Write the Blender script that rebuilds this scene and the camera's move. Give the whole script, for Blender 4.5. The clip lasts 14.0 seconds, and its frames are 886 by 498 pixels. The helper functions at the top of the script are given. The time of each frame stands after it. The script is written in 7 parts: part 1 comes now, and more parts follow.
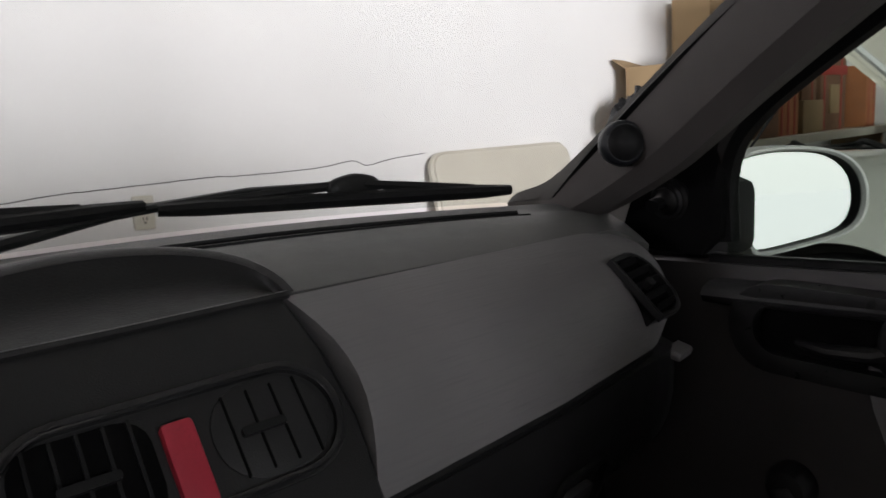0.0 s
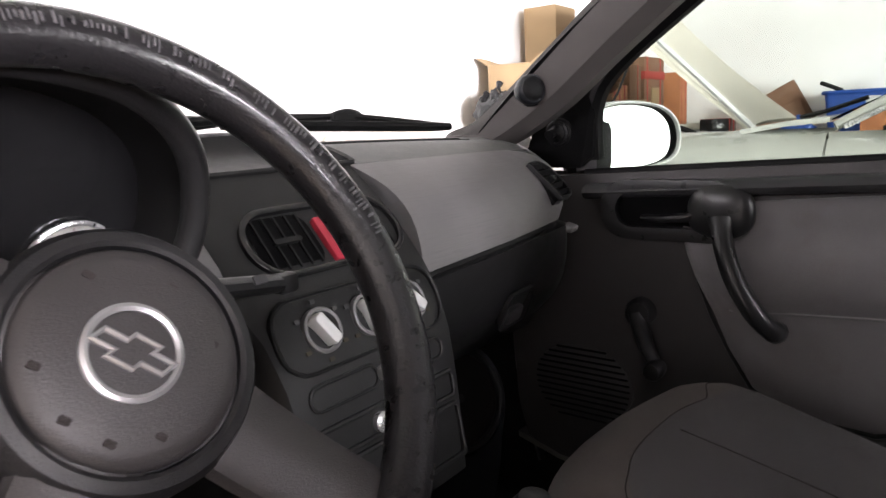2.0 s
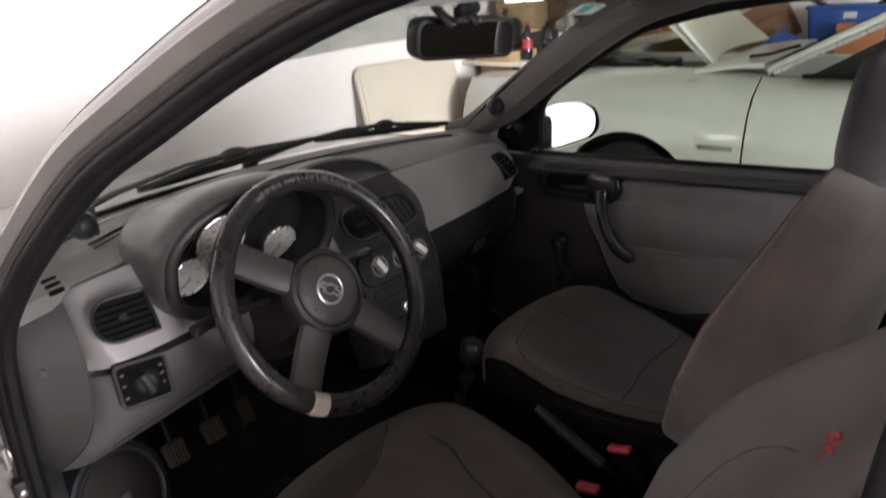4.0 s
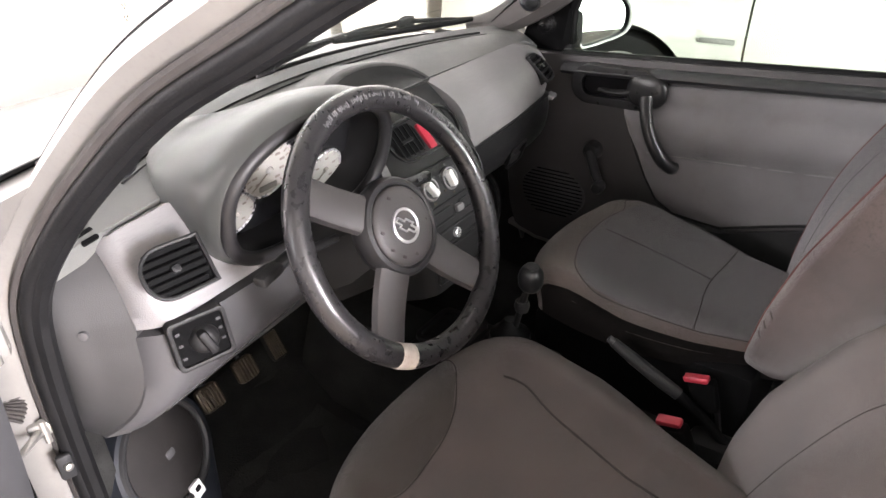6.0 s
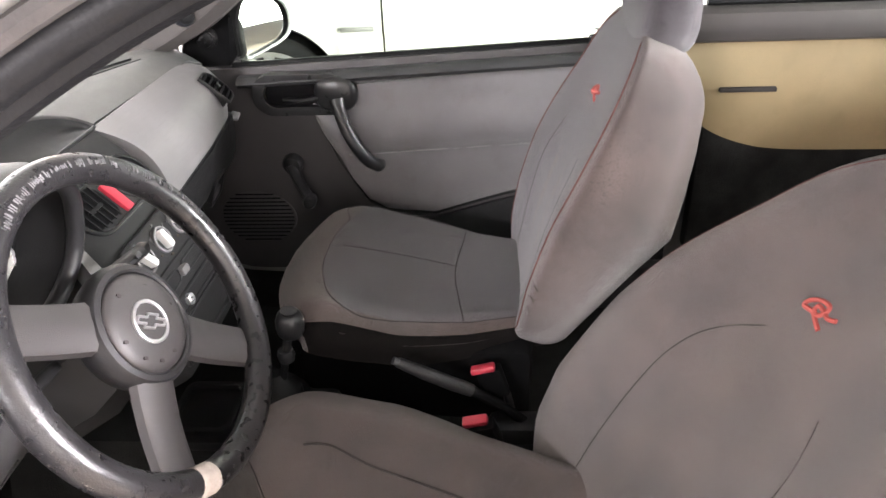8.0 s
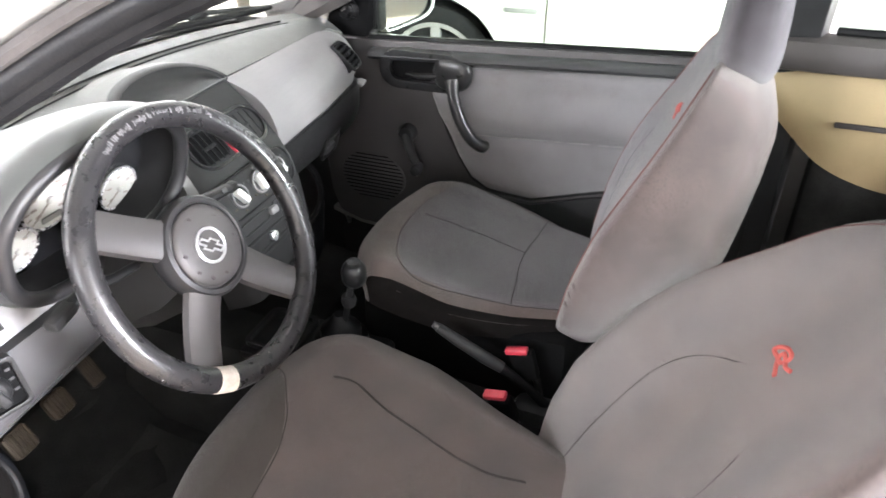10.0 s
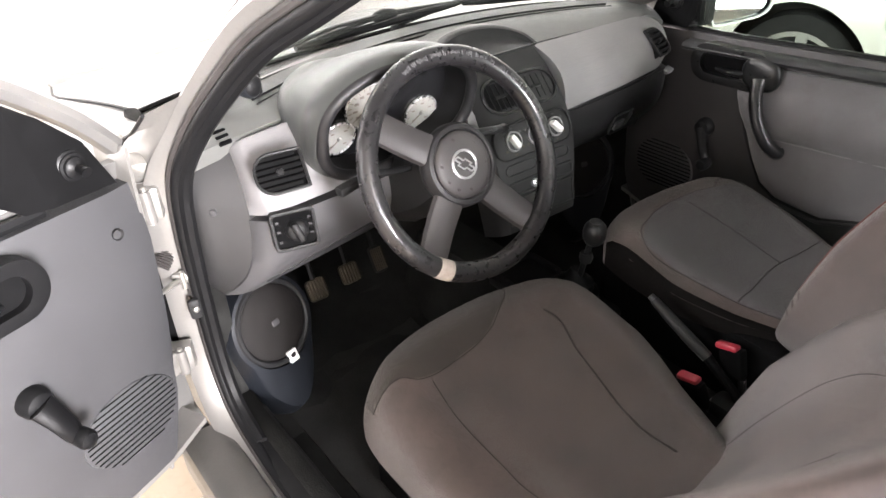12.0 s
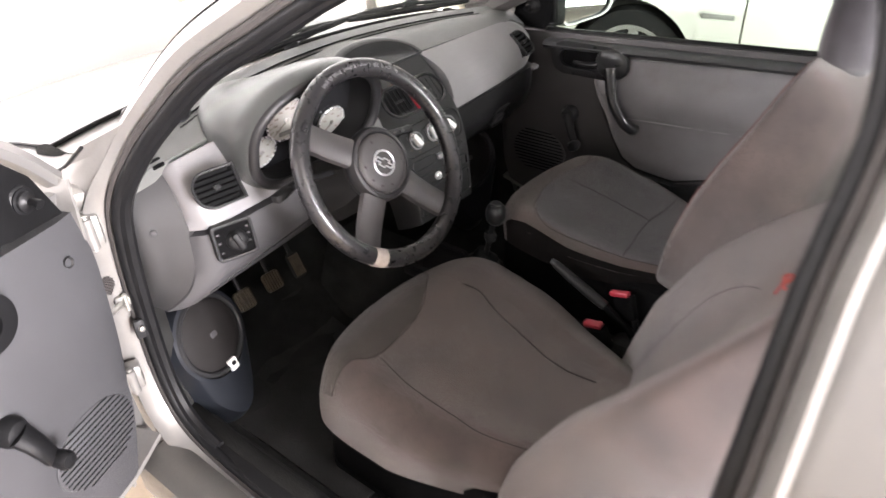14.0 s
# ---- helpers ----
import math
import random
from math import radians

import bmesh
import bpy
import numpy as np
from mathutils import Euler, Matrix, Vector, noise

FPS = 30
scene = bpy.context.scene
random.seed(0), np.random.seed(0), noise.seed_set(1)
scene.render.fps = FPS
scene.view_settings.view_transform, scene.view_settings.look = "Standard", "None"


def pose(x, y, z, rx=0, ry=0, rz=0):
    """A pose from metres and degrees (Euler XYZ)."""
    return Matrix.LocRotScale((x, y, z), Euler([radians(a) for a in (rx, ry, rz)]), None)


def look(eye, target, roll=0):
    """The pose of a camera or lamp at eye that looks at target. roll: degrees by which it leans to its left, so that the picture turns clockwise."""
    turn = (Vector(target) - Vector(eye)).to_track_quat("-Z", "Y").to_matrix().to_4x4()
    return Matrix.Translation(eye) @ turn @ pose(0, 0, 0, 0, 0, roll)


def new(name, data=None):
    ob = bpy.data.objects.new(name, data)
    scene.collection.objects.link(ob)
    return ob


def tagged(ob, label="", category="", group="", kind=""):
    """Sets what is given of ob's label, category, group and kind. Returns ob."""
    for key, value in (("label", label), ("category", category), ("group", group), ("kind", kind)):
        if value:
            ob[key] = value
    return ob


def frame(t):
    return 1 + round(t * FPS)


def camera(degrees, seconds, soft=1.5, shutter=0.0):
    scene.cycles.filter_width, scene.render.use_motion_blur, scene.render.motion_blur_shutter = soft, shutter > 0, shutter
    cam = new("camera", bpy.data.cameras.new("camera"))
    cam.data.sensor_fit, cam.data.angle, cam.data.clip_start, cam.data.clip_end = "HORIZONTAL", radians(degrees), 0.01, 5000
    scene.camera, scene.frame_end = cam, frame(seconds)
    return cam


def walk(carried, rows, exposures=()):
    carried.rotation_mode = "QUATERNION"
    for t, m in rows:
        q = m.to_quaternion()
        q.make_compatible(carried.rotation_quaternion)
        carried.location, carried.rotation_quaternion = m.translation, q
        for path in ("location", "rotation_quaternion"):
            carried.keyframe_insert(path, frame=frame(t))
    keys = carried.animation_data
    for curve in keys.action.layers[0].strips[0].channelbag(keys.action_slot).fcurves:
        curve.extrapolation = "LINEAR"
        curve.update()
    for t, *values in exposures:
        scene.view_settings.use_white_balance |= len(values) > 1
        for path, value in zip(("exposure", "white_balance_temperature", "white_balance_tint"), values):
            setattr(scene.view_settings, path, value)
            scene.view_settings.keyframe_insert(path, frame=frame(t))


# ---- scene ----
cam = camera(65.2, 14.0, shutter=0.25)
PATH = [
    (0, (-0.08, -0.203, 1.115), (1.171, 1.32, 0.775), -3.6),
    (0.5, (-0.119, -0.205, 1.097), (1.284, 1.179, 0.753), -3.1),
    (1, (-0.261, -0.268, 1.089), (1.186, 1.071, 0.752), -3.0),
    (1.5, (-0.393, -0.32, 1.03), (1.11, 0.956, 0.692), -2.9),
    (2, (-0.446, -0.335, 1.037), (1.102, 0.882, 0.688), -2.9),
    (2.5, (-0.621, -0.408, 1.162), (0.924, 0.812, 0.811), -2.7),
    (3, (-0.781, -0.559, 1.274), (0.761, 0.667, 0.93), -2.9),
    (3.5, (-0.904, -0.751, 1.338), (0.613, 0.483, 0.916), -3.0),
    (4, (-0.954, -0.826, 1.386), (0.47, 0.391, 0.684), -2.9),
    (4.2, (-0.952, -0.817, 1.385), (0.415, 0.379, 0.547), -3.2),
    (6.3, (-0.976, -0.532, 1.401), (0.458, 0.416, 0.378), -2.2),
    (6.5, (-1.019, -0.516, 1.41), (0.474, 0.333, 0.385), -2.0),
    (7, (-0.972, -0.393, 1.417), (0.634, 0.212, 0.389), -1.7),
    (7.5, (-0.882, -0.316, 1.395), (0.804, -0.056, 0.35), -1.5),
    (7.7, (-0.878, -0.34, 1.39), (0.828, -0.193, 0.357), -2.9),
    (9.8, (-0.931, -0.569, 1.443), (0.667, -0.074, 0.348), -0.3),
    (10, (-0.924, -0.594, 1.45), (0.644, 0.008, 0.364), -0.4),
    (10.5, (-0.919, -0.762, 1.488), (0.431, 0.251, 0.413), -1.4),
    (11, (-0.937, -0.876, 1.482), (0.212, 0.367, 0.418), -1.6),
    (11.5, (-0.952, -0.875, 1.467), (0.086, 0.462, 0.401), -2.2),
    (12, (-0.972, -0.847, 1.449), (0.047, 0.504, 0.383), -2.3),
    (12.5, (-0.967, -0.681, 1.394), (0.069, 0.663, 0.335), -2.4),
    (13, (-0.963, -0.595, 1.384), (0.154, 0.67, 0.311), -2.6),
    (13.5, (-1.007, -0.634, 1.429), (0.207, 0.539, 0.356), -2.4),
    (14, (-1.153, -0.884, 1.499), (0.139, 0.217, 0.441), -3.0),
]
walk(cam, [(t, look(eye, target, roll)) for t, eye, target, roll in PATH],
     exposures=[(0.0, -2.35, 6500, 18), (1.0, -2.3, 6550, 20), (1.5, -1.8, 6600, 21), (2.0, -0.75, 6600, 22), (2.5, -2.05, 6550, 20), (3.0, -2.25, 6650, 19), (3.5, -2.4, 6700, 20), (4.2, -1.1, 6750, 20),
                (6.3, 0.2, 6650, 18), (7.7, 0.6, 6650, 19), (9.8, 1.05, 6300, 14), (11.0, 0.45, 6500, 14), (12.5, 0.21, 6650, 16), (14.0, 0.16, 6650, 18)])

# ---- light ----
world = bpy.data.worlds.new("sky")
scene.world = world
world.use_nodes = True
wn = world.node_tree.nodes
sky = wn.new("ShaderNodeTexSky")
sky.sky_type, sky.sun_disc = "NISHITA", False
sky.sun_elevation, sky.sun_rotation = radians(58), radians(198)
wn["Background"].inputs["Strength"].default_value = 0.12
world.node_tree.links.new(sky.outputs[0], wn["Background"].inputs["Color"])


def lamp(name, kind, m, energy, colour=(1, 1, 1), **kw):
    data = bpy.data.lights.new(name, kind)
    data.energy, data.color = energy, colour
    ob = new(name, data)
    ob.matrix_world = m
    for k, v in kw.items():
        if k == "size":
            data.size = v
        if k == "size_y":
            data.shape, data.size_y = "RECTANGLE", v
        if k == "angle":
            data.angle = v
    return ob


lamp("sun", "SUN", look((3, -6, 15), (0, 3, 0)), 1.0, (1, 0.96, 0.9), angle=radians(12))
lamp("garage_door_daylight", "AREA", look((-0.65, -5.9, 1.65), (-0.65, 0, 1.65)), 4900, (0.98, 0.985, 1.0), size=3.0, size_y=2.1)
lamp("garage_door_shaded_side", "AREA", look((1.78, -5.9, 1.45), (1.78, 0, 1.45)), 135, (0.98, 0.985, 1.0), size=1.76, size_y=2.5)
# Added fill that brightens the front wall; no window is known on this side.
lamp("side_window_daylight", "AREA", look((-4.5, 1.2, 2.05), (0, 1.35, 1.5)), 220, (0.98, 0.985, 1.0), size=1.0, size_y=0.85)


# ---- materials ----
def mat(name, base, rough=0.5, metal=0.0, var=0.12, big=3.0, fine=300.0, bump=0.15, coat=0.0, spec=0.5, tint=None, stain=0.0, weave=0.0, rvar=0.08, streak=0.0):
    """A surface with broad and fine variation of colour, gloss and relief; lengths are in 1/m."""
    m = bpy.data.materials.new(name)
    m.use_nodes = True
    nt, n = m.node_tree, m.node_tree.nodes
    b = n["Principled BSDF"]
    tc = n.new("ShaderNodeTexCoord")

    def noise_tex(scale, detail=4.0):
        t = n.new("ShaderNodeTexNoise")
        t.inputs["Scale"].default_value, t.inputs["Detail"].default_value = scale, detail
        nt.links.new(tc.outputs["Object"], t.inputs["Vector"])
        return t.outputs["Fac"]

    def mix(fac, a, c):
        x = n.new("ShaderNodeMix")
        x.data_type = "RGBA"
        nt.links.new(fac, x.inputs[0])
        for sock, val in ((6, a), (7, c)):
            if isinstance(val, tuple):
                x.inputs[sock].default_value = (*val, 1)
            else:
                nt.links.new(val, x.inputs[sock])
        return x.outputs[2]

    def ramp(fac, lo, hi):
        r = n.new("ShaderNodeMapRange")
        r.inputs[1].default_value, r.inputs[2].default_value = lo, hi
        nt.links.new(fac, r.inputs[0])
        return r.outputs[0]

    lo = tuple(c * (1 - var) for c in base)
    hi = tuple(min(1, c * (1 + var)) for c in (tint or base))
    broad, grain = noise_tex(big), noise_tex(fine, 2.0)
    if streak:
        mp = n.new("ShaderNodeMapping")
        mp.inputs["Scale"].default_value = (1.0 / streak, 1.0, 1.0)
        nt.links.new(tc.outputs["Object"], mp.inputs["Vector"])
        nt.links.new(mp.outputs[0], grain.node.inputs["Vector"])
    col = mix(ramp(broad, 0.3, 0.7), lo, hi)
    dark = tuple(c * (1 - 1.2 * var) for c in base)
    col = mix(ramp(grain, 0.52, 0.8), col, dark)
    if stain:
        dirt = ramp(noise_tex(big * 2.3, 6.0), 0.56, 0.75)
        s = n.new("ShaderNodeMath")
        s.operation, s.inputs[1].default_value = "MULTIPLY", stain
        nt.links.new(dirt, s.inputs[0])
        col = mix(s.outputs[0], col, tuple(c * f for c, f in zip(base, (0.62, 0.52, 0.42))))
    nt.links.new(col, b.inputs["Base Color"])
    r = n.new("ShaderNodeMapRange")
    r.inputs[3].default_value, r.inputs[4].default_value = max(0.02, rough - rvar), min(1, rough + rvar)
    nt.links.new(noise_tex(big * 5), r.inputs[0])
    nt.links.new(r.outputs[0], b.inputs["Roughness"])
    b.inputs["Metallic"].default_value = metal
    b.inputs["Specular IOR Level"].default_value = spec
    b.inputs["Coat Weight"].default_value, b.inputs["Coat Roughness"].default_value = coat, 0.08
    height = grain
    if weave:
        w1, w2 = n.new("ShaderNodeTexWave"), n.new("ShaderNodeTexWave")
        w2.bands_direction = "Y"
        add = n.new("ShaderNodeMath")
        for w in (w1, w2):
            w.inputs["Scale"].default_value, w.inputs["Distortion"].default_value = weave, 1.0
            nt.links.new(tc.outputs["Object"], w.inputs["Vector"])
        nt.links.new(w1.outputs["Fac"], add.inputs[0])
        nt.links.new(w2.outputs["Fac"], add.inputs[1])
        height = add.outputs[0]
        b.inputs["Sheen Weight"].default_value = 0.25
    if bump:
        bp = n.new("ShaderNodeBump")
        bp.inputs["Strength"].default_value, bp.inputs["Distance"].default_value = bump, 0.002
        nt.links.new(height, bp.inputs["Height"])
        nt.links.new(bp.outputs[0], b.inputs["Normal"])
    return m


def glass_mat(name, tint=(0.93, 0.96, 0.95)):
    m = bpy.data.materials.new(name)
    m.use_nodes = True
    nt, n = m.node_tree, m.node_tree.nodes
    n.remove(n["Principled BSDF"])
    tr, gl, mx, lw, pw, fr = (n.new("ShaderNode" + k) for k in ("BsdfTransparent", "BsdfGlossy", "MixShader", "LayerWeight", "Math", "MapRange"))
    lw.inputs["Blend"].default_value = 0.5
    pw.operation, pw.inputs[1].default_value = "POWER", 5.0
    fr.inputs[3].default_value, fr.inputs[4].default_value = 0.012, 0.6
    nt.links.new(lw.outputs["Facing"], pw.inputs[0])
    nt.links.new(pw.outputs[0], fr.inputs[0])
    tr.inputs["Color"].default_value = (*tint, 1)
    gl.inputs["Roughness"].default_value = 0.02
    nt.links.new(fr.outputs[0], mx.inputs[0])
    nt.links.new(tr.outputs[0], mx.inputs[1])
    nt.links.new(gl.outputs[0], mx.inputs[2])
    nt.links.new(mx.outputs[0], n["Material Output"].inputs["Surface"])
    return m


def glow(name, colour, strength):
    m = bpy.data.materials.new(name)
    m.use_nodes = True
    b = m.node_tree.nodes["Principled BSDF"]
    b.inputs["Base Color"].default_value = (0.9, 0.9, 0.88, 1)
    b.inputs["Emission Color"].default_value, b.inputs["Emission Strength"].default_value = (*colour, 1), strength
    return m


M_SILVER = mat("silver_paint", (0.1240, 0.1209, 0.1165), 0.36, 0.5, 0.04, 4, 900, 0.02, coat=0.3)
M_JAMB = mat("jamb_paint", (0.155, 0.149, 0.141), 0.38, 0.4, 0.06, 14, 200, 0.04, coat=0.2, stain=0.10)
M_SEAL = mat("black_rubber", (0.0055, 0.0055, 0.0059), 0.5, 0, 0.2, 20, 300, 0.2, spec=0.14)
M_BLACK = mat("black_plastic", (0.0125, 0.0125, 0.013), 0.45, 0, 0.2, 12, 500, 0.15, spec=0.14)
M_GLOSS = mat("gloss_black", (0.012, 0.012, 0.013), 0.15, 0, 0.2, 12, 300, 0.03)
M_HANDLE = mat("satin_black_plastic", (0.0115, 0.0115, 0.012), 0.30, 0, 0.2, 12, 400, 0.08, spec=0.32)
# Darker copy of the black plastic; its colour offsets direct light on door fittings.
M_BLACK_DIM = mat("deep_black_plastic", (0.0040, 0.0040, 0.0043), 0.42, 0, 0.2, 14, 500, 0.12, spec=0.16)
M_DASH = mat("dash_top_plastic", (0.0744, 0.0762, 0.0744), 0.50, 0, 0.1, 9, 900, 0.25, tint=(0.0810, 0.0810, 0.0763), spec=0.32)
M_POD = mat("binnacle_plastic", (0.040, 0.042, 0.041), 0.36, 0, 0.1, 9, 900, 0.2, spec=0.5)
M_STACK = mat("console_plastic", (0.0145, 0.0145, 0.015), 0.45, 0, 0.12, 9, 900, 0.2, spec=0.28)
M_FASCIA = mat("light_grey_plastic", (0.134, 0.130, 0.132), 0.45, 0, 0.10, 7, 500, 0.25, streak=25)
M_KNEE = mat("mid_grey_plastic", (0.046, 0.045, 0.047), 0.5, 0, 0.08, 7, 800, 0.2, spec=0.28)
# Dark grey, taken down further to offset strong doorway light on the end cap.
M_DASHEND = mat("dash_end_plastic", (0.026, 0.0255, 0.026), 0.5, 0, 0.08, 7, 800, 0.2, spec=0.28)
M_DOOR = mat("door_plastic", (0.037, 0.0345, 0.035), 0.55, 0, 0.1, 7, 900, 0.25, spec=0.28)
M_DOOR_GREY = mat("door_grey_plastic", (0.0273, 0.0273, 0.0291), 0.5, 0, 0.1, 6, 900, 0.25, spec=0.28)
M_INSERT = mat("door_insert_cloth", (0.122, 0.116, 0.120), 0.85, 0, 0.1, 9, 600, 0.25, stain=0.25, weave=900, spec=0.12)
M_SEAT = mat("seat_cloth", (0.0610, 0.0480, 0.0455), 0.9, 0, 0.22, 11, 260, 0.5, tint=(0.0680, 0.0505, 0.0460), stain=0.10, weave=1100, spec=0.12)
M_SEAT_BLUE = mat("seat_centre_cloth", (0.0500, 0.0445, 0.0500), 0.9, 0, 0.22, 11, 260, 0.5, stain=0.15, weave=1100, spec=0.12)
M_GUSSET = mat("seat_brown_cloth", (0.0381, 0.0308, 0.0273), 0.9, 0, 0.14, 8, 900, 0.35, weave=900, spec=0.12)
M_SEAM = mat("seat_seam", (0.036, 0.032, 0.031), 0.9, 0, 0.2, 30, 500, 0.3, spec=0.12)
M_PIPING = mat("faded_red_piping", (0.098, 0.046, 0.042), 0.85, 0, 0.2, 60, 500, 0.3, spec=0.12)
# Near-black: the shade of wells, slots and gaps as colour; also some black parts.
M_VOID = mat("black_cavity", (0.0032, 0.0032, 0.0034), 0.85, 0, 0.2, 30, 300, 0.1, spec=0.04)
M_WEATHER = mat("weatherstrip_rubber", (0.030, 0.027, 0.026), 0.6, 0, 0.2, 20, 300, 0.2, spec=0.2)
M_HAIR = mat("glass_crack", (0.05, 0.05, 0.05), 0.5, 0, 0.1, 30, 300, 0.0)
M_REDTHREAD = mat("red_thread", (0.2852, 0.0465, 0.0372), 0.8, 0, 0.2, 60, 900, 0.3)
M_LEATHER = mat("wheel_leather", (0.0160, 0.0152, 0.0165), 0.29, 0, 0.25, 18, 420, 0.26, coat=0.28, spec=0.3, rvar=0.08)
M_SPOKE = mat("wheel_spoke_plastic", (0.036, 0.033, 0.033), 0.45, 0, 0.12, 14, 800, 0.2)
M_HUB = mat("hub_plastic", (0.016, 0.0155, 0.0165), 0.42, 0, 0.12, 14, 800, 0.2, spec=0.35)
M_SIDE_SHADE = mat("dark_seat_side_cloth", (0.006, 0.0052, 0.005), 0.95, 0, 0.2, 10, 900, 0.35, spec=0.04)
M_WORN = mat("worn_leather", (0.1054, 0.1023, 0.1085), 0.5, 0, 0.4, 60, 500, 0.5)
M_TAPE = mat("masking_tape", (0.36, 0.32, 0.285), 0.75, 0, 0.15, 60, 300, 0.3)
M_CHROME = mat("chrome", (0.78, 0.78, 0.79), 0.28, 0.8, 0.05, 30, 500, 0.02)
M_BADGE = mat("satin_chrome", (0.50, 0.50, 0.51), 0.32, 0.75, 0.02, 30, 500, 0.0, rvar=0.02)
M_STEEL = mat("zinc_steel", (0.33, 0.32, 0.30), 0.4, 0.8, 0.15, 40, 500, 0.1, stain=0.4)
M_RUSTY = mat("worn_pedal_metal", (0.0536, 0.0413, 0.0272), 0.5, 0.5, 0.3, 50, 500, 0.3, stain=0.6)
M_WHITE = mat("white_plastic", (0.555, 0.555, 0.5475), 0.4, 0, 0.05, 14, 500, 0.05)
M_DIAL = mat("dial_face", (0.37, 0.365, 0.34), 0.5, 0, 0.05, 20, 500, 0.02)
M_DIALMARK = mat("dial_marks", (0.22, 0.19, 0.17), 0.6, 0, 0.1, 30, 500, 0.02)
M_RED = mat("red_plastic", (0.34, 0.020, 0.038), 0.42, 0, 0.12, 40, 500, 0.1)
M_CARPET = mat("black_carpet", (0.015, 0.015, 0.0145), 0.95, 0, 0.4, 14, 350, 0.8, spec=0.06)
M_MAT = mat("rubber_floor_mat", (0.020, 0.020, 0.0195), 0.6, 0, 0.3, 12, 240, 0.4, stain=0.3, spec=0.06)
M_HEAD = mat("headliner_cloth", (0.0544, 0.0448, 0.0416), 0.9, 0, 0.06, 6, 700, 0.2, weave=800, spec=0.12)
M_TRIM = mat("pillar_trim", (0.0564, 0.0515, 0.0498), 0.6, 0, 0.08, 8, 800, 0.2, spec=0.28)
M_TAN = mat("tan_vinyl", (0.225, 0.168, 0.088), 0.6, 0, 0.1, 7, 600, 0.15, stain=0.25)
M_BLUEBLACK = mat("speaker_box_plastic", (0.0085, 0.0098, 0.0125), 0.4, 0, 0.15, 10, 900, 0.2, spec=0.28)
M_CONE = mat("speaker_grille", (0.0105, 0.0093, 0.009), 0.55, 0.2, 0.2, 30, 1500, 0.5, spec=0.2)
M_GLASS_G = glass_mat("tinted_window_glass", (0.24, 0.29, 0.27))
M_GLASS_P = glass_mat("green_tinted_side_glass", (0.65, 0.70, 0.66))
M_GLASS_R = glass_mat("rear_window_glass", (0.46, 0.49, 0.47))
M_GLASS_B = glass_mat("sunshade_tint", (0.78, 0.80, 0.78))
M_GLASS_W = glass_mat("windscreen_glass", (0.87, 0.89, 0.88))
M_MIRROR = mat("mirror_silver", (0.9, 0.9, 0.9), 0.02, 1.0, 0.0, 3, 100, 0.0, rvar=0.0)
M_LAMP = glow("lit_lamp_lens", (1.0, 0.94, 0.92), 9.0)
M_WALL = mat("white_wall_paint", (0.82, 0.805, 0.79), 0.85, 0, 0.035, 1.6, 60, 0.25, stain=0.05)
M_FLOOR = mat("garage_floor_tile", (0.25, 0.20, 0.145), 0.5, 0, 0.14, 3, 40, 0.1, stain=0.3)
# Grey picked for the unseen left wall, to cut bounced light.
M_UNSEEN_WALL = mat("grey_cement_render", (0.34, 0.33, 0.31), 0.9, 0, 0.1, 2, 60, 0.3)
M_CEIL = mat("ceiling_concrete", (0.32, 0.315, 0.30), 0.9, 0, 0.03, 2, 60, 0.1)
M_CARWHITE = mat("white_car_paint", (0.36, 0.364, 0.332), 0.3, 0, 0.03, 2, 300, 0.01, coat=0.7)
M_HOODIN = mat("hood_cream_paint", (0.66, 0.62, 0.53), 0.5, 0, 0.05, 3, 300, 0.03, stain=0.2)
M_ENGINE = mat("engine_bay_grime", (0.0245, 0.0231, 0.0210), 0.6, 0.2, 0.4, 20, 150, 0.5, spec=0.1)
M_CARD = mat("cardboard", (0.36, 0.25, 0.14), 0.85, 0, 0.12, 7, 300, 0.2, stain=0.2, spec=0.28)
M_CARD_D = mat("brown_cardboard", (0.22, 0.12, 0.075), 0.85, 0, 0.15, 7, 300, 0.2, spec=0.28)
M_BAG = mat("black_bag_film", (0.013, 0.013, 0.014), 0.25, 0, 0.3, 16, 120, 0.6)
M_BLUE = mat("blue_plastic", (0.02, 0.075, 0.32), 0.4, 0, 0.1, 8, 400, 0.1)
M_CREAM = mat("cream_plastic", (0.62, 0.58, 0.49), 0.55, 0, 0.06, 5, 400, 0.1, stain=0.15)
M_ORANGE = mat("orange_print", (0.45, 0.17, 0.07), 0.8, 0, 0.15, 9, 300, 0.2)
M_REDPRINT = mat("red_print", (0.38, 0.04, 0.03), 0.7, 0, 0.15, 9, 300, 0.1)
M_CLEARBAG = mat("pale_bag_film", (0.62, 0.62, 0.60), 0.3, 0, 0.15, 12, 120, 0.5)
M_TYRE = mat("tyre_rubber", (0.0100, 0.0100, 0.0100), 0.75, 0, 0.2, 12, 200, 0.3, spec=0.1)
M_ALLOY = mat("wheel_alloy", (0.45, 0.45, 0.44), 0.35, 0.8, 0.08, 12, 300, 0.05)
M_BARS = mat("grey_print", (0.14, 0.14, 0.13), 0.6, 0, 0.1, 30, 300, 0.02)
M_TEAL = mat("teal_print", (0.05, 0.30, 0.30), 0.5, 0, 0.1, 30, 300, 0.02)


# ---- mesh tools ----
def V(*p):
    return Vector(p)


PLACE = Matrix.Identity(4)  # where the corner being built stands


def thing(name, at, label, category, group="", kind=""):
    ob = new(name)
    ob.location = PLACE @ Vector(at)
    ob.empty_display_size = 0.05
    return tagged(ob, label, category, group, kind)


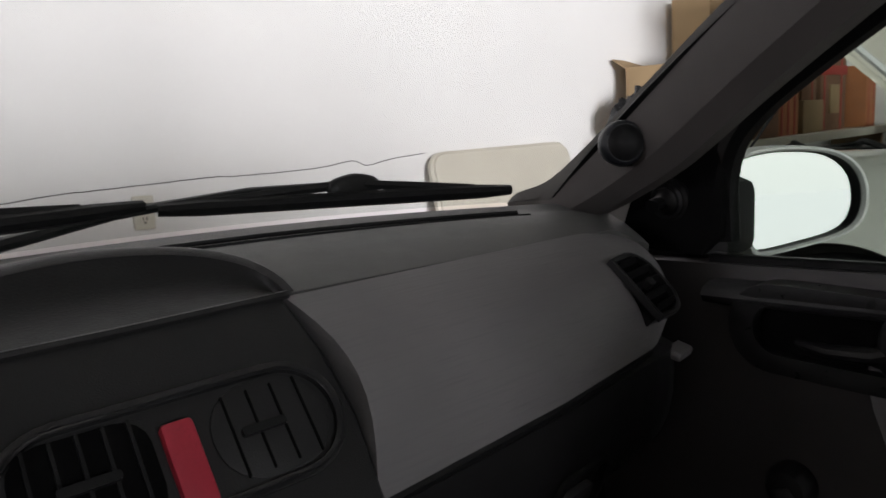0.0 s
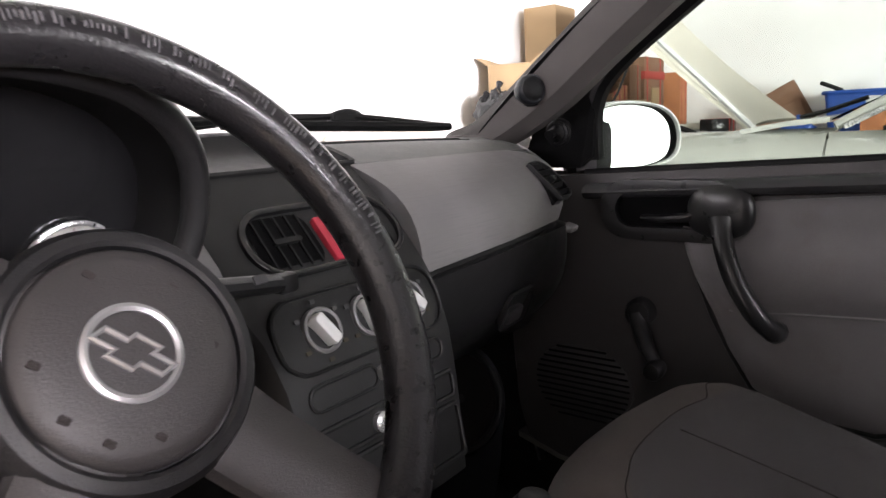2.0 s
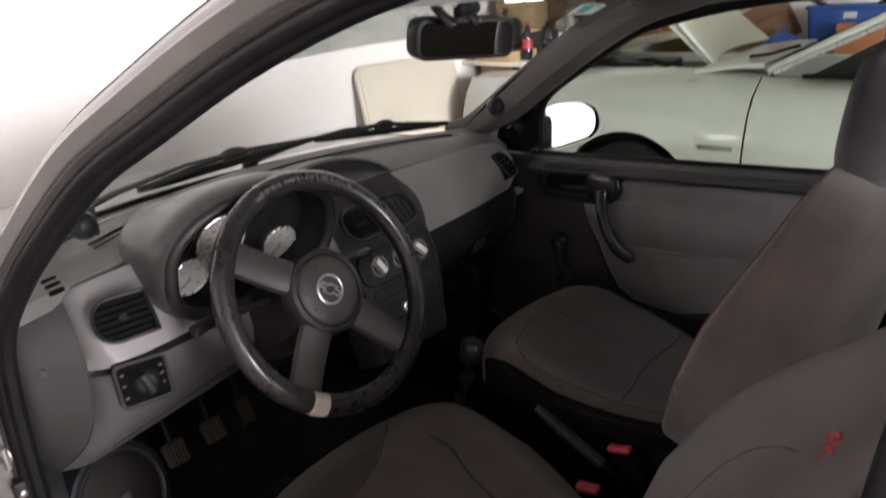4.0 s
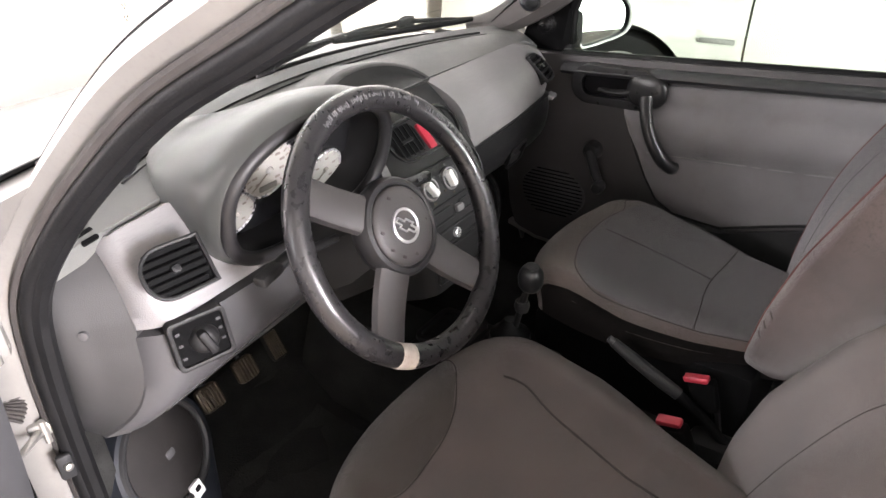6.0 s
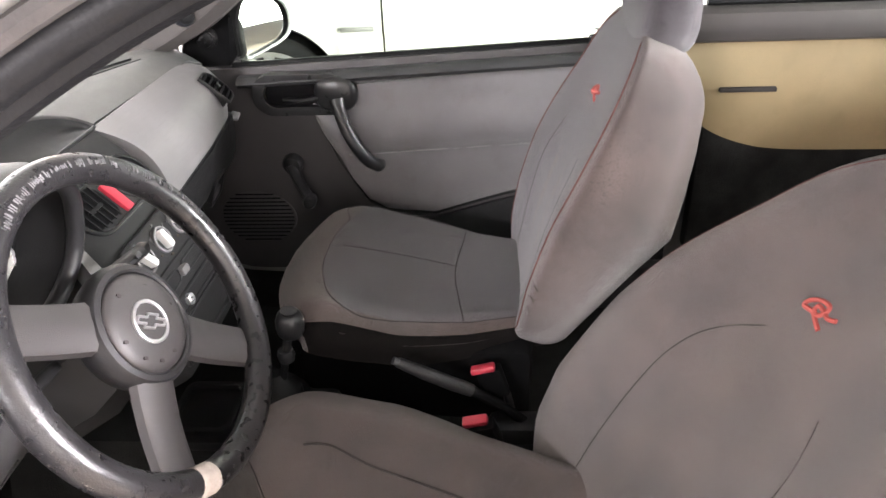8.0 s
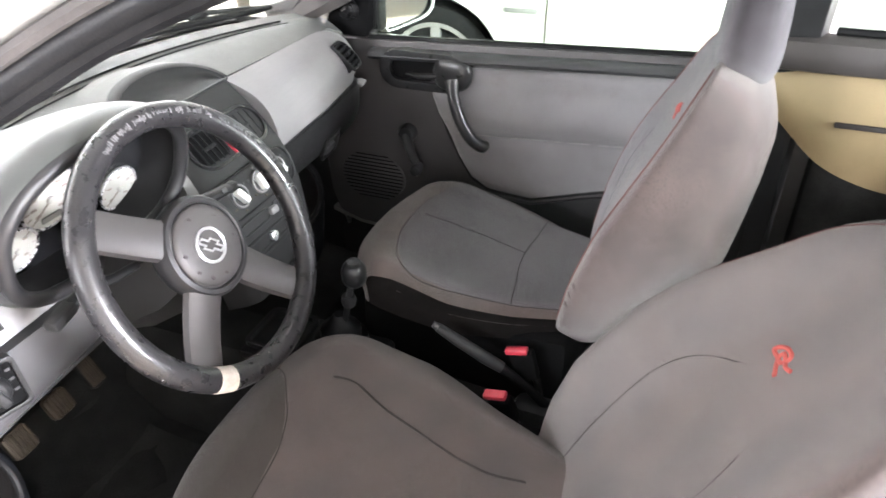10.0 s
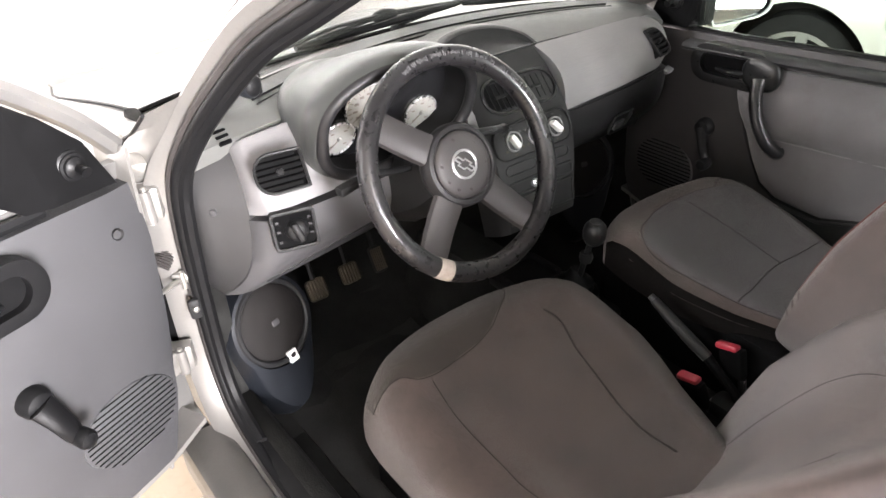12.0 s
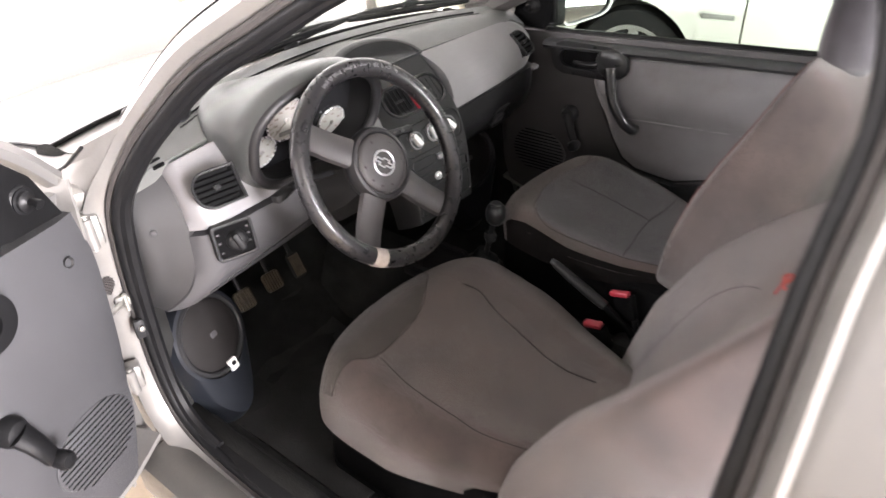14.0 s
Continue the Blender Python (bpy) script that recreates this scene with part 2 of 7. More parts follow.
def part(name, bm, material, parent, label="", smooth=True):
    """Links a bmesh given in world places as one mesh object under a thing or a part."""
    root = parent
    while root.parent:
        root = root.parent
    bmesh.ops.recalc_face_normals(bm, faces=bm.faces)
    bm.transform(Matrix.Translation(-root.location) @ PLACE)
    me = bpy.data.meshes.new(name)
    bm.to_mesh(me)
    bm.free()
    me.materials.append(material)
    if smooth:
        me.polygons.foreach_set("use_smooth", [True] * len(me.polygons))
        me.set_sharp_from_angle(angle=radians(38))
    ob = new(name, me)
    ob.parent = parent
    if label:
        ob["label"] = label
    return ob


def solid(name, bm, material, label, category, group="", kind="", smooth=True):
    """A thing of one mesh, whose origin is its base."""
    bmesh.ops.recalc_face_normals(bm, faces=bm.faces)
    lo = [min(v.co[i] for v in bm.verts) for i in range(3)]
    hi = [max(v.co[i] for v in bm.verts) for i in range(3)]
    at = V((lo[0] + hi[0]) / 2, (lo[1] + hi[1]) / 2, lo[2])
    bm.transform(Matrix.Translation(-at))
    me = bpy.data.meshes.new(name)
    bm.to_mesh(me)
    bm.free()
    me.materials.append(material)
    if smooth:
        me.polygons.foreach_set("use_smooth", [True] * len(me.polygons))
        me.set_sharp_from_angle(angle=radians(38))
    ob = new(name, me)
    ob.location = at
    return tagged(ob, label, category, group, kind)


def sheet(rows, closed_u=False, closed_v=False, bm=None):
    """A grid of faces through rows of points."""
    bm = bm or bmesh.new()
    vs = [[bm.verts.new(p) for p in row] for row in rows]
    nr, nc = len(vs), len(vs[0])
    for i in range(nr if closed_v else nr - 1):
        for j in range(nc if closed_u else nc - 1):
            a, b, c, d = vs[i][j], vs[i][(j + 1) % nc], vs[(i + 1) % nr][(j + 1) % nc], vs[(i + 1) % nr][j]
            bm.faces.new((a, b, c, d))
    return bm


def loft(rings, bm=None):
    """A closed skin over rings of points, capped at both ends."""
    bm = bm or bmesh.new()
    vs = [[bm.verts.new(p) for p in row] for row in rings]
    n = len(vs[0])
    for i in range(len(vs) - 1):
        for j in range(n):
            bm.faces.new((vs[i][j], vs[i][(j + 1) % n], vs[i + 1][(j + 1) % n], vs[i + 1][j]))
    bm.faces.new(vs[0][::-1])
    bm.faces.new(vs[-1])
    return bm


def slab(bm, off):
    """Gives a sheet depth by joining it to a copy shifted by off."""
    off = Vector(off)
    faces = bm.faces[:]
    r = bmesh.ops.extrude_face_region(bm, geom=faces)
    moved = [g for g in r["geom"] if isinstance(g, bmesh.types.BMVert)]
    for v in moved:
        v.co += off
    return bm


def rbox(c, s, r=0.004, rot=None, bm=None, seg=2):
    """A box with rounded edges: centre, size, turn in degrees."""
    b = bmesh.new()
    bmesh.ops.create_cube(b, size=1)
    b.transform(Matrix.Diagonal((*s, 1)))
    if r:
        bmesh.ops.bevel(b, geom=b.edges[:] + b.verts[:], offset=min(r, min(s) * 0.45), segments=seg, affect="EDGES", profile=0.5)
    b.transform(pose(*c, *(rot or (0, 0, 0))))
    return merge(bm, b)


def merge(bm, b):
    if bm is None:
        return b
    me = bpy.data.meshes.new("joined")
    b.to_mesh(me)
    bm.from_mesh(me)
    b.free()
    bpy.data.meshes.remove(me)
    return bm


def frame_of(d):
    d = Vector(d).normalized()
    a = V(0, 0, 1) if abs(d.z) < 0.9 else V(1, 0, 0)
    u = d.cross(a).normalized()
    return u, u.cross(d).normalized()


def tube(pts, r, n=8, closed=False, bm=None, flat=1.0, up=None):
    """A round bar along points; r is one radius or a list; flat squeezes it along its second axis."""
    pts = [Vector(p) for p in pts]
    rs = r if isinstance(r, (list, tuple)) else [r] * len(pts)
    rings = []
    u0 = None
    for i, p in enumerate(pts):
        if closed:
            d = pts[(i + 1) % len(pts)] - pts[i - 1]
        else:
            d = pts[min(i + 1, len(pts) - 1)] - pts[max(i - 1, 0)]
        d.normalize()
        if up is not None:
            u = d.cross(Vector(up)).normalized()
        elif u0 is None:
            u = frame_of(d)[0]
        else:
            u = (u0 - d * u0.dot(d)).normalized()
        u0 = u
        w = u.cross(d).normalized()
        rings.append([p + (u * math.cos(a) + w * math.sin(a) * flat) * rs[i] for a in (2 * math.pi * k / n for k in range(n))])
    if closed:
        return sheet(rings, closed_u=True, closed_v=True, bm=bm)
    return loft(rings, bm)


def spline(pts, n=8):
    """Points along a smooth curve through pts."""
    pts = [Vector(p) for p in pts]
    out = []
    for i in range(len(pts) - 1):
        p0, p1, p2, p3 = pts[max(i - 1, 0)], pts[i], pts[i + 1], pts[min(i + 2, len(pts) - 1)]
        for k in range(n):
            t = k / n
            out.append(0.5 * (2 * p1 + (p2 - p0) * t + (2 * p0 - 5 * p1 + 4 * p2 - p3) * t * t + (3 * p1 - p0 - 3 * p2 + p3) * t ** 3))
    return out + [pts[-1]]


def rrect(w, h, r, n=5):
    r = min(r, w / 2 - 1e-4, h / 2 - 1e-4)
    out = []
    for cx, cy, a0 in ((w / 2 - r, h / 2 - r, 0), (-w / 2 + r, h / 2 - r, 90), (-w / 2 + r, -h / 2 + r, 180), (w / 2 - r, -h / 2 + r, 270)):
        for k in range(n + 1):
            a = radians(a0 + 90 * k / n)
            out.append((cx + r * math.cos(a), cy + r * math.sin(a)))
    return out


def circle(r, n=32, ry=None):
    return [(r * math.cos(2 * math.pi * k / n), (ry or r) * math.sin(2 * math.pi * k / n)) for k in range(n)]


class Plane:
    """A place with axes: right, up, out."""

    def __init__(self, o, u, v):
        self.o, self.u = Vector(o), Vector(u).normalized()
        v = Vector(v)
        self.v = (v - self.u * v.dot(self.u)).normalized()
        self.n = self.u.cross(self.v)

    def at(self, a, b, h=0.0):
        return self.o + self.u * a + self.v * b + self.n * h


def plate(pl, poly, h0, h1, bev=0.0, bm=None, shift=(0, 0), shrink=None):
    """A slab with the outline poly on a plane, from height h0 to h1, with its top edge rounded."""
    b = bm or bmesh.new()
    cx, cy = shift
    mx = sum(p[0] for p in poly) / len(poly)
    my = sum(p[1] for p in poly) / len(poly)
    wx = max(abs(p[0] - mx) for p in poly) or 1
    wy = max(abs(p[1] - my) for p in poly) or 1

    def ring(h, inset):
        return [pl.at(cx + mx + (a - mx) * (1 - inset / wx), cy + my + (c - my) * (1 - inset / wy), h) for a, c in poly]

    if bev:
        rings = [ring(h0, 0), ring(h1 - bev, 0), ring(h1 - bev * 0.3, bev * 0.3), ring(h1, bev)]
    else:
        rings = [ring(h0, 0), ring(h1, 0)]
    return loft(rings, b)


def rim(pl, outer, inner, h0, h1, bm=None, shift=(0, 0), hin=None):
    """A frame between two outlines of the same number of points; hin is how deep its inner wall goes."""
    cx, cy = shift
    hin = h0 if hin is None else hin
    mid = [((a[0] + b[0]) / 2, (a[1] + b[1]) / 2) for a, b in zip(outer, inner)]
    rings = [[pl.at(cx + a, cy + b, h) for a, b in poly] for poly, h in ((outer, h0), (outer, h1 - 0.001), (mid, h1), (inner, h1 - 0.001), (inner, hin))]
    return sheet(rings, closed_u=True, bm=bm)


def lathe(pl, prof, n=32, bm=None):
    """A turned shape about a plane's normal; prof holds (radius, height)."""
    rings = [[pl.at(max(r, 1e-4) * math.cos(2 * math.pi * k / n), max(r, 1e-4) * math.sin(2 * math.pi * k / n), h) for k in range(n)] for r, h in prof]
    return loft(rings, bm)


def pillow(fn, n=5.0, res=(14, 14, 6), plan=0.0):
    """A soft box: fn maps (u, v, w), each from -1 to 1, to a place."""
    bm = bmesh.new()
    seen = {}

    def vert(p):
        key = tuple(round(c, 5) for c in p)
        if key not in seen:
            x, y, z = p
            f = 1 / (abs(x) ** n + abs(y) ** n + abs(z) ** n) ** (1 / n)
            x, y, z = x * f, y * f, z * f
            if plan:
                k = (abs(x) ** plan + abs(y) ** plan) ** (1 / plan) or 1
                x, y = x * max(abs(x), abs(y)) / k, y * max(abs(x), abs(y)) / k
            seen[key] = bm.verts.new(fn(x, y, z))
        return seen[key]

    for ax in range(3):
        a, b = [i for i in range(3) if i != ax]
        for s in (-1, 1):
            for i in range(res[a]):
                for j in range(res[b]):
                    q = []
                    for di, dj in ((0, 0), (1, 0), (1, 1), (0, 1)):
                        p = [0, 0, 0]
                        p[ax], p[a], p[b] = s, -1 + 2 * (i + di) / res[a], -1 + 2 * (j + dj) / res[b]
                        q.append(vert(p))
                    bm.faces.new(q)
    return bm


def lerp(a, b, t):
    return a + (b - a) * t


def curve_at(keys, x):
    """Value at x of a line through (x, value) pairs, eased between them."""
    if x <= keys[0][0]:
        return keys[0][1]
    for (x0, y0), (x1, y1) in zip(keys, keys[1:]):
        if x <= x1:
            t = (x - x0) / (x1 - x0)
            return lerp(y0, y1, t)
    return keys[-1][1]


# ---- garage ----
WALL_Y, RIGHT_X, LEFT_X, CEIL_Z = 1.95, 5.45, -4.6, 2.75
solid("floor", rbox(((LEFT_X + RIGHT_X) / 2, -2.0, -0.05), (RIGHT_X - LEFT_X + 0.4, 8.1, 0.1), 0), M_FLOOR, "beige streaked tile garage floor", "floor", kind="structure", smooth=False)
solid("ground", rbox((0, -33, -0.075), (120, 54, 0.1), 0), M_FLOOR, "pale paved yard outside the garage", "ground", kind="structure", smooth=False)
solid("wall_front", rbox(((LEFT_X + RIGHT_X) / 2, WALL_Y + 0.1, 1.375), (RIGHT_X - LEFT_X + 0.4, 0.2, 2.75), 0), M_WALL, "white painted plaster garage wall", "wall", kind="structure", smooth=False)
solid("wall_right", rbox((RIGHT_X + 0.1, -2.025, 1.375), (0.2, 7.95, 2.75), 0), M_WALL, "white painted plaster garage side wall", "wall", kind="structure", smooth=False)
# Unseen wall; the opening is added for the fill lamp behind it.
side_wall = rbox((LEFT_X - 0.1, 1.85, 1.375), (0.2, 0.2, 2.75), 0)
rbox((LEFT_X - 0.1, -2.9, 1.375), (0.2, 6.2, 2.75), 0, bm=side_wall)
rbox((LEFT_X - 0.1, 0.975, 0.8), (0.2, 1.55, 1.6), 0, bm=side_wall)
rbox((LEFT_X - 0.1, 0.975, 2.635), (0.2, 1.55, 0.23), 0, bm=side_wall)
solid("wall_left", side_wall, M_UNSEEN_WALL, "grey cement-rendered garage side wall with a window opening", "wall", kind="structure", smooth=False)
# Unseen ceiling; its grey is set to hold back light bounced into the car.
solid("ceiling", rbox(((LEFT_X + RIGHT_X) / 2, -2.0, CEIL_Z + 0.06), (RIGHT_X - LEFT_X + 0.4, 8.1, 0.12), 0), M_CEIL, "plain grey concrete garage ceiling", "ceiling", kind="structure", smooth=False)
# ---- car: shell ----
XC = 0.02
car = thing("car_body", (XC, -0.4, 0.0), "silver hatchback body with grey headliner and open driver doorway", "car")


def ws_base(x):
    t = (x - XC) / 0.58
    return V(x, 0.52 - 0.15 * t * t, 1.03 - 0.012 * t * t)


def ws_top(x):
    t = (x - XC) / 0.52
    return V(x, -0.100 - 0.05 * t * t, 1.371 - 0.022 * t * t)


def windscreen_point(s, t):
    a, b = ws_base(XC + 0.585 * s), ws_top(XC + 0.525 * s)
    p = a.lerp(b, t)
    bulge = 0.035 * 4 * t * (1 - t) * 0.5
    return p + V(0, bulge, bulge)


bm = sheet([[windscreen_point(-1 + 2 * i / 24, j / 12) for i in range(25)] for j in range(13)])
ws = part("windscreen", slab(bm, (0, 0.003, 0.003)), M_GLASS_W, car, "clear laminated windscreen")
ws.visible_shadow = False
crack = [V(s, t, 0) for s, t in ((-0.30, 0.095), (-0.13, 0.117), (-0.03, 0.128), (0.04, 0.137), (0.10, 0.139), (0.18, 0.143), (0.26, 0.148), (0.31, 0.146), (0.43, 0.152), (0.49, 0.166), (0.524, 0.152), (0.56, 0.165), (0.62, 0.178))]
line = [windscreen_point(p.x, p.y - 0.009 + 0.0015 * noise.noise(V(p.x * 60, 0, 3))) + V(0, -0.0004, -0.0004) for p in spline(crack, 7)]
part("crack", tube(line, 0.00045, 4), M_HAIR, ws, "thin hairline crack across the glass")

band = sheet([[windscreen_point(-0.97 + 1.94 * i / 24, lerp(0.775, 0.985, j / 4)) + V(0, -0.002, -0.002) for i in range(25)] for j in range(5)])
part("sunshade_band", slab(band, (0, 0.001, 0.001)), M_GLASS_B, car, "grey tinted sunshade band").visible_shadow = False

# roof skin, headliner, bonnet, floor
def roof_point(s, t, dz):
    y = lerp(-0.135, -2.0, t)
    half = lerp(0.54, 0.56, min(1, 4 * t))
    x = XC + half * s
    z = 1.357 + 0.105 * min(1, 4.2 * t) ** 0.8 - (0.05 if s > 0 else 0.012) * s * s * min(1, 4 * t) - 0.02 * max(0, t - 0.6) + 0.008 * (1 - s * s) - 0.03 * max(0, s) * min(1, 4 * t)
    return V(x, y - 0.04 * s * s * (1 - t), z + dz)


part("roof", slab(sheet([[roof_point(-0.94 + 1.88 * i / 20, j / 14, 0.030) for i in range(21)] for j in range(15)]), (0, 0, -0.012)), M_SILVER, car)
part("headliner", slab(sheet([[roof_point(-1 + 2 * i / 20, j / 14, 0.0) for i in range(21)] for j in range(15)]), (0, 0, 0.012)), M_HEAD, car, "mauve-grey cloth headliner")


def hood_point(s, t):
    y = lerp(0.655, 1.52, t) - 0.03 * s * s
    return V(XC + (0.655 + 0.085 * min(1, 2.6 * t) - 0.12 * max(0, t - 0.5)) * s, y, 0.985 - 0.025 * s * s - 0.16 * t ** 1.5 - 0.012 * s ** 4)


part("hood", slab(sheet([[hood_point(-1 + 2 * i / 20, j / 12) for i in range(21)] for j in range(13)]), (0, 0, -0.02)), M_SILVER, car)
for s in (-1, 1):
    rows = []
    for k in range(15):
        t = k / 14
        y = lerp(0.385, 1.50, t)
        th = max(0.0, (y - 0.625) / 0.895)
        e = hood_point(s, th)
        x0 = e.x + s * 0.006 if y > 0.625 else XC + s * lerp(0.672, 0.663, (y - 0.385) / 0.24)
        z0 = e.z if y > 0.625 else lerp(0.985, e.z, (y - 0.385) / 0.24)
        xo = XC + s * (0.770 + 0.02 * math.sin(math.pi * t))
        rows.append([V(x0, y, z0 - 0.003), V(lerp(x0, xo, 0.45), y, z0 - 0.006), V(lerp(x0, xo, 0.8), y, z0 - 0.022), V(xo, y, z0 - 0.06), V(xo + s * 0.004, y, 0.78), V(xo - s * 0.01, y, 0.55), V(xo - s * 0.04, y, 0.25)])
    part("fender", slab(sheet(rows), (-s * 0.012, 0, -0.006)), M_SILVER, car, "silver painted front fender")
    side = [hood_point(s, k / 10) + V(s * 0.003, 0, -0.002) for k in range(11)]
    part("hood_side_gap", tube(side, 0.0045, 5), M_SEAL, car)
part("front_end", rbox((XC, 1.55, 0.52), (1.38, 0.10, 0.55), 0.04), M_SILVER, car)
cowl_rows = []
for k in range(5):
    t = k / 4
    row = []
    for i in range(17):
        u = -1 + i / 8
        a, b = V(XC + 0.655 * u, ws_base(XC + 0.58 * u).y, 1.018 - 0.012 * u * u), hood_point(u, 0.0) + V(0, -0.006, -0.004)
        row.append(a.lerp(b, t) + V(0, 0, -0.012 * math.sin(math.pi * t)))
    cowl_rows.append(row)
part("cowl", slab(sheet(cowl_rows), (0, 0, -0.01)), M_SILVER, car)
part("hood_gap", tube([hood_point(-1.0 + 2.0 * k / 24, 0.0) + V(0, -0.004, 0.001) for k in range(25)], 0.0055, 6), M_SEAL, car)
part("fender_gap", tube(spline([V(-0.715, 0.262, 1.062), V(-0.722, 0.335, 1.013), V(-0.735, 0.375, 0.985), V(-0.752, 0.378, 0.93), V(-0.758, 0.38, 0.80)], 5), 0.0035, 6), M_SEAL, car)
part("floor_pan", rbox((XC, -0.75, 0.235), (1.36, 2.5, 0.05), 0.01), M_CARPET, car, "black carpeted floor pan")
part("firewall", rbox((XC, 0.62, 0.55), (1.30, 0.04, 0.66), 0.01, (-12, 0, 0)), M_CARPET, car)
toe = sheet([[V(XC + 0.66 * s, y, z) for s in (-1, 0, 1)] for y, z in ((0.25, 0.262), (0.40, 0.275), (0.52, 0.35), (0.60, 0.50), (0.62, 0.75))])
part("toe_board", slab(toe, (0, 0.01, -0.01)), M_CARPET, car)
for sx in (-1, 1):
    part("kick_panel", rbox((XC + sx * 0.672, 0.475, 0.60), (0.03, 0.31, 0.72), 0.01), M_CARPET, car)
    part("inner_sill", rbox((XC + sx * 0.675, -0.75, 0.31), (0.05, 2.2, 0.16), 0.015), M_CARPET, car)
part("tunnel", loft([[V(XC + a, y, 0.24 + b) for a, b in ((-0.13, 0), (-0.11, 0.12), (-0.06, h), (0.06, h), (0.11, 0.12), (0.13, 0))] for y, h in ((0.5, 0.24), (0.2, 0.24), (-0.1, 0.21), (-0.5, 0.18), (-1.1, 0.16))]), M_CARPET, car)

# door aperture of the driver's side: rubber seal, jamb, sill
SEAL = [V(-0.514, -0.55, 1.420), V(-0.518, -0.40, 1.392), V(-0.522, -0.28, 1.357), V(-0.540, -0.18, 1.315), V(-0.573, -0.08, 1.258), V(-0.605, 0.03, 1.195), V(-0.635, 0.125, 1.115), V(-0.664, 0.20, 1.035), V(-0.688, 0.260, 0.945), V(-0.695, 0.285, 0.84), V(-0.695, 0.302, 0.68), V(-0.695, 0.300, 0.52), V(-0.695, 0.262, 0.425), V(-0.695, 0.17, 0.385), V(-0.695, 0.0, 0.372), V(-0.695, -0.4, 0.37), V(-0.695, -0.69, 0.385), V(-0.692, -0.745, 0.46), V(-0.690, -0.782, 0.70), V(-0.672, -0.803, 0.95), V(-0.616, -0.812, 1.15), V(-0.562, -0.822, 1.30), V(-0.53, -0.785, 1.410), V(-0.516, -0.67, 1.436)]
seal_path = spline(SEAL + [SEAL[0]], 6)[:-1]
part("door_seal", tube(seal_path, 0.0115, 10, closed=True), M_SEAL, car, "black rubber door seal")


def grow(p, out, dx):
    """A point of the doorway pushed away from its middle and sideways."""
    d = V(0, p.y + 0.28, p.z - 0.86)
    d.normalize()
    return V(p.x + dx, p.y + d.y * out, p.z + d.z * out)


seal_lip = [grow(p, 0.015, -0.007) for p in seal_path]
part("inner_seal_lip", tube(seal_lip, 0.0075, 8, closed=True), M_WEATHER, car, "grey-brown ribbed weatherstrip")


def along_pillar(p):
    """1 along the windscreen pillar and the roof rail, 0 at the post and the sill."""
    return min(1.0, max(0.0, (p.z - 0.90) / 0.12)) * min(1.0, max(0.0, (p.y + 0.83) / 0.12))


LOW = ((0.020, -0.008), (0.024, -0.020), (0.030, -0.040), (0.040, -0.050), (0.048, -0.046))
HIGH = ((0.017, -0.003), (0.024, -0.007), (0.033, -0.014), (0.042, -0.021), (0.046, -0.018))
jamb_rows = [[grow(p, lerp(a[0], b[0], along_pillar(p)), lerp(a[1], b[1], along_pillar(p))) for p in seal_path] for a, b in zip(LOW, HIGH)]
part("door_jamb", slab(sheet(jamb_rows, closed_u=True), (0.004, 0, 0)), M_JAMB, car, "pale silver painted door jamb with grime")
# hinge post panel between the jamb and the fender
post = [[V(x, y, z) for x, y in ((-0.722, 0.345), (-0.718, 0.40), (-0.718, 0.47))] for z in (0.35, 0.5, 0.7, 0.9, 0.98)]
part("hinge_post", slab(sheet(post), (0.01, 0, 0)), M_JAMB, car)
# outside of the A-pillar and roof rail, driver's side
front_run = seal_path[-22:] + [p for p in seal_path[:60] if p.z > 0.93]
rings = [[grow(p, o, dx) for o, dx in ((0.043, -0.019), (0.054, -0.014), (0.066, 0.000), (0.070, 0.022), (0.050, 0.034), (0.030, 0.020))] for p in front_run]
part("a_pillar", loft(rings), M_SILVER, car, "silver painted windscreen pillar")
foot_in = [grow(p, lerp(0.048, 0.043, along_pillar(p)), lerp(-0.046, -0.020, along_pillar(p))) for p in (SEAL[6].lerp(SEAL[7], 0.4), SEAL[7], SEAL[8].lerp(SEAL[7], 0.3), SEAL[8], SEAL[9])]
foot_out = [V(-0.716, 0.270, 1.060), V(-0.724, 0.335, 1.013), V(-0.738, 0.378, 0.975), V(-0.744, 0.384, 0.92), V(-0.742, 0.384, 0.84)]
part("pillar_foot", slab(sheet([[a.lerp(b, k / 3) for a, b in zip(foot_in, foot_out)] for k in range(4)]), (0.012, 0.004, 0)), M_JAMB, car)
part("pillar_edge_gap", tube([grow(p, 0.069, 0.006) for p in front_run[8:]], 0.0022, 5), M_SEAL, car)
part("b_pillar", loft([[V(-0.735 + dx + ix, y, z) for ix, y in ((0.0, -0.845), (0.055, -0.825), (0.075, -0.850), (0.075, -1.0), (0.0, -1.02))] for z, dx in ((0.35, 0.0), (0.7, 0.0), (0.95, 0.02), (1.2, 0.12), (1.43, 0.20))]), M_SILVER, car, "silver painted door pillar")
part("sill", rbox((-0.765, -0.28, 0.33), (0.10, 1.16, 0.10), 0.02), M_JAMB, car, "silver painted door sill")
part("sill_trim", rbox((-0.665, -0.28, 0.372), (0.075, 1.10, 0.03), 0.01), M_BLACK, car)
part("rear_quarter", rbox((-0.74, -1.45, 0.68), (0.05, 0.9, 0.66), 0.02), M_SILVER, car)
# passenger side shell
part("outer_side", rbox((0.765, -0.8, 0.60), (0.035, 2.4, 0.66), 0.015), M_SILVER, car)


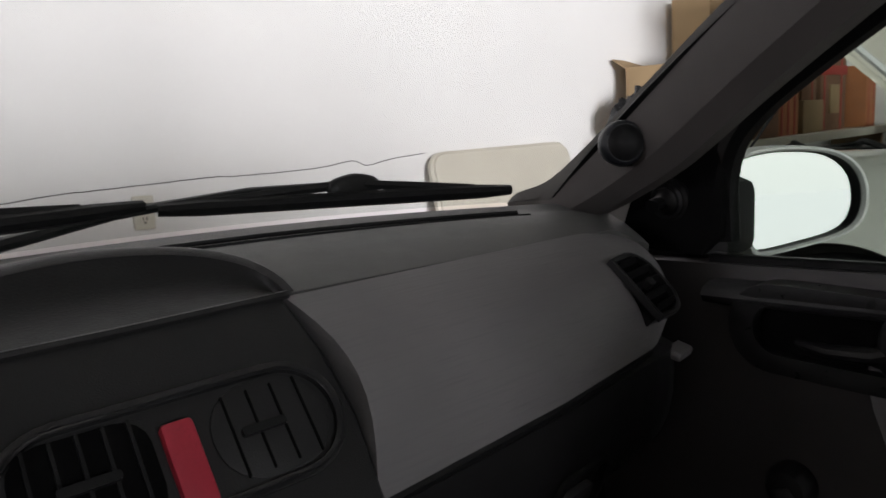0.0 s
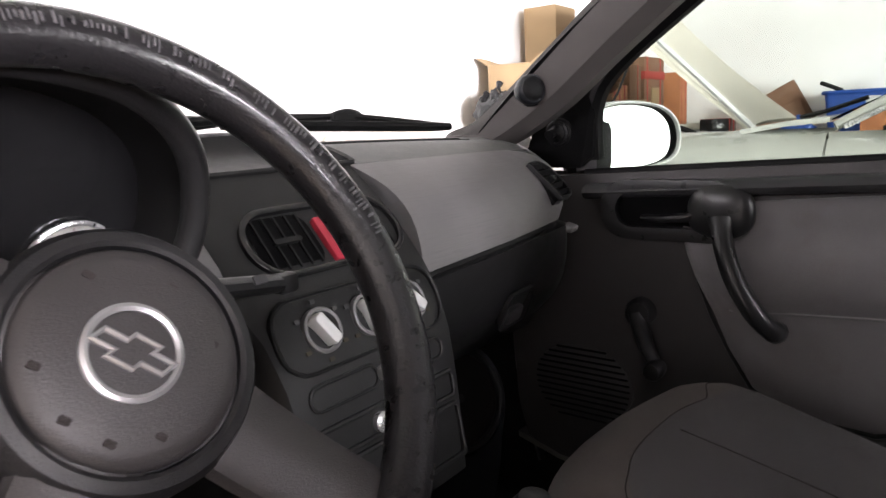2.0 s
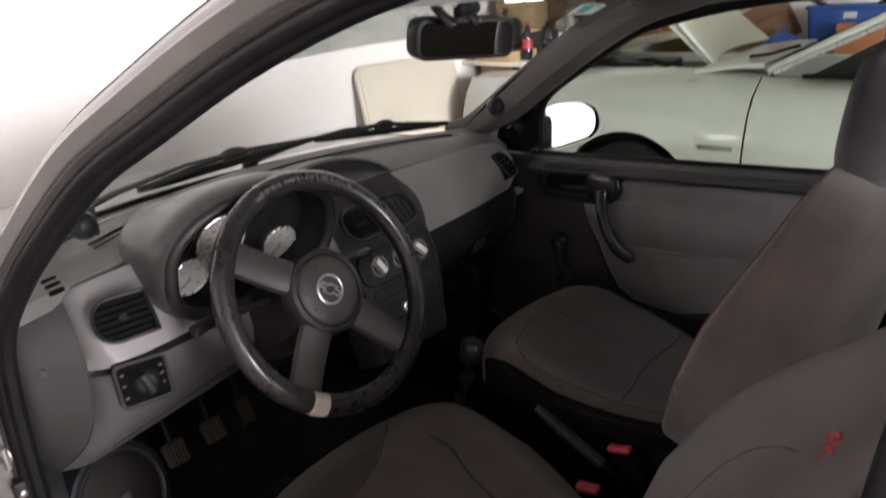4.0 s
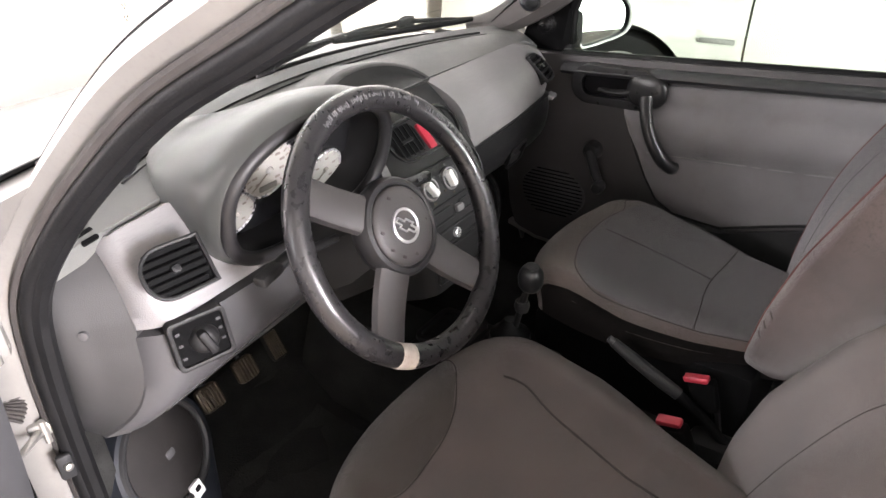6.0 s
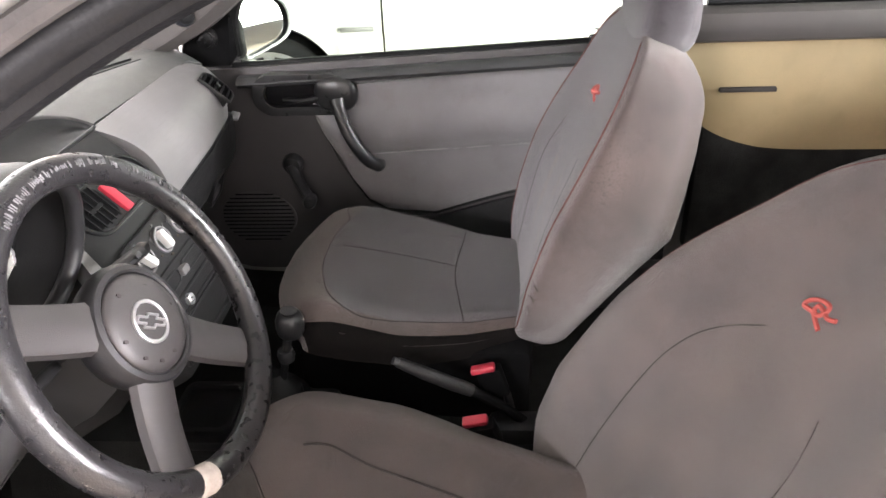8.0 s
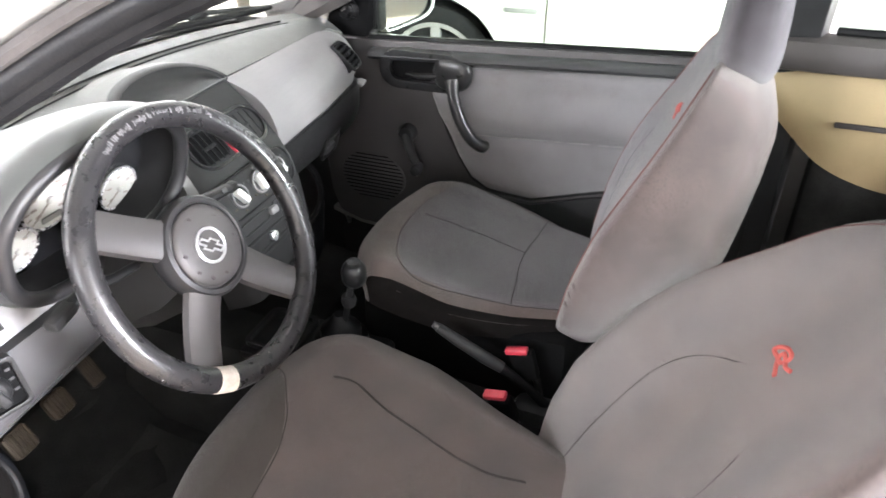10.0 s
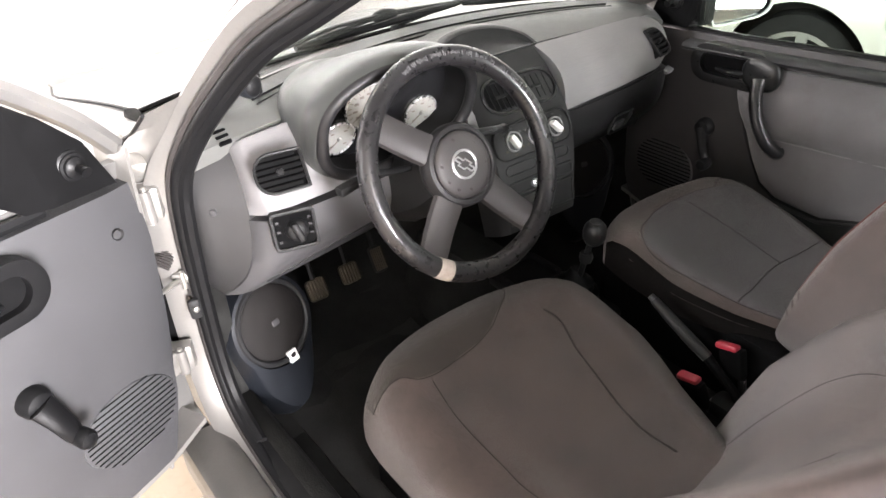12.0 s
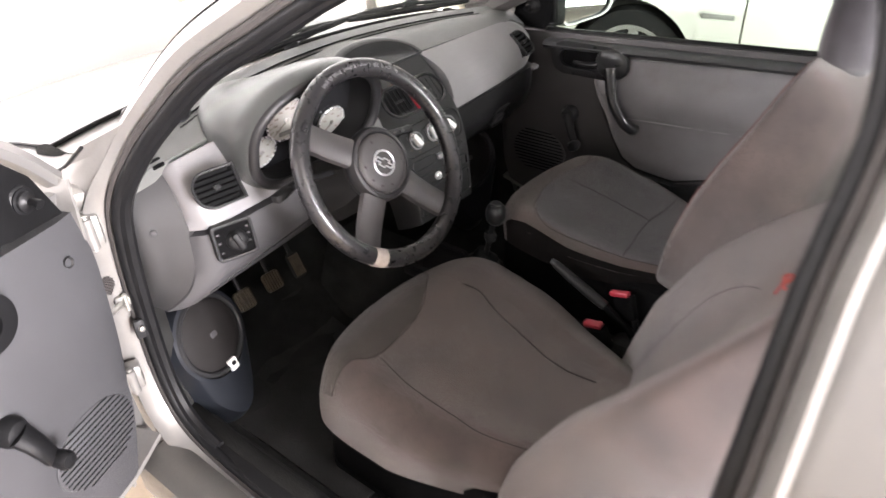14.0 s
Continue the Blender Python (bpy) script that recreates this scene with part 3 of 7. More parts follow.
def pillar_trim(side):
    path = spline([V(XC + side * 0.580, 0.450, 1.008), V(XC + side * 0.588, 0.375, 1.018), V(XC + side * 0.575, 0.25, 1.088), V(XC + side * 0.553, 0.12, 1.178), V(XC + side * 0.53, -0.03, 1.275), V(XC + side * 0.512, -0.15, 1.335), V(XC + side * 0.50, -0.28, 1.372), V(XC + side * 0.49, -0.42, 1.425)], 6)
    out = []
    for i, p in enumerate(path):
        t = i / (len(path) - 1)
        w = (0.052 - 0.012 * t) * (0.28 + 0.72 * min(1, t / 0.30) ** 0.8)
        sec = [(-0.6, 1.0), (0.2, 0.95), (0.9, 0.5), (1.0, -0.35), (0.6, -0.9), (-0.1, -1.0), (-0.7, -0.6), (-0.9, 0.3)]
        d = (path[min(i + 1, len(path) - 1)] - path[max(i - 1, 0)]).normalized()
        u = V(side, 0, 0)
        nrm = u.cross(d).normalized() * side
        out.append([p - u * (a * 0.028) + nrm * (b * w) for a, b in sec])
    return loft(out)


part("a_pillar_trim", pillar_trim(1), M_TRIM, car, "grey plastic pillar trim")
part("a_pillar_trim", tube([grow(p, -0.008, 0.010) for p in spline(SEAL[0:14], 6)], 0.013, 8), M_SEAL, car, "black plastic pillar trim")
for side in (1, -1):
    edge = [windscreen_point(side * 0.985, t / 10) + V(0, 0.004, 0.004) for t in range(11)]
    part("windscreen_edge", tube(edge, 0.017, 6, flat=0.4), M_SEAL, car)
part("windscreen_edge", tube([windscreen_point(-0.98 + 1.96 * i / 20, -0.02) + V(0, 0, -0.010) for i in range(21)], 0.006, 6), M_SEAL, car)
part("header_trim", tube([windscreen_point(-0.98 + 1.96 * i / 20, 0.985) + V(0, -0.012, 0.012) for i in range(21)], 0.022, 8, flat=0.6), M_HEAD, car)
# passenger-side window frame with its black rubber, roof rail inside, rear quarter
PW = [V(0.688, 0.205, 0.968), V(0.675, 0.198, 1.055), V(0.660, 0.155, 1.118), V(0.632, 0.03, 1.20), V(0.602, -0.096, 1.272), V(0.584, -0.173, 1.298), V(0.574, -0.32, 1.330), V(0.572, -0.47, 1.347), V(0.576, -0.7, 1.352), V(0.60, -0.82, 1.335)]
part("window_channel", tube(spline(PW, 6), 0.016, 8), M_SEAL, car, "black rubber window channel")
part("side_rail_trim", tube(spline([V(0.545, -0.14, 1.338), V(0.548, -0.3, 1.375), V(0.55, -0.7, 1.398), V(0.555, -1.2, 1.39), V(0.57, -1.8, 1.37)], 5), 0.042, 8), M_HEAD, car)
part("side_rail_trim", tube(spline([V(-0.495, -0.14, 1.350), V(-0.490, -0.3, 1.398), V(-0.485, -0.6, 1.448), V(-0.49, -1.2, 1.440), V(-0.50, -1.8, 1.40)], 5), 0.022, 8), M_HEAD, car)
part("rear_side_trim", rbox((0.655, -1.35, 0.72), (0.05, 1.0, 0.52), 0.02), M_CARPET, car)
tan = []
low_edge = spline([V(-0.66, 0.955, 0), V(-0.72, 0.92, 0), V(-0.78, 0.86, 0), V(-0.86, 0.79, 0), V(-0.95, 0.752, 0), V(-1.05, 0.738, 0), V(-1.25, 0.735, 0), V(-1.6, 0.735, 0)], 5)
for p in low_edge:
    tan.append([V(0.628 - 0.012 * math.sin(math.pi * k / 6), p.x, lerp(p.y, 0.985, k / 6)) for k in range(7)])
part("rear_side_cloth", slab(sheet(tan), (0.03, 0, 0)), M_TAN, car, "tan vinyl rear side panel")
part("tan_panel_slot", rbox((0.612, -0.93, 0.885), (0.014, 0.12, 0.010), 0.003), M_SEAM, car)
part("rear_sill_trim", rbox((0.64, -1.25, 1.02), (0.09, 1.12, 0.07), 0.025), M_TRIM, car)
part("b_pillar_trim", loft([[V(0.655 - dx + ix, y, z) for ix, y in ((-0.03, -0.71), (0.03, -0.70), (0.06, -0.77), (0.03, -0.82), (-0.02, -0.80))] for z, dx in ((0.5, 0.0), (0.95, 0.0), (1.15, 0.03), (1.34, 0.085))]), M_BLACK, car)
g = part("rear_side_glass", slab(sheet([[V(0.66 - 0.09 * k, y, lerp(1.03, 1.33, k)) for y in (-0.83, -1.3, -1.85)] for k in (0, 0.5, 1)]), (0.003, 0, 0)), M_GLASS_R, car)
part("rear_glass_rubber", tube([V(0.655, -0.83, 1.06), V(0.655, -1.4, 1.06), V(0.655, -1.85, 1.06)], 0.01, 6), M_SEAL, car)
g = part("tailgate_glass", slab(sheet([[V(XC + x, -2.02 - 0.16 * (1 - k), lerp(1.0, 1.36, k)) for x in (-0.5, 0, 0.5)] for k in (0, 0.5, 1)]), (0, 0.003, 0)), M_GLASS_R, car)
part("tailgate", rbox((XC, -2.2, 0.66), (1.3, 0.06, 0.66), 0.02), M_DOOR, car)

# ---- dashboard ----
dash = thing("dashboard", (XC, 0.35, 0.66), "two-tone grey moulded plastic car dashboard under the windscreen", "dashboard")


def dash_front(x):
    return V(x, 0.272 + 0.012 * math.cos(3 * x), curve_at([(-0.68, 0.968), (-0.60, 0.980), (-0.47, 0.993), (0.15, 0.997), (0.56, 0.992), (0.62, 0.965)], x))


def dash_top_point(x, t):
    p = dash_front(x).lerp(ws_base(x) + V(0, -0.006, -0.004), t)
    p.z += 0.012 * math.sin(math.pi * min(1, t * 1.4)) * (1 - ((x - XC) / 0.66) ** 4)
    return p


rows = [[dash_top_point(lerp(-0.672, 0.625, i / 40), j / 8) for i in range(41)] for j in range(9)]
part("dash_top", slab(sheet(rows), (0, 0.005, -0.03)), M_DASH, dash, "dark grey grained dash top")
for off in (0.055, 0.075):
    part("demist_groove", tube([ws_base(x) + V(0, -off, -0.0012 - off * 0.12) for x in (-0.5 + 1.0 * k / 24 for k in range(25))], 0.0024, 5), M_BLACK, dash)


def pass_fascia(x0, t):
    """The light panel before the passenger: x0 from 0 (middle) to 1 (door), t from 0 (top) to 1 (bottom)."""
    left = lerp(0.152, 0.150, t) + 0.017 * math.sin(math.pi * t)
    right = 0.617 - 0.050 * abs(2 * t - 0.95) ** 5
    x = lerp(left, right, x0)
    top, bot = V(x, 0.274, curve_at([(0.1, 0.997), (0.5, 0.995), (0.62, 0.985)], x)), V(x, curve_at([(0.1, 0.160), (0.35, 0.168), (0.5, 0.183), (0.61, 0.212)], x), curve_at([(0.1, 0.870), (0.6, 0.888)], x))
    p = top.lerp(bot, t)
    b = 0.016 * math.sin(math.pi * t)
    end = max(0, (x0 - 0.9) / 0.1) ** 2 * 0.045
    return p + V(0, -b + end, b * 0.8 - end * 0.3)


part("passenger_fascia", slab(sheet([[pass_fascia(i / 24, j / 10) for i in range(25)] for j in range(11)]), (0, 0.03, -0.012)), M_FASCIA, dash, "light grey plastic panel before the passenger")
part("fascia_gap", tube([pass_fascia(i / 20, 1.0) + V(0, 0.012, -0.008) for i in range(21)], 0.008, 6), M_BLACK, dash)


def glove(x0, t):
    x = lerp(0.14, 0.60, x0)
    top, bot = pass_fascia(x0, 1.0) + V(0, 0.006, -0.014), V(x, 0.30, 0.675)
    p = V(x, lerp(top.y, bot.y, t), lerp(top.z, bot.z, t))
    b = 0.03 * math.sin(math.pi * min(1, t * 1.1))
    return p + V(0, -b, -b * 0.4)


box = part("glove_box", slab(sheet([[glove(i / 16, j / 8) for i in range(17)] for j in range(9)]), (0, 0.03, 0.01)), M_STACK, dash, "dark grey glove box lid")
gl = Plane(glove(0.56, 0.45) + V(0, -0.004, 0), (1, 0.08, 0), (0, -0.35, 0.9))
part("latch", rim(gl, rrect(0.085, 0.062, 0.014), rrect(0.072, 0.050, 0.010), 0, 0.006, hin=-0.008), M_STACK, box)
part("latch_paddle", plate(gl, rrect(0.045, 0.026, 0.008), -0.006, 0.004, 0.002, shift=(0.002, -0.012)), M_KNEE, box)
sl = Plane(glove(0.93, 0.05) + V(0, -0.006, 0.004), (1, 0.15, 0), (0, -0.3, 0.95))
part("glove_hook", plate(sl, rrect(0.036, 0.011, 0.005), -0.01, 0.008, 0.003), M_FASCIA, box)


def dee_shape(w, h, r, side, n=5):
    """A rectangle whose one end is round."""
    out = []
    for (x, y), q in zip(rrect(w, h, r, n), range(4 * n + 4)):
        if x * side < 0:
            x = -side * w / 2
            y = math.copysign(h / 2 - 0.001, y) if abs(y) > h / 2 - r - 1e-6 else y
            y *= 1 - 0.004 * (q % (n + 1))
        out.append((x, y))
    return out


def vent(pl, w, h, parent, tilt=1, r=None, n=5, dee=0):
    """An air vent: rounded frame, well painted near-black for its shade, slats and a thumb tab."""
    r = r if r is not None else h * 0.4
    outer_, inner_ = (dee_shape(w + 0.010, h + 0.010, r + 0.005, dee), dee_shape(w, h, r, dee)) if dee else (rrect(w + 0.010, h + 0.010, r + 0.005), rrect(w, h, r))
    v = part("air_vent", rim(pl, outer_, inner_, -0.004, 0.004, hin=-0.02), M_BLACK, parent, "black plastic air vent")
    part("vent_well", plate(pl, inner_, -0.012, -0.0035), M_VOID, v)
    for k in range(n):
        b = -h / 2 + h * (k + 0.6) / n
        wid = w * (0.97 if abs(b) < h * 0.3 else 0.82)
        part("vent_slat", plate(Plane(pl.at(0, b, -0.001), pl.u, pl.v * 0.55 + pl.n * 0.8 * tilt), rrect(wid, 0.010, 0.002, 2), -0.0009, 0.0009), M_SEAL, v)
    part("vent_tab", plate(pl, rrect(0.012, 0.010, 0.003), -0.004, 0.0055, 0.001), M_BLACK, v)
    return v


pv = Plane(pass_fascia(0.79, 0.60) + V(0, -0.006, 0.005), (1, 0.14, 0.02), (-0.10, 0.70, 0.70))
vent(pv, 0.050, 0.070, dash, r=0.032, n=5, dee=1)


def driver_fascia(s, t):
    right = curve_at([(0, -0.474), (0.3, -0.470), (0.6, -0.464), (0.80, -0.446), (0.88, -0.402), (0.94, -0.358), (1, -0.342)], t)
    left = lerp(-0.586, -0.596, t)
    x = lerp(left, right, s)
    k = (x - left) / (lerp(-0.405, -0.372, t) - left)
    top, bot = V(-0.586, 0.262, 0.978).lerp(V(-0.395, 0.245, 1.0), k), V(-0.596, 0.182, 0.860).lerp(V(-0.372, 0.164, 0.884), k)
    p = top.lerp(bot, t)
    p.x = x
    b = 0.010 * math.sin(math.pi * t)
    end = max(0, (0.16 - s) / 0.16) ** 2 * 0.03
    crn = 0.006 * max(0, (0.2 - t) / 0.2) ** 2 * max(0, (0.2 - s) / 0.2)
    return p + V(crn, -b + end, b * 0.7 - crn)


part("driver_fascia", slab(sheet([[driver_fascia(i / 20, j / 20) for i in range(21)] for j in range(21)]), (0.004, 0.03, -0.01)), M_FASCIA, dash, "light grey plastic panel beside the wheel")
dv = Plane((-0.545, 0.168, 0.943), (0.97, -0.24, 0.06), (0.0, 0.60, 0.78))
vent(dv, 0.080, 0.064, dash, r=0.028, n=6, dee=-1)
# Slots are thin near-black plates, with the shade of their holes painted on.
for k in range(3):
    at, up = dash_top_point(-0.592, -0.02 + 0.15 * k), dash_top_point(-0.592, 0.08 + 0.15 * k)
    ds = Plane(at, (1, 0.10, 0.06), up - at)
    part("demist_slot", plate(ds, rrect(0.024, 0.0062, 0.002, 2), -0.004, 0.0010), M_VOID, dash)


KNEE_EDGE = [V(-0.598, 0.214, 0.848), V(-0.606, 0.206, 0.790), V(-0.618, 0.218, 0.742), V(-0.634, 0.245, 0.706), V(-0.651, 0.285, 0.672)]
knee_edge = spline(KNEE_EDGE, 10)


def knee(s, t):
    b = 0.018 * math.sin(math.pi * t)
    e = knee_edge[min(len(knee_edge) - 1, round(t * (len(knee_edge) - 1)))] + V(0, -0.03 + b, -b * 0.2)
    p = e.lerp(V(-0.312, 0.152, 0.876).lerp(V(-0.312, 0.187, 0.760), t), s)
    end = max(0, (0.14 - s) / 0.14) ** 2 * 0.03
    return p + V(0, -b + end, b * 0.2)


part("knee_panel", slab(sheet([[knee(i / 16, j / 10) for i in range(17)] for j in range(11)]), (0, 0.03, 0)), M_KNEE, dash, "mid grey lower dash panel")
part("panel_groove", tube([knee(i / 16, 0.72) + V(0, -0.0005, 0) for i in range(2, 15)], 0.0022, 5), M_BLACK, dash)
sw = Plane((-0.541, 0.157, 0.834), (0.955, -0.29, 0.03), (0.10, 0.12, 0.98))
switch = part("light_switch", rim(sw, rrect(0.080, 0.074, 0.008), rrect(0.069, 0.063, 0.006), -0.014, 0.005, hin=-0.002), M_BLACK, dash, "black headlamp switch panel")
part("switch_face", plate(sw, rrect(0.072, 0.066, 0.006), -0.014, -0.001), M_VOID, switch)
part("rotary_knob", lathe(Plane(sw.at(0.004, -0.002, -0.002), sw.u, sw.v), [(0.021, 0), (0.020, 0.006), (0.016, 0.012), (0.010, 0.014)], 24), M_BLACK, switch)
part("knob_grip", plate(Plane(sw.at(0.004, -0.002, 0), sw.u * 0.9 + sw.v * 0.3, sw.v), rrect(0.013, 0.038, 0.005), 0.0, 0.020, 0.004), M_BLACK, switch)
for a, b in ((-0.028, 0.018), (-0.028, 0.0), (-0.028, -0.02), (0.029, 0.018), (0.029, 0.004), (0.029, -0.012)):
    part("switch_mark", plate(sw, rrect(0.006, 0.004, 0.001, 2), -0.002, -0.0004, shift=(a, b)), M_DOOR_GREY, switch)
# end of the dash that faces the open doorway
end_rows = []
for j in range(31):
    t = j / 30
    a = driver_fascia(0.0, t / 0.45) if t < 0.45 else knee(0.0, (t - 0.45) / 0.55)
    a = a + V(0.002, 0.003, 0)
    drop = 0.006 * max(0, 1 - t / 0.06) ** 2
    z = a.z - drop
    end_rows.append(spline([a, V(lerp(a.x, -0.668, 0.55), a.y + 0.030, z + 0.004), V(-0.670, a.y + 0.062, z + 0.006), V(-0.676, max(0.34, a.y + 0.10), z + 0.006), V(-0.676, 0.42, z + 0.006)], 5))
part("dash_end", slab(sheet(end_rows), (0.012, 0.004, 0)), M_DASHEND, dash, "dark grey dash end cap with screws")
for k, at in enumerate(((-0.619, 0.282, 0.913), (-0.646, 0.253, 0.866), (-0.645, 0.263, 0.744))):
    pl = Plane(at, (0.66, -0.75, 0), (0, 0, 1))
    part("cap_screw", lathe(pl, [(0.0065, -0.010), (0.0065, 0.002), (0.003, 0.003)], 12), M_VOID if k == 0 else M_KNEE, dash)

# instrument binnacle
POD = V(-0.306, 0.148, 0.994)


def pod_curve(k, n, grow_=0.0, dy=0.0, lift=0.0):
    a = 2 * math.pi * k / n
    c, s = math.cos(a), math.sin(a)
    rx, rz = 0.168 + grow_, (0.099 if s > 0 else 0.107) + grow_
    e = 0.80
    x = rx * math.copysign(abs(c) ** e, c)
    z = rz * math.copysign(abs(s) ** e, s)
    z += 0.018 * min(0.0, x / 0.16) if z < 0 else -0.006 * (x / 0.15) ** 2
    z += lift * max(0, s)
    return V(POD.x + x, POD.y - 0.32 * z + dy, POD.z + z)


NP = 56
ring = lambda *a: [pod_curve(k, NP, *a) for k in range(NP)]
hood_rows = [ring(-0.006, 0.02, 0), ring(-0.002, 0.0, 0), ring(0.004, -0.006, 0), ring(0.009, 0.0, 0.0), ring(0.014, 0.03, 0.003)]
outer = []
for dy, wide, top in ((0.05, 0.97, 0.98), (0.09, 0.955, 0.91), (0.13, 0.95, 0.81), (0.17, 0.88, 0.69), (0.21, 0.78, 0.56), (0.25, 0.65, 0.44), (0.29, 0.49, 0.34), (0.33, 0.30, 0.26)):
    row = []
    for k in range(NP):
        p = pod_curve(k, NP, 0.016, dy, 0.003)
        row.append(V(POD.x + (p.x - POD.x) * wide, p.y, POD.z + (p.z - POD.z) * (top if p.z > POD.z else 1.0)))
    outer.append(row)
part("binnacle_hood", sheet(hood_rows + outer, closed_u=True), M_POD, dash, "dark grey hood over the dials")
part("binnacle_bezel", tube([p + V(0, -0.10 * max(0, POD.z - p.z), 0) for p in ring(-0.004, -0.004, 0)], 0.0110, 10, closed=True), M_HUB, dash, "dark bezel round the dials")
part("binnacle_well", sheet([ring(-0.006, 0.0, 0), ring(-0.008, 0.04, 0), ring(-0.011, 0.075, 0)], closed_u=True), M_BLACK, dash)
part("dial_panel", loft([ring(-0.010, 0.068, 0), ring(-0.010, 0.075, 0)]), M_GLOSS, dash, "gloss black dial panel")
GN = (0, -0.32, 0.95)


def dial(x, z, r, parent, sweep, cut=0.0):
    y = POD.y - 0.32 * (z - POD.z) + 0.066
    pl = Plane((x, y, z), (1, 0, 0), GN)
    d = part("dial", lathe(pl, [(r, -0.004), (r, 0.0), (r * 0.97, 0.002)], 40), M_DIAL, parent, "pale grey dial face")
    part("dial_rim", tube([pl.at(r * math.cos(t), r * math.sin(t), 0.002) for t in (2 * math.pi * k / 40 for k in range(40))], 0.0022, 6, closed=True), M_CHROME, d)
    n = sweep
    bm = bmesh.new()
    for k in range(n):
        a = radians(225 - 270 * k / (n - 1))
        q = Plane(pl.at(r * 0.82 * math.cos(a), r * 0.82 * math.sin(a), 0.0022), pl.u * math.cos(a) + pl.v * math.sin(a), -pl.u * math.sin(a) + pl.v * math.cos(a))
        plate(q, rrect(r * 0.16, r * 0.035, 0.0004, 1), 0, 0.0006, bm=bm)
    part("dial_marks", bm, M_DIALMARK, d)
    for k in range(0, n, 2):
        a = radians(225 - 270 * k / (n - 1))
        part("number_bar", plate(pl, rrect(r * 0.2, r * 0.09, 0.0006, 1), 0.0022, 0.0028, shift=(r * 0.58 * math.cos(a), r * 0.58 * math.sin(a))), M_DIALMARK, d)
    a = radians(222)
    q = Plane(pl.at(0, 0, 0.004), pl.u * math.cos(a) + pl.v * math.sin(a), -pl.u * math.sin(a) + pl.v * math.cos(a))
    part("needle", plate(q, rrect(r * 0.8, 0.0022, 0.0008, 1), 0, 0.001, shift=(r * 0.34, 0)), M_DIALMARK, d)
    part("needle_cap", lathe(pl, [(r * 0.13, 0.003), (r * 0.13, 0.007), (r * 0.08, 0.009)], 16), M_DIAL, d)
    return d


dial(-0.394, 0.941, 0.035, dash, 7)
big = dial(-0.334, 0.994, 0.048, dash, 17)
dial(-0.203, 0.943, 0.037, dash, 9)
q = Plane((-0.335, POD.y - 0.32 * (0.965 - POD.z) + 0.062, 0.965), (1, 0, 0), GN)
part("trip_window", plate(q, rrect(0.034, 0.010, 0.002, 2), 0, 0.002), M_BARS, big)
# pale sliver between binnacle and centre console
part("side_fillet", slab(sheet([[V(-0.116, 0.25, 1.0), V(-0.104, 0.24, 0.985)], [V(-0.130, 0.172, 0.935), V(-0.107, 0.175, 0.925)], [V(-0.150, 0.135, 0.88), V(-0.112, 0.138, 0.87)]]), (0, 0.02, -0.01)), M_FASCIA, dash)

# centre console
PROF = [(0.268, 1.000, 0.126), (0.262, 0.996, 0.128), (0.232, 0.962, 0.139), (0.195, 0.920, 0.142), (0.164, 0.890, 0.135), (0.139, 0.860, 0.128), (0.122, 0.82, 0.122), (0.110, 0.77, 0.116), (0.098, 0.70, 0.108), (0.094, 0.665, 0.104)]
SX = 0.026
bm = bmesh.new()
rows = []
for y, z, w in PROF:
    xs = [SX + w * s for s in (-1, -0.985, -0.94, -0.8, -0.5, 0, 0.5, 0.8, 0.94, 0.985, 1)]
    ed = [0.05, 0.012, 0.003, 0, 0, 0, 0, 0, 0.003, 0.012, 0.05]
    rows.append([V(x, y + e * 0.75, z - e * 0.45) for x, e in zip(xs, ed)])
console = part("centre_console", slab(sheet(rows), (0, 0.045, -0.02)), M_STACK, dash, "dark grey centre console with arched top")


def console_plane(z):
    for (y0, z0, _), (y1, z1, _) in zip(PROF, PROF[1:]):
        if z1 <= z <= z0 and y1 < 0.35:
            t = (z0 - z) / (z0 - z1)
            return Plane((SX, lerp(y0, y1, t), z), (1, 0, 0), (0, y0 - y1, z0 - z1))


# recessed display under the arch
def crown(k, f=1.0, dy=0.0, dz=0.0):
    a = math.pi * k
    return V(0.026 + 0.131 * f * math.cos(a), 0.266 + 0.084 * f * math.sin(a) ** 0.8 + dy, 0.998 + 0.040 * f * math.sin(a) ** 0.8 + dz)


KS = [k / 28 for k in range(29)]
part("display_arch", sheet([[crown(k, 0.93, 0.004, -0.004) for k in KS], [crown(k, 0.95, -0.002, 0.002) for k in KS], [crown(k, 1.0, 0.0, 0.004) for k in KS], [crown(k, 1.03, 0.012, 0.003) for k in KS]]), M_STACK, console, "dark grey arched cowl")
part("arch_back", sheet([[crown(k, 1.03, 0.012, 0.003) for k in KS], [crown(k, 1.08, 0.035, -0.002) for k in KS], [crown(k, 1.16, 0.075, -0.018) for k in KS], [crown(k, 1.25, 0.11, -0.040) for k in KS]]), M_DASH, console, "dark grey slope behind the display arch")
rec = []
for j in range(9):
    t = j / 8
    rec.append([crown(k, 0.94).lerp(V(crown(k, 0.94).x, 0.266, 0.999), t) + V(0, 0.006 * math.sin(math.pi * t), 0.003 - 0.006 * math.sin(math.pi * t)) for k in KS])
part("display_recess", sheet(rec), M_BLACK, console, "dark display recess")
part("display_lip", tube([V(0.026 + 0.126 * s, 0.264 + 0.003 * abs(s), 1.000) for s in (-1 + 2 * k / 12 for k in range(13))], 0.0034, 6), M_STACK, console)
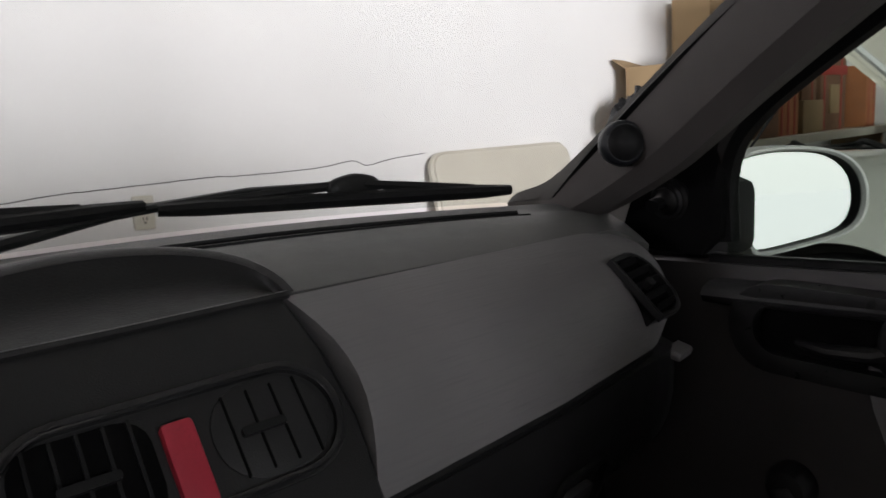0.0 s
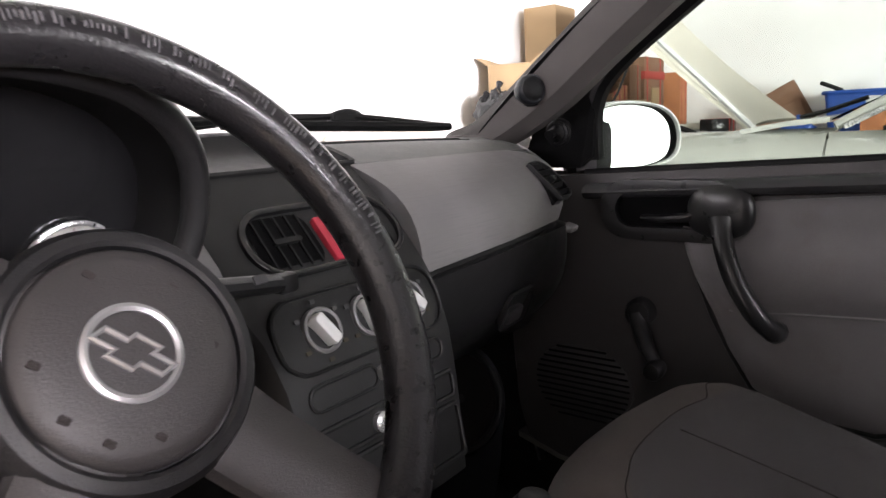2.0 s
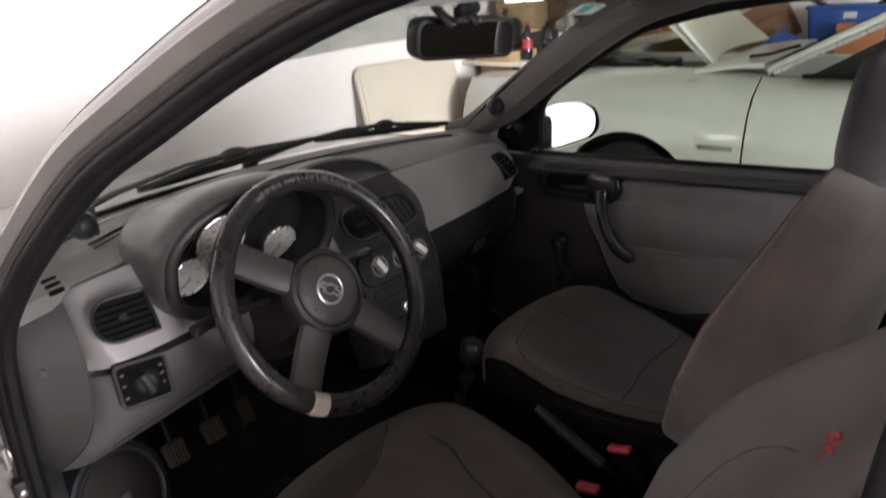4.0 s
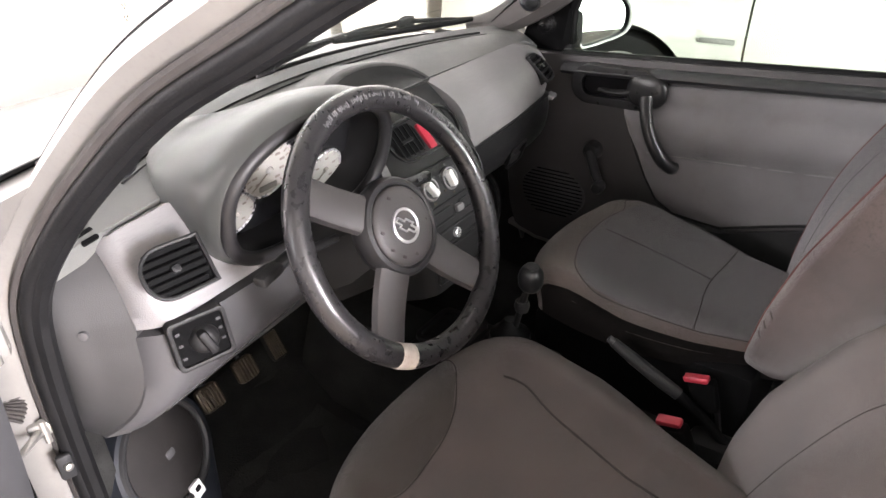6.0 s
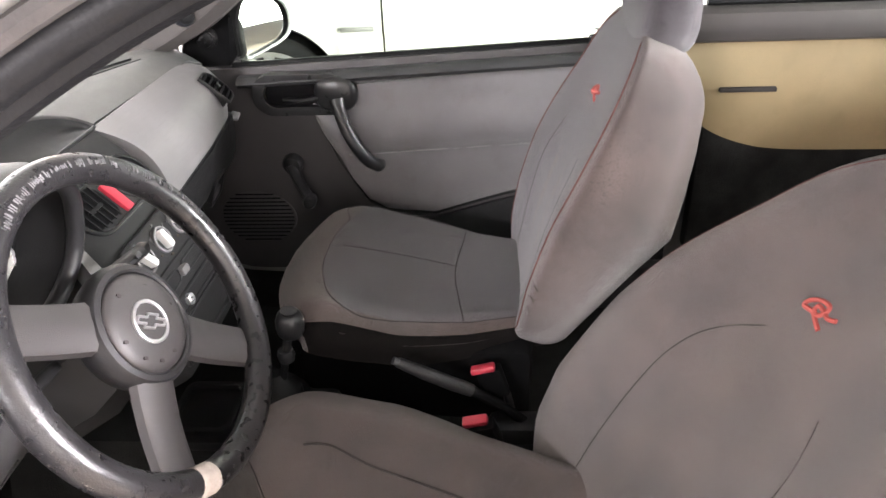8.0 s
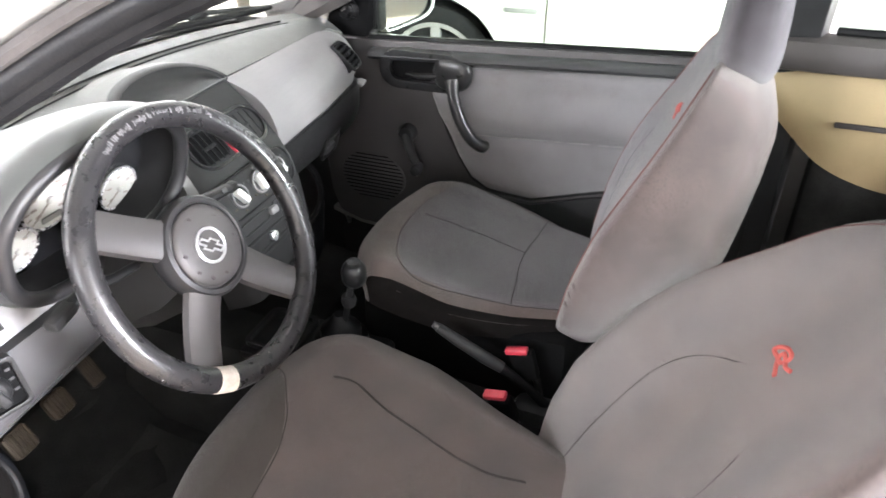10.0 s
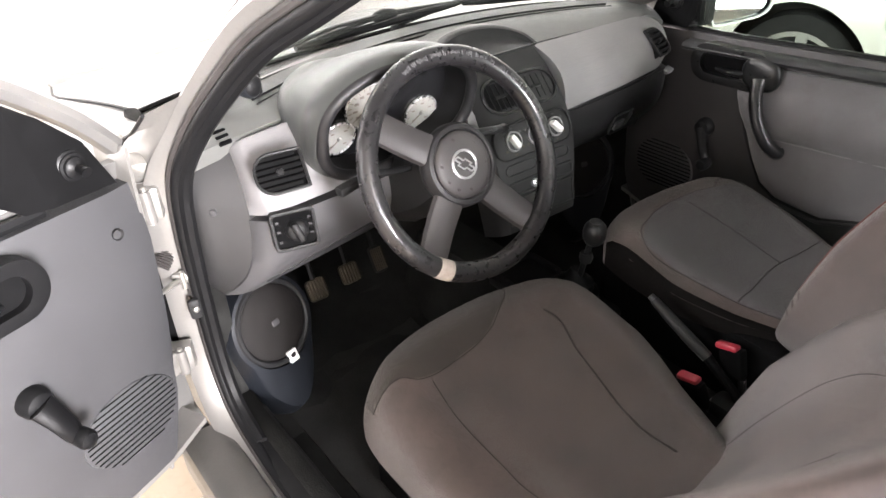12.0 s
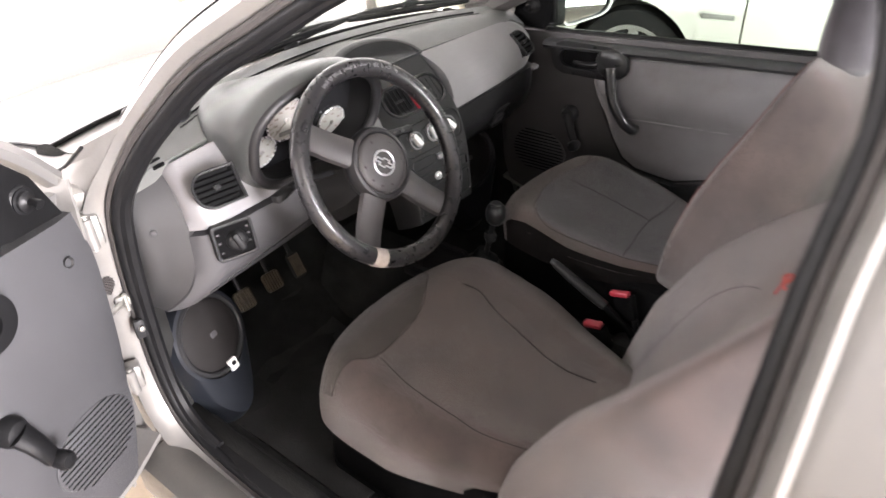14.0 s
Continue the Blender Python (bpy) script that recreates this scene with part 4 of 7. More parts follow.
# twin vents with a red switch between them
cp = console_plane(0.928)
part("vent_surround", rim(cp, rrect(0.212, 0.084, 0.041, 8), rrect(0.199, 0.070, 0.034, 8), -0.01, 0.006, shift=(0.019, 0.004), hin=-0.012), M_GLOSS, console)
v = part("air_vent", plate(Plane(cp.at(-0.036, 0.004), cp.u, cp.v), rrect(0.076, 0.064, 0.018, 4), -0.02, 0.001), M_VOID, console, "open black air vent with upright fins")
for k in range(5):
    part("vent_fin", plate(Plane(cp.at(-0.036 + 0.014 * (k - 2), 0.004), cp.u, cp.v), rrect(0.0022, 0.062, 0.0008, 1), -0.004, 0.004), M_BLACK, v)
part("vent_bar", plate(Plane(cp.at(-0.036, 0.004), cp.u, cp.v), rrect(0.034, 0.006, 0.002, 2), 0.0, 0.006), M_BLACK, v)
v = part("air_vent", plate(Plane(cp.at(0.074, 0.004), cp.u, cp.v), rrect(0.078, 0.066, 0.031, 6), -0.02, 0.002, 0.001), M_STACK, console, "closed dark grey air vent flap")
for k in range(4):
    part("flap_line", plate(Plane(cp.at(0.074 + 0.017 * (k - 1.5), 0.004), cp.u, cp.v), rrect(0.0016, 0.056, 0.0006, 1), 0.0, 0.0032), M_VOID, v)
part("vent_bar", plate(Plane(cp.at(0.068, 0.004), cp.u, cp.v), rrect(0.030, 0.006, 0.002, 2), 0.0, 0.006), M_BLACK, v)
part("hazard_switch", plate(Plane(cp.at(0.017, -0.003), cp.u, cp.v), rrect(0.020, 0.055, 0.003), -0.008, 0.007, 0.002), M_RED, console, "red hazard switch strip")
# heater panel
hp = console_plane(0.857)
part("heater_panel", rim(hp, rrect(0.226, 0.074, 0.03), rrect(0.219, 0.067, 0.027), -0.004, 0.003, shift=(0.0, 0.0), hin=-0.002), M_BLACK, console)


def heater_knob(x, b, turn):
    pl = Plane(hp.at(x, b), hp.u, hp.v)
    k = part("heater_knob", rim(pl, circle(0.0220), circle(0.0180), -0.003, 0.005, hin=-0.004), M_FASCIA, console, "round heater knob with a white grip")
    part("knob_well", lathe(pl, [(0.0185, -0.006), (0.0185, -0.002)], 28), M_GLOSS, k)
    c, s = math.cos(radians(turn)), math.sin(radians(turn))
    g = Plane(pl.at(0, 0), pl.u * c + pl.v * s, -pl.u * s + pl.v * c)
    part("knob_grip", plate(g, rrect(0.013, 0.033, 0.004), -0.003, 0.013, 0.003), M_WHITE, k)
    for a in (35, 90, 150, 215, 270, 325):
        part("knob_mark", plate(pl, rrect(0.006, 0.004, 0.0012, 2), 0, 0.0012, shift=(0.028 * math.cos(radians(a)), 0.028 * math.sin(radians(a)))), M_RUSTY if a > 200 else M_KNEE, k)


heater_knob(-0.058, 0.0, 28)
heater_knob(0.004, 0.0, 10)
heater_knob(0.066, 0.0, 40)
bp = console_plane(0.803)
for x in (-0.052, 0.048):
    part("switch_recess", rim(bp, rrect(0.090, 0.026, 0.013), rrect(0.082, 0.019, 0.009), -0.004, 0.003, shift=(x, 0), hin=-0.008), M_STACK, console)
    part("switch_cap", plate(bp, rrect(0.081, 0.018, 0.009), -0.008, -0.003, 0.002, shift=(x, 0)), M_KNEE, console)
part("slider", plate(bp, rrect(0.022, 0.014, 0.004), 0.0, 0.010, 0.002, shift=(0.0, 0)), M_FASCIA, console)
bp = console_plane(0.762)
part("cubby", rim(bp, rrect(0.196, 0.032, 0.006), rrect(0.186, 0.022, 0.004), -0.002, 0.004, hin=-0.03), M_STACK, console)
# Cubby and radio backs are near-black, so their depth's shade is colour.
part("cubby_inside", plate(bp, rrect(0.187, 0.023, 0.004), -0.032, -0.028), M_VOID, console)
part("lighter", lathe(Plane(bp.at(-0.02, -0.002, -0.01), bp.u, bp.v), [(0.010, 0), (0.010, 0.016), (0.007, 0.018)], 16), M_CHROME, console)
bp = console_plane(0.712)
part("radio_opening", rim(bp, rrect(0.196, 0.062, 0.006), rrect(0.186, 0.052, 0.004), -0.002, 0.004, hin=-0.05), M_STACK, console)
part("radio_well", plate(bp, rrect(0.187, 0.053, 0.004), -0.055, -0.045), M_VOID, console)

# black round sensors on the pillars
for side, at in ((1, (0.556, 0.256, 1.088)), (-1, (-0.545, 0.235, 1.078))):
    t = thing("tweeter", Vector(at), "small black round tweeter on the windscreen pillar", "speaker", "pillar tweeters")
    pl = Plane(at, (0.85, -0.53, 0), (0, 0.1, 1)) if side > 0 else Plane(at, (0.95, 0.3, 0), (0, 0.1, 1))
    k = 0.92 if side > 0 else 0.80
    part("housing", lathe(pl, [(0.014 * k, -0.03), (0.020 * k, -0.022), (0.025 * k, -0.010), (0.027 * k, 0.002), (0.026 * k, 0.008), (0.022 * k, 0.012)], 28), M_BLUEBLACK, t)
    part("grille", lathe(pl, [(0.022 * k, 0.011), (0.019 * k, 0.015), (0.011 * k, 0.018), (0.001, 0.0195)], 28), M_SEAL, t)
    part("clamp", rbox(pl.at(0.02, 0.0, -0.022), (0.035, 0.03, 0.05), 0.006), M_BLACK, t)

# ---- steering wheel ----
WC = V(-0.274, 0.006, 0.929)
wp = Plane(WC, (1, 0, 0), (0, 0.443, 0.896))
wheel = thing("steering_wheel", WC + V(0, 0.1, -0.05), "three-spoke steering wheel in worn black stitched leather", "steering wheel")
WR = 0.189


def on_rim(deg, r=WR, h=0.0):
    return wp.at(r * math.cos(radians(deg)), r * math.sin(radians(deg)), h)


part("wheel_rim", tube([on_rim(3 * k) for k in range(120)], 0.0180, 16, closed=True), M_LEATHER, wheel, "worn black leather rim cover")
bm = bmesh.new()
RW = random.Random(4)
for k in range(110):
    a = 8 + 108 * k / 109
    if RW.random() < 0.3:
        continue
    p = [on_rim(a - 0.35, WR + 0.0180 * math.sin(t), 0.0184 * math.cos(t)) for t in (-0.30 + 0.22 * RW.random(), -0.02, 0.06 + 0.22 * RW.random())]
    tube(p, 0.0006 + 0.0007 * RW.random(), 4, bm=bm)
part("stitching", bm, M_WORN, wheel, "scuffed pale stitching on the rim")
for a0, a1, h in ((20, 75, -0.0180), (196, 222, 0.0), (250, 292, 0.0)):
    part("rim_seam", tube([on_rim(lerp(a0, a1, k / 12), WR - 0.0177 if h == 0 else WR, h) for k in range(13)], 0.0012, 4), M_SEAM, wheel)
part("tape", tube([on_rim(231 + 1.2 * k) for k in range(8)], [0.0187] * 8, 16), M_TAPE, wheel, "strip of beige masking tape round the rim")


def spoke(mid, half0, half1, dish):
    rows = []
    for k in range(7):
        t = k / 6
        r = lerp(0.045, WR - 0.008, t)
        hw = lerp(half0, half1, t)
        c, s = math.cos(radians(mid)), math.sin(radians(mid))
        h = lerp(-0.006, -0.004, t) - dish * math.sin(math.pi * t)
        row = []
        for b, dh in ((-1, -0.012), (-0.92, -0.002), (-0.7, 0.002), (0, 0.004), (0.7, 0.002), (0.92, -0.002), (1, -0.012), (0, -0.016)):
            row.append(wp.at(r * c - b * hw * s, r * s + b * hw * c, h + dh))
        rows.append(row)
    return loft(rows)


for mid in (142, 230, 309):
    s = part("spoke", spoke(mid, 0.030, 0.027, 0.006), M_SPOKE, wheel, "grey plastic spoke")
hub = part("hub_pad", lathe(wp, [(0.050, -0.055), (0.068, -0.042), (0.0755, -0.022), (0.0745, -0.010), (0.070, -0.003), (0.064, -0.001), (0.0615, -0.003), (0.061, -0.009), (0.01, -0.010)], 56), M_HUB, wheel, "dark round hub ring")
part("pad_face", lathe(wp, [(0.0595, -0.010), (0.0595, -0.004), (0.0575, -0.001), (0.050, 0.002), (0.038, 0.004), (0.02, 0.0055), (0.001, 0.006)], 56), M_SPOKE, hub, "slightly domed grey hub cover")
ep = Plane(wp.at(-0.004, 0.0, 0.0052), wp.u * math.cos(radians(-46)) + wp.v * math.sin(radians(-46)), wp.v * math.cos(radians(-46)) - wp.u * math.sin(radians(-46)))
part("badge_ring", rim(ep, circle(0.0264, 44), circle(0.0222, 44), -0.003, 0.0028), M_BADGE, hub)
cross = lambda l, w, h, b: [(x + 0.45 * y, y) for x, y in ((l, h), (w, h), (w, b), (-w, b), (-w, h), (-l, h), (-l, -h), (-w, -h), (-w, -b), (w, -b), (w, -h), (l, -h))]
bm = rim(ep, cross(0.0210, 0.0083, 0.0052, 0.0098), cross(0.0184, 0.0060, 0.0026, 0.0074), 0.0, 0.0035)
part("badge", bm, M_BADGE, hub, "plain chrome badge")
for a, r in ((216, 0.045), (254, 0.045), (284, 0.046), (316, 0.045), (36, 0.046), (86, 0.045), (144, 0.046)):
    part("hub_mark", plate(ep, rrect(0.006, 0.004, 0.001, 2), -0.0045, -0.002, shift=(r * math.cos(radians(a)), r * math.sin(radians(a)))), M_SEAM, hub)

column = thing("steering_column", WC + V(0, 0.16, -0.12), "dark plastic steering column shroud with stalks", "steering column")
rings = []
for h, w, v0, v1 in ((-0.045, 0.050, -0.055, 0.040), (-0.09, 0.062, -0.075, 0.045), (-0.16, 0.064, -0.085, 0.05), (-0.24, 0.060, -0.08, 0.05)):
    rings.append([wp.at(a * w, lerp(v0, v1, (b + 1) / 2), h) for a, b in ((-1, -0.6), (-0.6, -1), (0.6, -1), (1, -0.6), (1, 0.6), (0.6, 1), (-0.6, 1), (-1, 0.6))])
part("shroud", loft(rings), M_STACK, column)
st = part("indicator_stalk", tube([wp.at(-0.05, 0.02, -0.085), wp.at(-0.10, 0.025, -0.08), V(-0.405, 0.105, 0.918), V(-0.450, 0.100, 0.912)], [0.008, 0.009, 0.010, 0.012], 10, flat=0.7), M_BLACK, column)
part("stalk_end", rbox((-0.458, 0.097, 0.912), (0.044, 0.020, 0.016), 0.004, (0, -5, 10)), M_STACK, st)
st = part("wiper_stalk", tube([wp.at(0.05, 0.03, -0.085), wp.at(0.09, 0.045, -0.08), V(-0.165, 0.092, 0.930), V(-0.115, 0.090, 0.924)], [0.008, 0.010, 0.013, 0.012], 10, flat=0.6), M_BLACK, column)
part("stalk_end", rbox((-0.108, 0.090, 0.923), (0.020, 0.016, 0.016), 0.004, (0, 0, 0)), M_STACK, st)
part("stalk_mark", rbox((-0.138, 0.079, 0.933), (0.012, 0.003, 0.007), 0.001, (-30, 0, 0)), M_KNEE, st)

# ---- seats ----
SQ = 3.6  # how square the sections of the cushions are


def bow(a):
    return max(0.0, 1 - abs(a) ** SQ) ** (1 / SQ)


def cushion_skin(cx, hw, y0, y1, zb, ztop, rise=0.0):
    """A seat cushion: a runs across from -1 to 1, v from the backrest (-1) to the knees (1), q is how high up the side."""
    nose = 0.14

    def skin(a, v, q=None):
        if v <= 0.5:
            y, c = lerp(y0, y1 - nose, (v + 1) / 1.5), 1.0
        else:
            th = math.pi * (v - 0.5)
            y, c = y1 - nose + nose * math.sin(th), max(0.0, math.cos(th))
        f = (y - y0) / (y1 - y0)
        half = hw * (1 - (0.44 if a * cx < 0 else 0.32) * max(0.0, (0.58 - f) / 0.58) ** 1.3) * (1 - 0.10 * (1 - c))
        low = zb + rise * f
        h = (ztop(f) - low) * (0.30 + 0.70 * c ** 0.8)
        top = h * (bow(a) if q is None else q)
        top += (0.012 * math.exp(-((abs(a) - 0.74) / 0.17) ** 2) - 0.010 * (1 - a * a)) * c * (1 if q is None else min(1, 3 * q))
        y -= 0.085 * abs(a) ** 2.4 * max(0.0, f - 0.25) / 0.75
        return V(cx + half * a, y, low + top)

    n = 34
    rings = []
    for j in range(41):
        v = -1 + 2 * j / 40
        ring_ = []
        for k in range(n + 1):
            ph = math.pi * (1 - k / n)
            c, s_ = math.cos(ph), math.sin(ph)
            ring_.append(skin(math.copysign(abs(c) ** (2 / SQ), c), v, abs(s_) ** (2 / SQ)))
        rings.append(ring_)
    return skin, loft(rings)


BACK_DEPTH = ((0, 0.045), (0.15, 0.065), (0.38, 0.100), (0.5, 0.122), (0.75, 0.105), (1, 0.08))
BOLSTER = ((0, 0.060), (0.22, 0.100), (0.45, 0.098), (0.65, 0.074), (0.85, 0.045), (1, 0.02))


def back_skin(cx, hw, base, tip, deep, bolster, taper):
    """A backrest from its base to its tip (y, z): a runs across, v from the base (-1) to the top (1)."""
    by, bz = base
    ty, tz = tip
    L = math.hypot(ty - by, tz - bz)
    ax = V(0, (ty - by) / L, (tz - bz) / L)
    nr = V(0, ax.z, -ax.y)

    def skin(a, v, q=1.0):
        t = (v + 1) / 2
        if t <= 0.86:
            d, c = L * t, 1.0
        else:
            th = (t - 0.86) / 0.14 * math.pi / 2
            d, c = L * (0.86 + 0.14 * math.sin(th)), max(0.0, math.cos(th))
        r = d / L
        foot = 1 - 0.22 * max(0.0, (0.10 - t) / 0.10) ** 2
        half = foot * hw * (0.93 + 0.07 * math.sin(math.pi * min(1, 0.15 + r * 1.1))) * (1 - taper * max(0, (r - 0.55) / 0.45) ** 1.5) * (0.60 + 0.40 * c ** 0.7)
        if q >= 0:
            lum = 0.008 + 0.014 * math.sin(math.pi * min(1, r * 1.15)) ** 2
            out = (lum + bolster * curve_at(BOLSTER, r) * abs(a) ** 2.4) * q
        else:
            out = deep * curve_at(BACK_DEPTH, r) * q
        out *= (0.30 + 0.70 * c) * (0.4 + 0.6 * foot ** 2)
        return V(cx + half * a, by, bz) + ax * d + nr * out

    n = 48
    rings = []
    for j in range(45):
        v = -1 + 2 * j / 44
        ring_ = []
        for k in range(n):
            ph = 2 * math.pi * k / n
            c, s_ = math.cos(ph), math.sin(ph)
            ring_.append(skin(math.copysign(abs(c) ** (2 / SQ), c), v, math.copysign(abs(s_) ** (2 / SQ), s_)))
        rings.append(ring_)
    return (lambda a, v: skin(a, v, bow(a))), loft(rings), ax, nr, L


def seat(name, label, cx, hw, y0, y1, zb, ztop, base, tip, extra, depth=1.0, bolster=1.4, rise=0.0, bcx=None, bhw=None, taper=0.42):
    s = thing(name, (cx, (y0 + y1) / 2, 0.26), label, "car seat", "front seats")
    cf, cushion = cushion_skin(cx, hw, y0, y1, zb, ztop, rise)
    bcx, bhw = bcx or cx, bhw or hw
    bf, rest, ax, nr, L = back_skin(bcx, bhw, base, tip, depth, bolster, taper)
    cu = part("seat_cushion", cushion, M_SEAT, s, "grey-brown cloth seat cushion")
    bk = part("backrest", rest, M_SEAT, s, "grey-brown cloth backrest with a red embroidered mark")

    def on(fn, u, v, lift=0.0012):
        p, e = fn(u, v), 0.004
        across, up = fn(u + e, v) - fn(u - e, v), fn(u, v + e) - fn(u, v - e)
        return p + across.cross(up).normalized() * (lift if fn is cf else -lift)

    def seam(fn, uv, parent, r=0.0016, m=M_SEAM, name_="seam", lift=0.0):
        pts_ = [on(fn, p.x, p.y, lift) for p in spline([V(a, b, 0) for a, b in uv], 12)]
        part(name_, tube(pts_, r, 6, flat=1.0), m, parent)

    def panel(fn, u0, u1, v0, v1, parent, m, name_, lab, shape=None, lift=0.0016):
        rows_ = []
        for j in range(19):
            tv = j / 18
            row_ = []
            for i in range(21):
                ua = lerp(u0, u1, i / 20)
                b0, b1 = (shape(ua) if shape else (v0, v1))
                row_.append(on(fn, ua, lerp(b0, b1, tv), lift))
            rows_.append(row_)
        part(name_, sheet(rows_), m, parent, lab)

    extra(s, cu, bk, cf, bf, seam, panel, on)
    # frame under the cushion in the cavity near-black, rails, headrest
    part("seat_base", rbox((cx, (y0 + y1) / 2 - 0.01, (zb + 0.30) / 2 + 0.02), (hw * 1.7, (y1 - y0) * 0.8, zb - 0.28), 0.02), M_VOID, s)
    for sx in (-1, 1):
        part("seat_rail", rbox((cx + sx * hw * 0.7, (y0 + y1) / 2, 0.285), (0.04, 0.5, 0.05), 0.008), M_BLACK, s)
    hb = V(bcx, base[0], base[1]) + ax * (L - 0.03) - nr * 0.045
    ax, nr = V(0, -0.08, 1).normalized(), V(0, 1, 0.08).normalized()

    def hf(u, v, w):
        t = (v + 1) / 2
        half = 0.122 * (1 - 0.14 * t * t)
        return hb + V(half * u, 0, 0) + ax * (0.215 * t) + nr * (0.056 * w * (1 - 0.25 * t) + 0.012 * t)
    part("headrest", pillow(hf, 3.6, (14, 14, 8)), M_SEAT_BLUE, s, "grey cloth headrest")
    return s


def embroidery(bk, on, bf, u, v, sc):
    """A looped thread mark."""
    pts_ = []
    for x, y in ((-20, -36), (-14, -12), (-8, 8), (-14, 26), (0, 37), (17, 32), (22, 14), (10, 1), (-6, -2), (-4, 12), (8, 20), (8, 2), (6, -14), (16, -24)):
        pts_.append((u + sc * (-0.00204 * x + 0.00333 * y), v + sc * 0.00195 * x))
    p3 = [on(bf, a, b, 0.0016) for a, b in pts_]
    part("embroidery", tube(spline(p3, 4), 0.0030, 6), M_REDTHREAD, bk, "red embroidered loop mark")


def driver_extra(s, cu, bk, cf, bf, seam, panel, on):
    front = [(-0.96, 0.64), (-0.76, 0.55), (-0.64, 0.45), (-0.45, 0.42), (-0.14, 0.44), (0.22, 0.58), (0.36, 0.68), (0.42, 0.80)]
    panel(cf, -0.96, 0.42, 0, 0, cu, M_GUSSET, "front_gusset", "darker brown cloth band on the seat front", lambda a: (curve_at(front, a), 0.97), 0.001)
    seam(cf, front, cu, 0.0010, lift=0.0004)
    seam(cf, [(0.42, 0.44), (0.45, 0.31), (0.37, 0.08), (0.33, -0.15), (0.28, -0.45), (0.27, -0.62), (0.33, -0.80)], cu, 0.0021)
    seam(cf, [(-0.60, 0.40), (-0.62, 0.26), (-0.69, -0.24), (-0.74, -0.52), (-0.74, -0.9)], cu, 0.0011)
    seam(cf, [(0.985, -0.9), (0.985, 0.0), (0.98, 0.7)], cu, 0.0011, lift=-0.0004)
    for q in (-1, 1):
        seam(bf, [(q * 0.44, -0.95), (q * 0.50, -0.30), (q * 0.50, 0.0), (q * 0.42, 0.18), (q * 0.26, 0.33)], bk, 0.0011, lift=-0.0002)
        seam(bf, [(q * 0.26, 0.33), (q * 0.23, 0.15), (q * 0.20, -0.10)], bk, 0.0008, lift=-0.0003)
    seam(bf, [(0.955, -0.8), (0.955, 0.2), (0.94, 0.7), (0.80, 0.93)], bk, 0.0009, M_PIPING, "piping", 0.0)
    embroidery(bk, on, bf, 0.16, 0.46, 0.85)


def passenger_extra(s, cu, bk, cf, bf, seam, panel, on):
    panel(cf, -0.80, 0.80, 0, 0, cu, M_SEAT_BLUE, "centre_panel", "blue-grey cloth centre panel", lambda a: (-0.97, 0.60 - 0.16 * abs(a) ** 3), 0.001)
    seam(cf, [(-0.80, -0.97), (-0.80, 0.0), (-0.80, 0.50), (-0.4, 0.59), (0.1, 0.60), (0.5, 0.58), (0.80, 0.51), (0.80, -0.97)], cu, 0.0009, lift=0.0006)
    seam(cf, [(-0.78, -0.35), (-0.4, -0.32), (0.1, -0.28), (0.75, -0.33)], cu, 0.0013, lift=0.0010)
    seam(cf, [(0.12, 0.55), (0.17, 0.2), (0.16, -0.28)], cu, 0.0010, lift=0.0010)
    for d in (0.965, 0.992):
        seam(cf, [(-d, -0.95), (-d, 0.2), (-d + 0.01, 0.72)], cu, 0.0014, M_SEAM, "piping", 0.0)
    # Thin skin over the cushion side; its near-black colour is the shade there.
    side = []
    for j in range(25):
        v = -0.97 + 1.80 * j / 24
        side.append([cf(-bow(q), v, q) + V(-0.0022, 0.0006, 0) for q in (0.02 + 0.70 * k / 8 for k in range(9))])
    part("side_skirt", slab(sheet(side), (0.0015, 0, 0)), M_SIDE_SHADE, cu, "near-black cloth side of the cushion")
    panel(bf, -0.86, 0.86, 0, 0, bk, M_SEAT_BLUE, "front_panel", "blue-grey cloth backrest front", lambda a: (-0.95, 0.93 - 0.05 * abs(a) ** 3), 0.001)
    for q in (-1, 1):
        seam(bf, [(q * 0.87, -0.92), (q * 0.88, 0.2), (q * 0.88, 0.7), (q * 0.78, 0.90)], bk, 0.0017, M_PIPING, "piping", 0.0010)
        seam(bf, [(q * 0.46, -0.95), (q * 0.52, -0.36), (q * 0.52, -0.1), (q * 0.44, 0.2)], bk, 0.0009, lift=0.0008)
    for b in (-0.66, -0.58, -0.50):
        seam(bf, [(-0.93, b), (-0.955, b + 0.03), (-0.985, b + 0.01)], bk, 0.0012, M_GUSSET, "crease", 0.0002)
    embroidery(bk, on, bf, 0.06, 0.50, 0.95)


seat("driver_seat", "grey-brown cloth driver seat with a reclined backrest", -0.290, 0.282, -0.520, 0.062, 0.485, lambda t: curve_at([(0, 0.580), (0.3, 0.583), (0.6, 0.612), (0.82, 0.648), (0.93, 0.648), (1, 0.62)], t), (-0.480, 0.480), (-0.850, 1.080), driver_extra)
seat("passenger_seat", "grey cloth passenger seat with red piping", 0.305, 0.243, -0.500, 0.050, 0.545, lambda t: curve_at([(0, 0.600), (0.3, 0.610), (0.6, 0.645), (0.82, 0.680), (0.93, 0.684), (1, 0.66)], t), (-0.440, 0.580), (-0.625, 1.105), passenger_extra, 1.45, 0.55, 0.05, 0.325, 0.250, 0.30)

rear = thing("rear_bench", (XC, -1.45, 0.26), "dark cloth rear bench seat", "car seat")
part("seat_cushion", pillow(lambda u, v, w: V(XC + 0.60 * u, -1.40 + 0.26 * v, 0.45 + 0.14 * w + 0.03 * v), 5, (16, 10, 5)), M_GUSSET, rear)
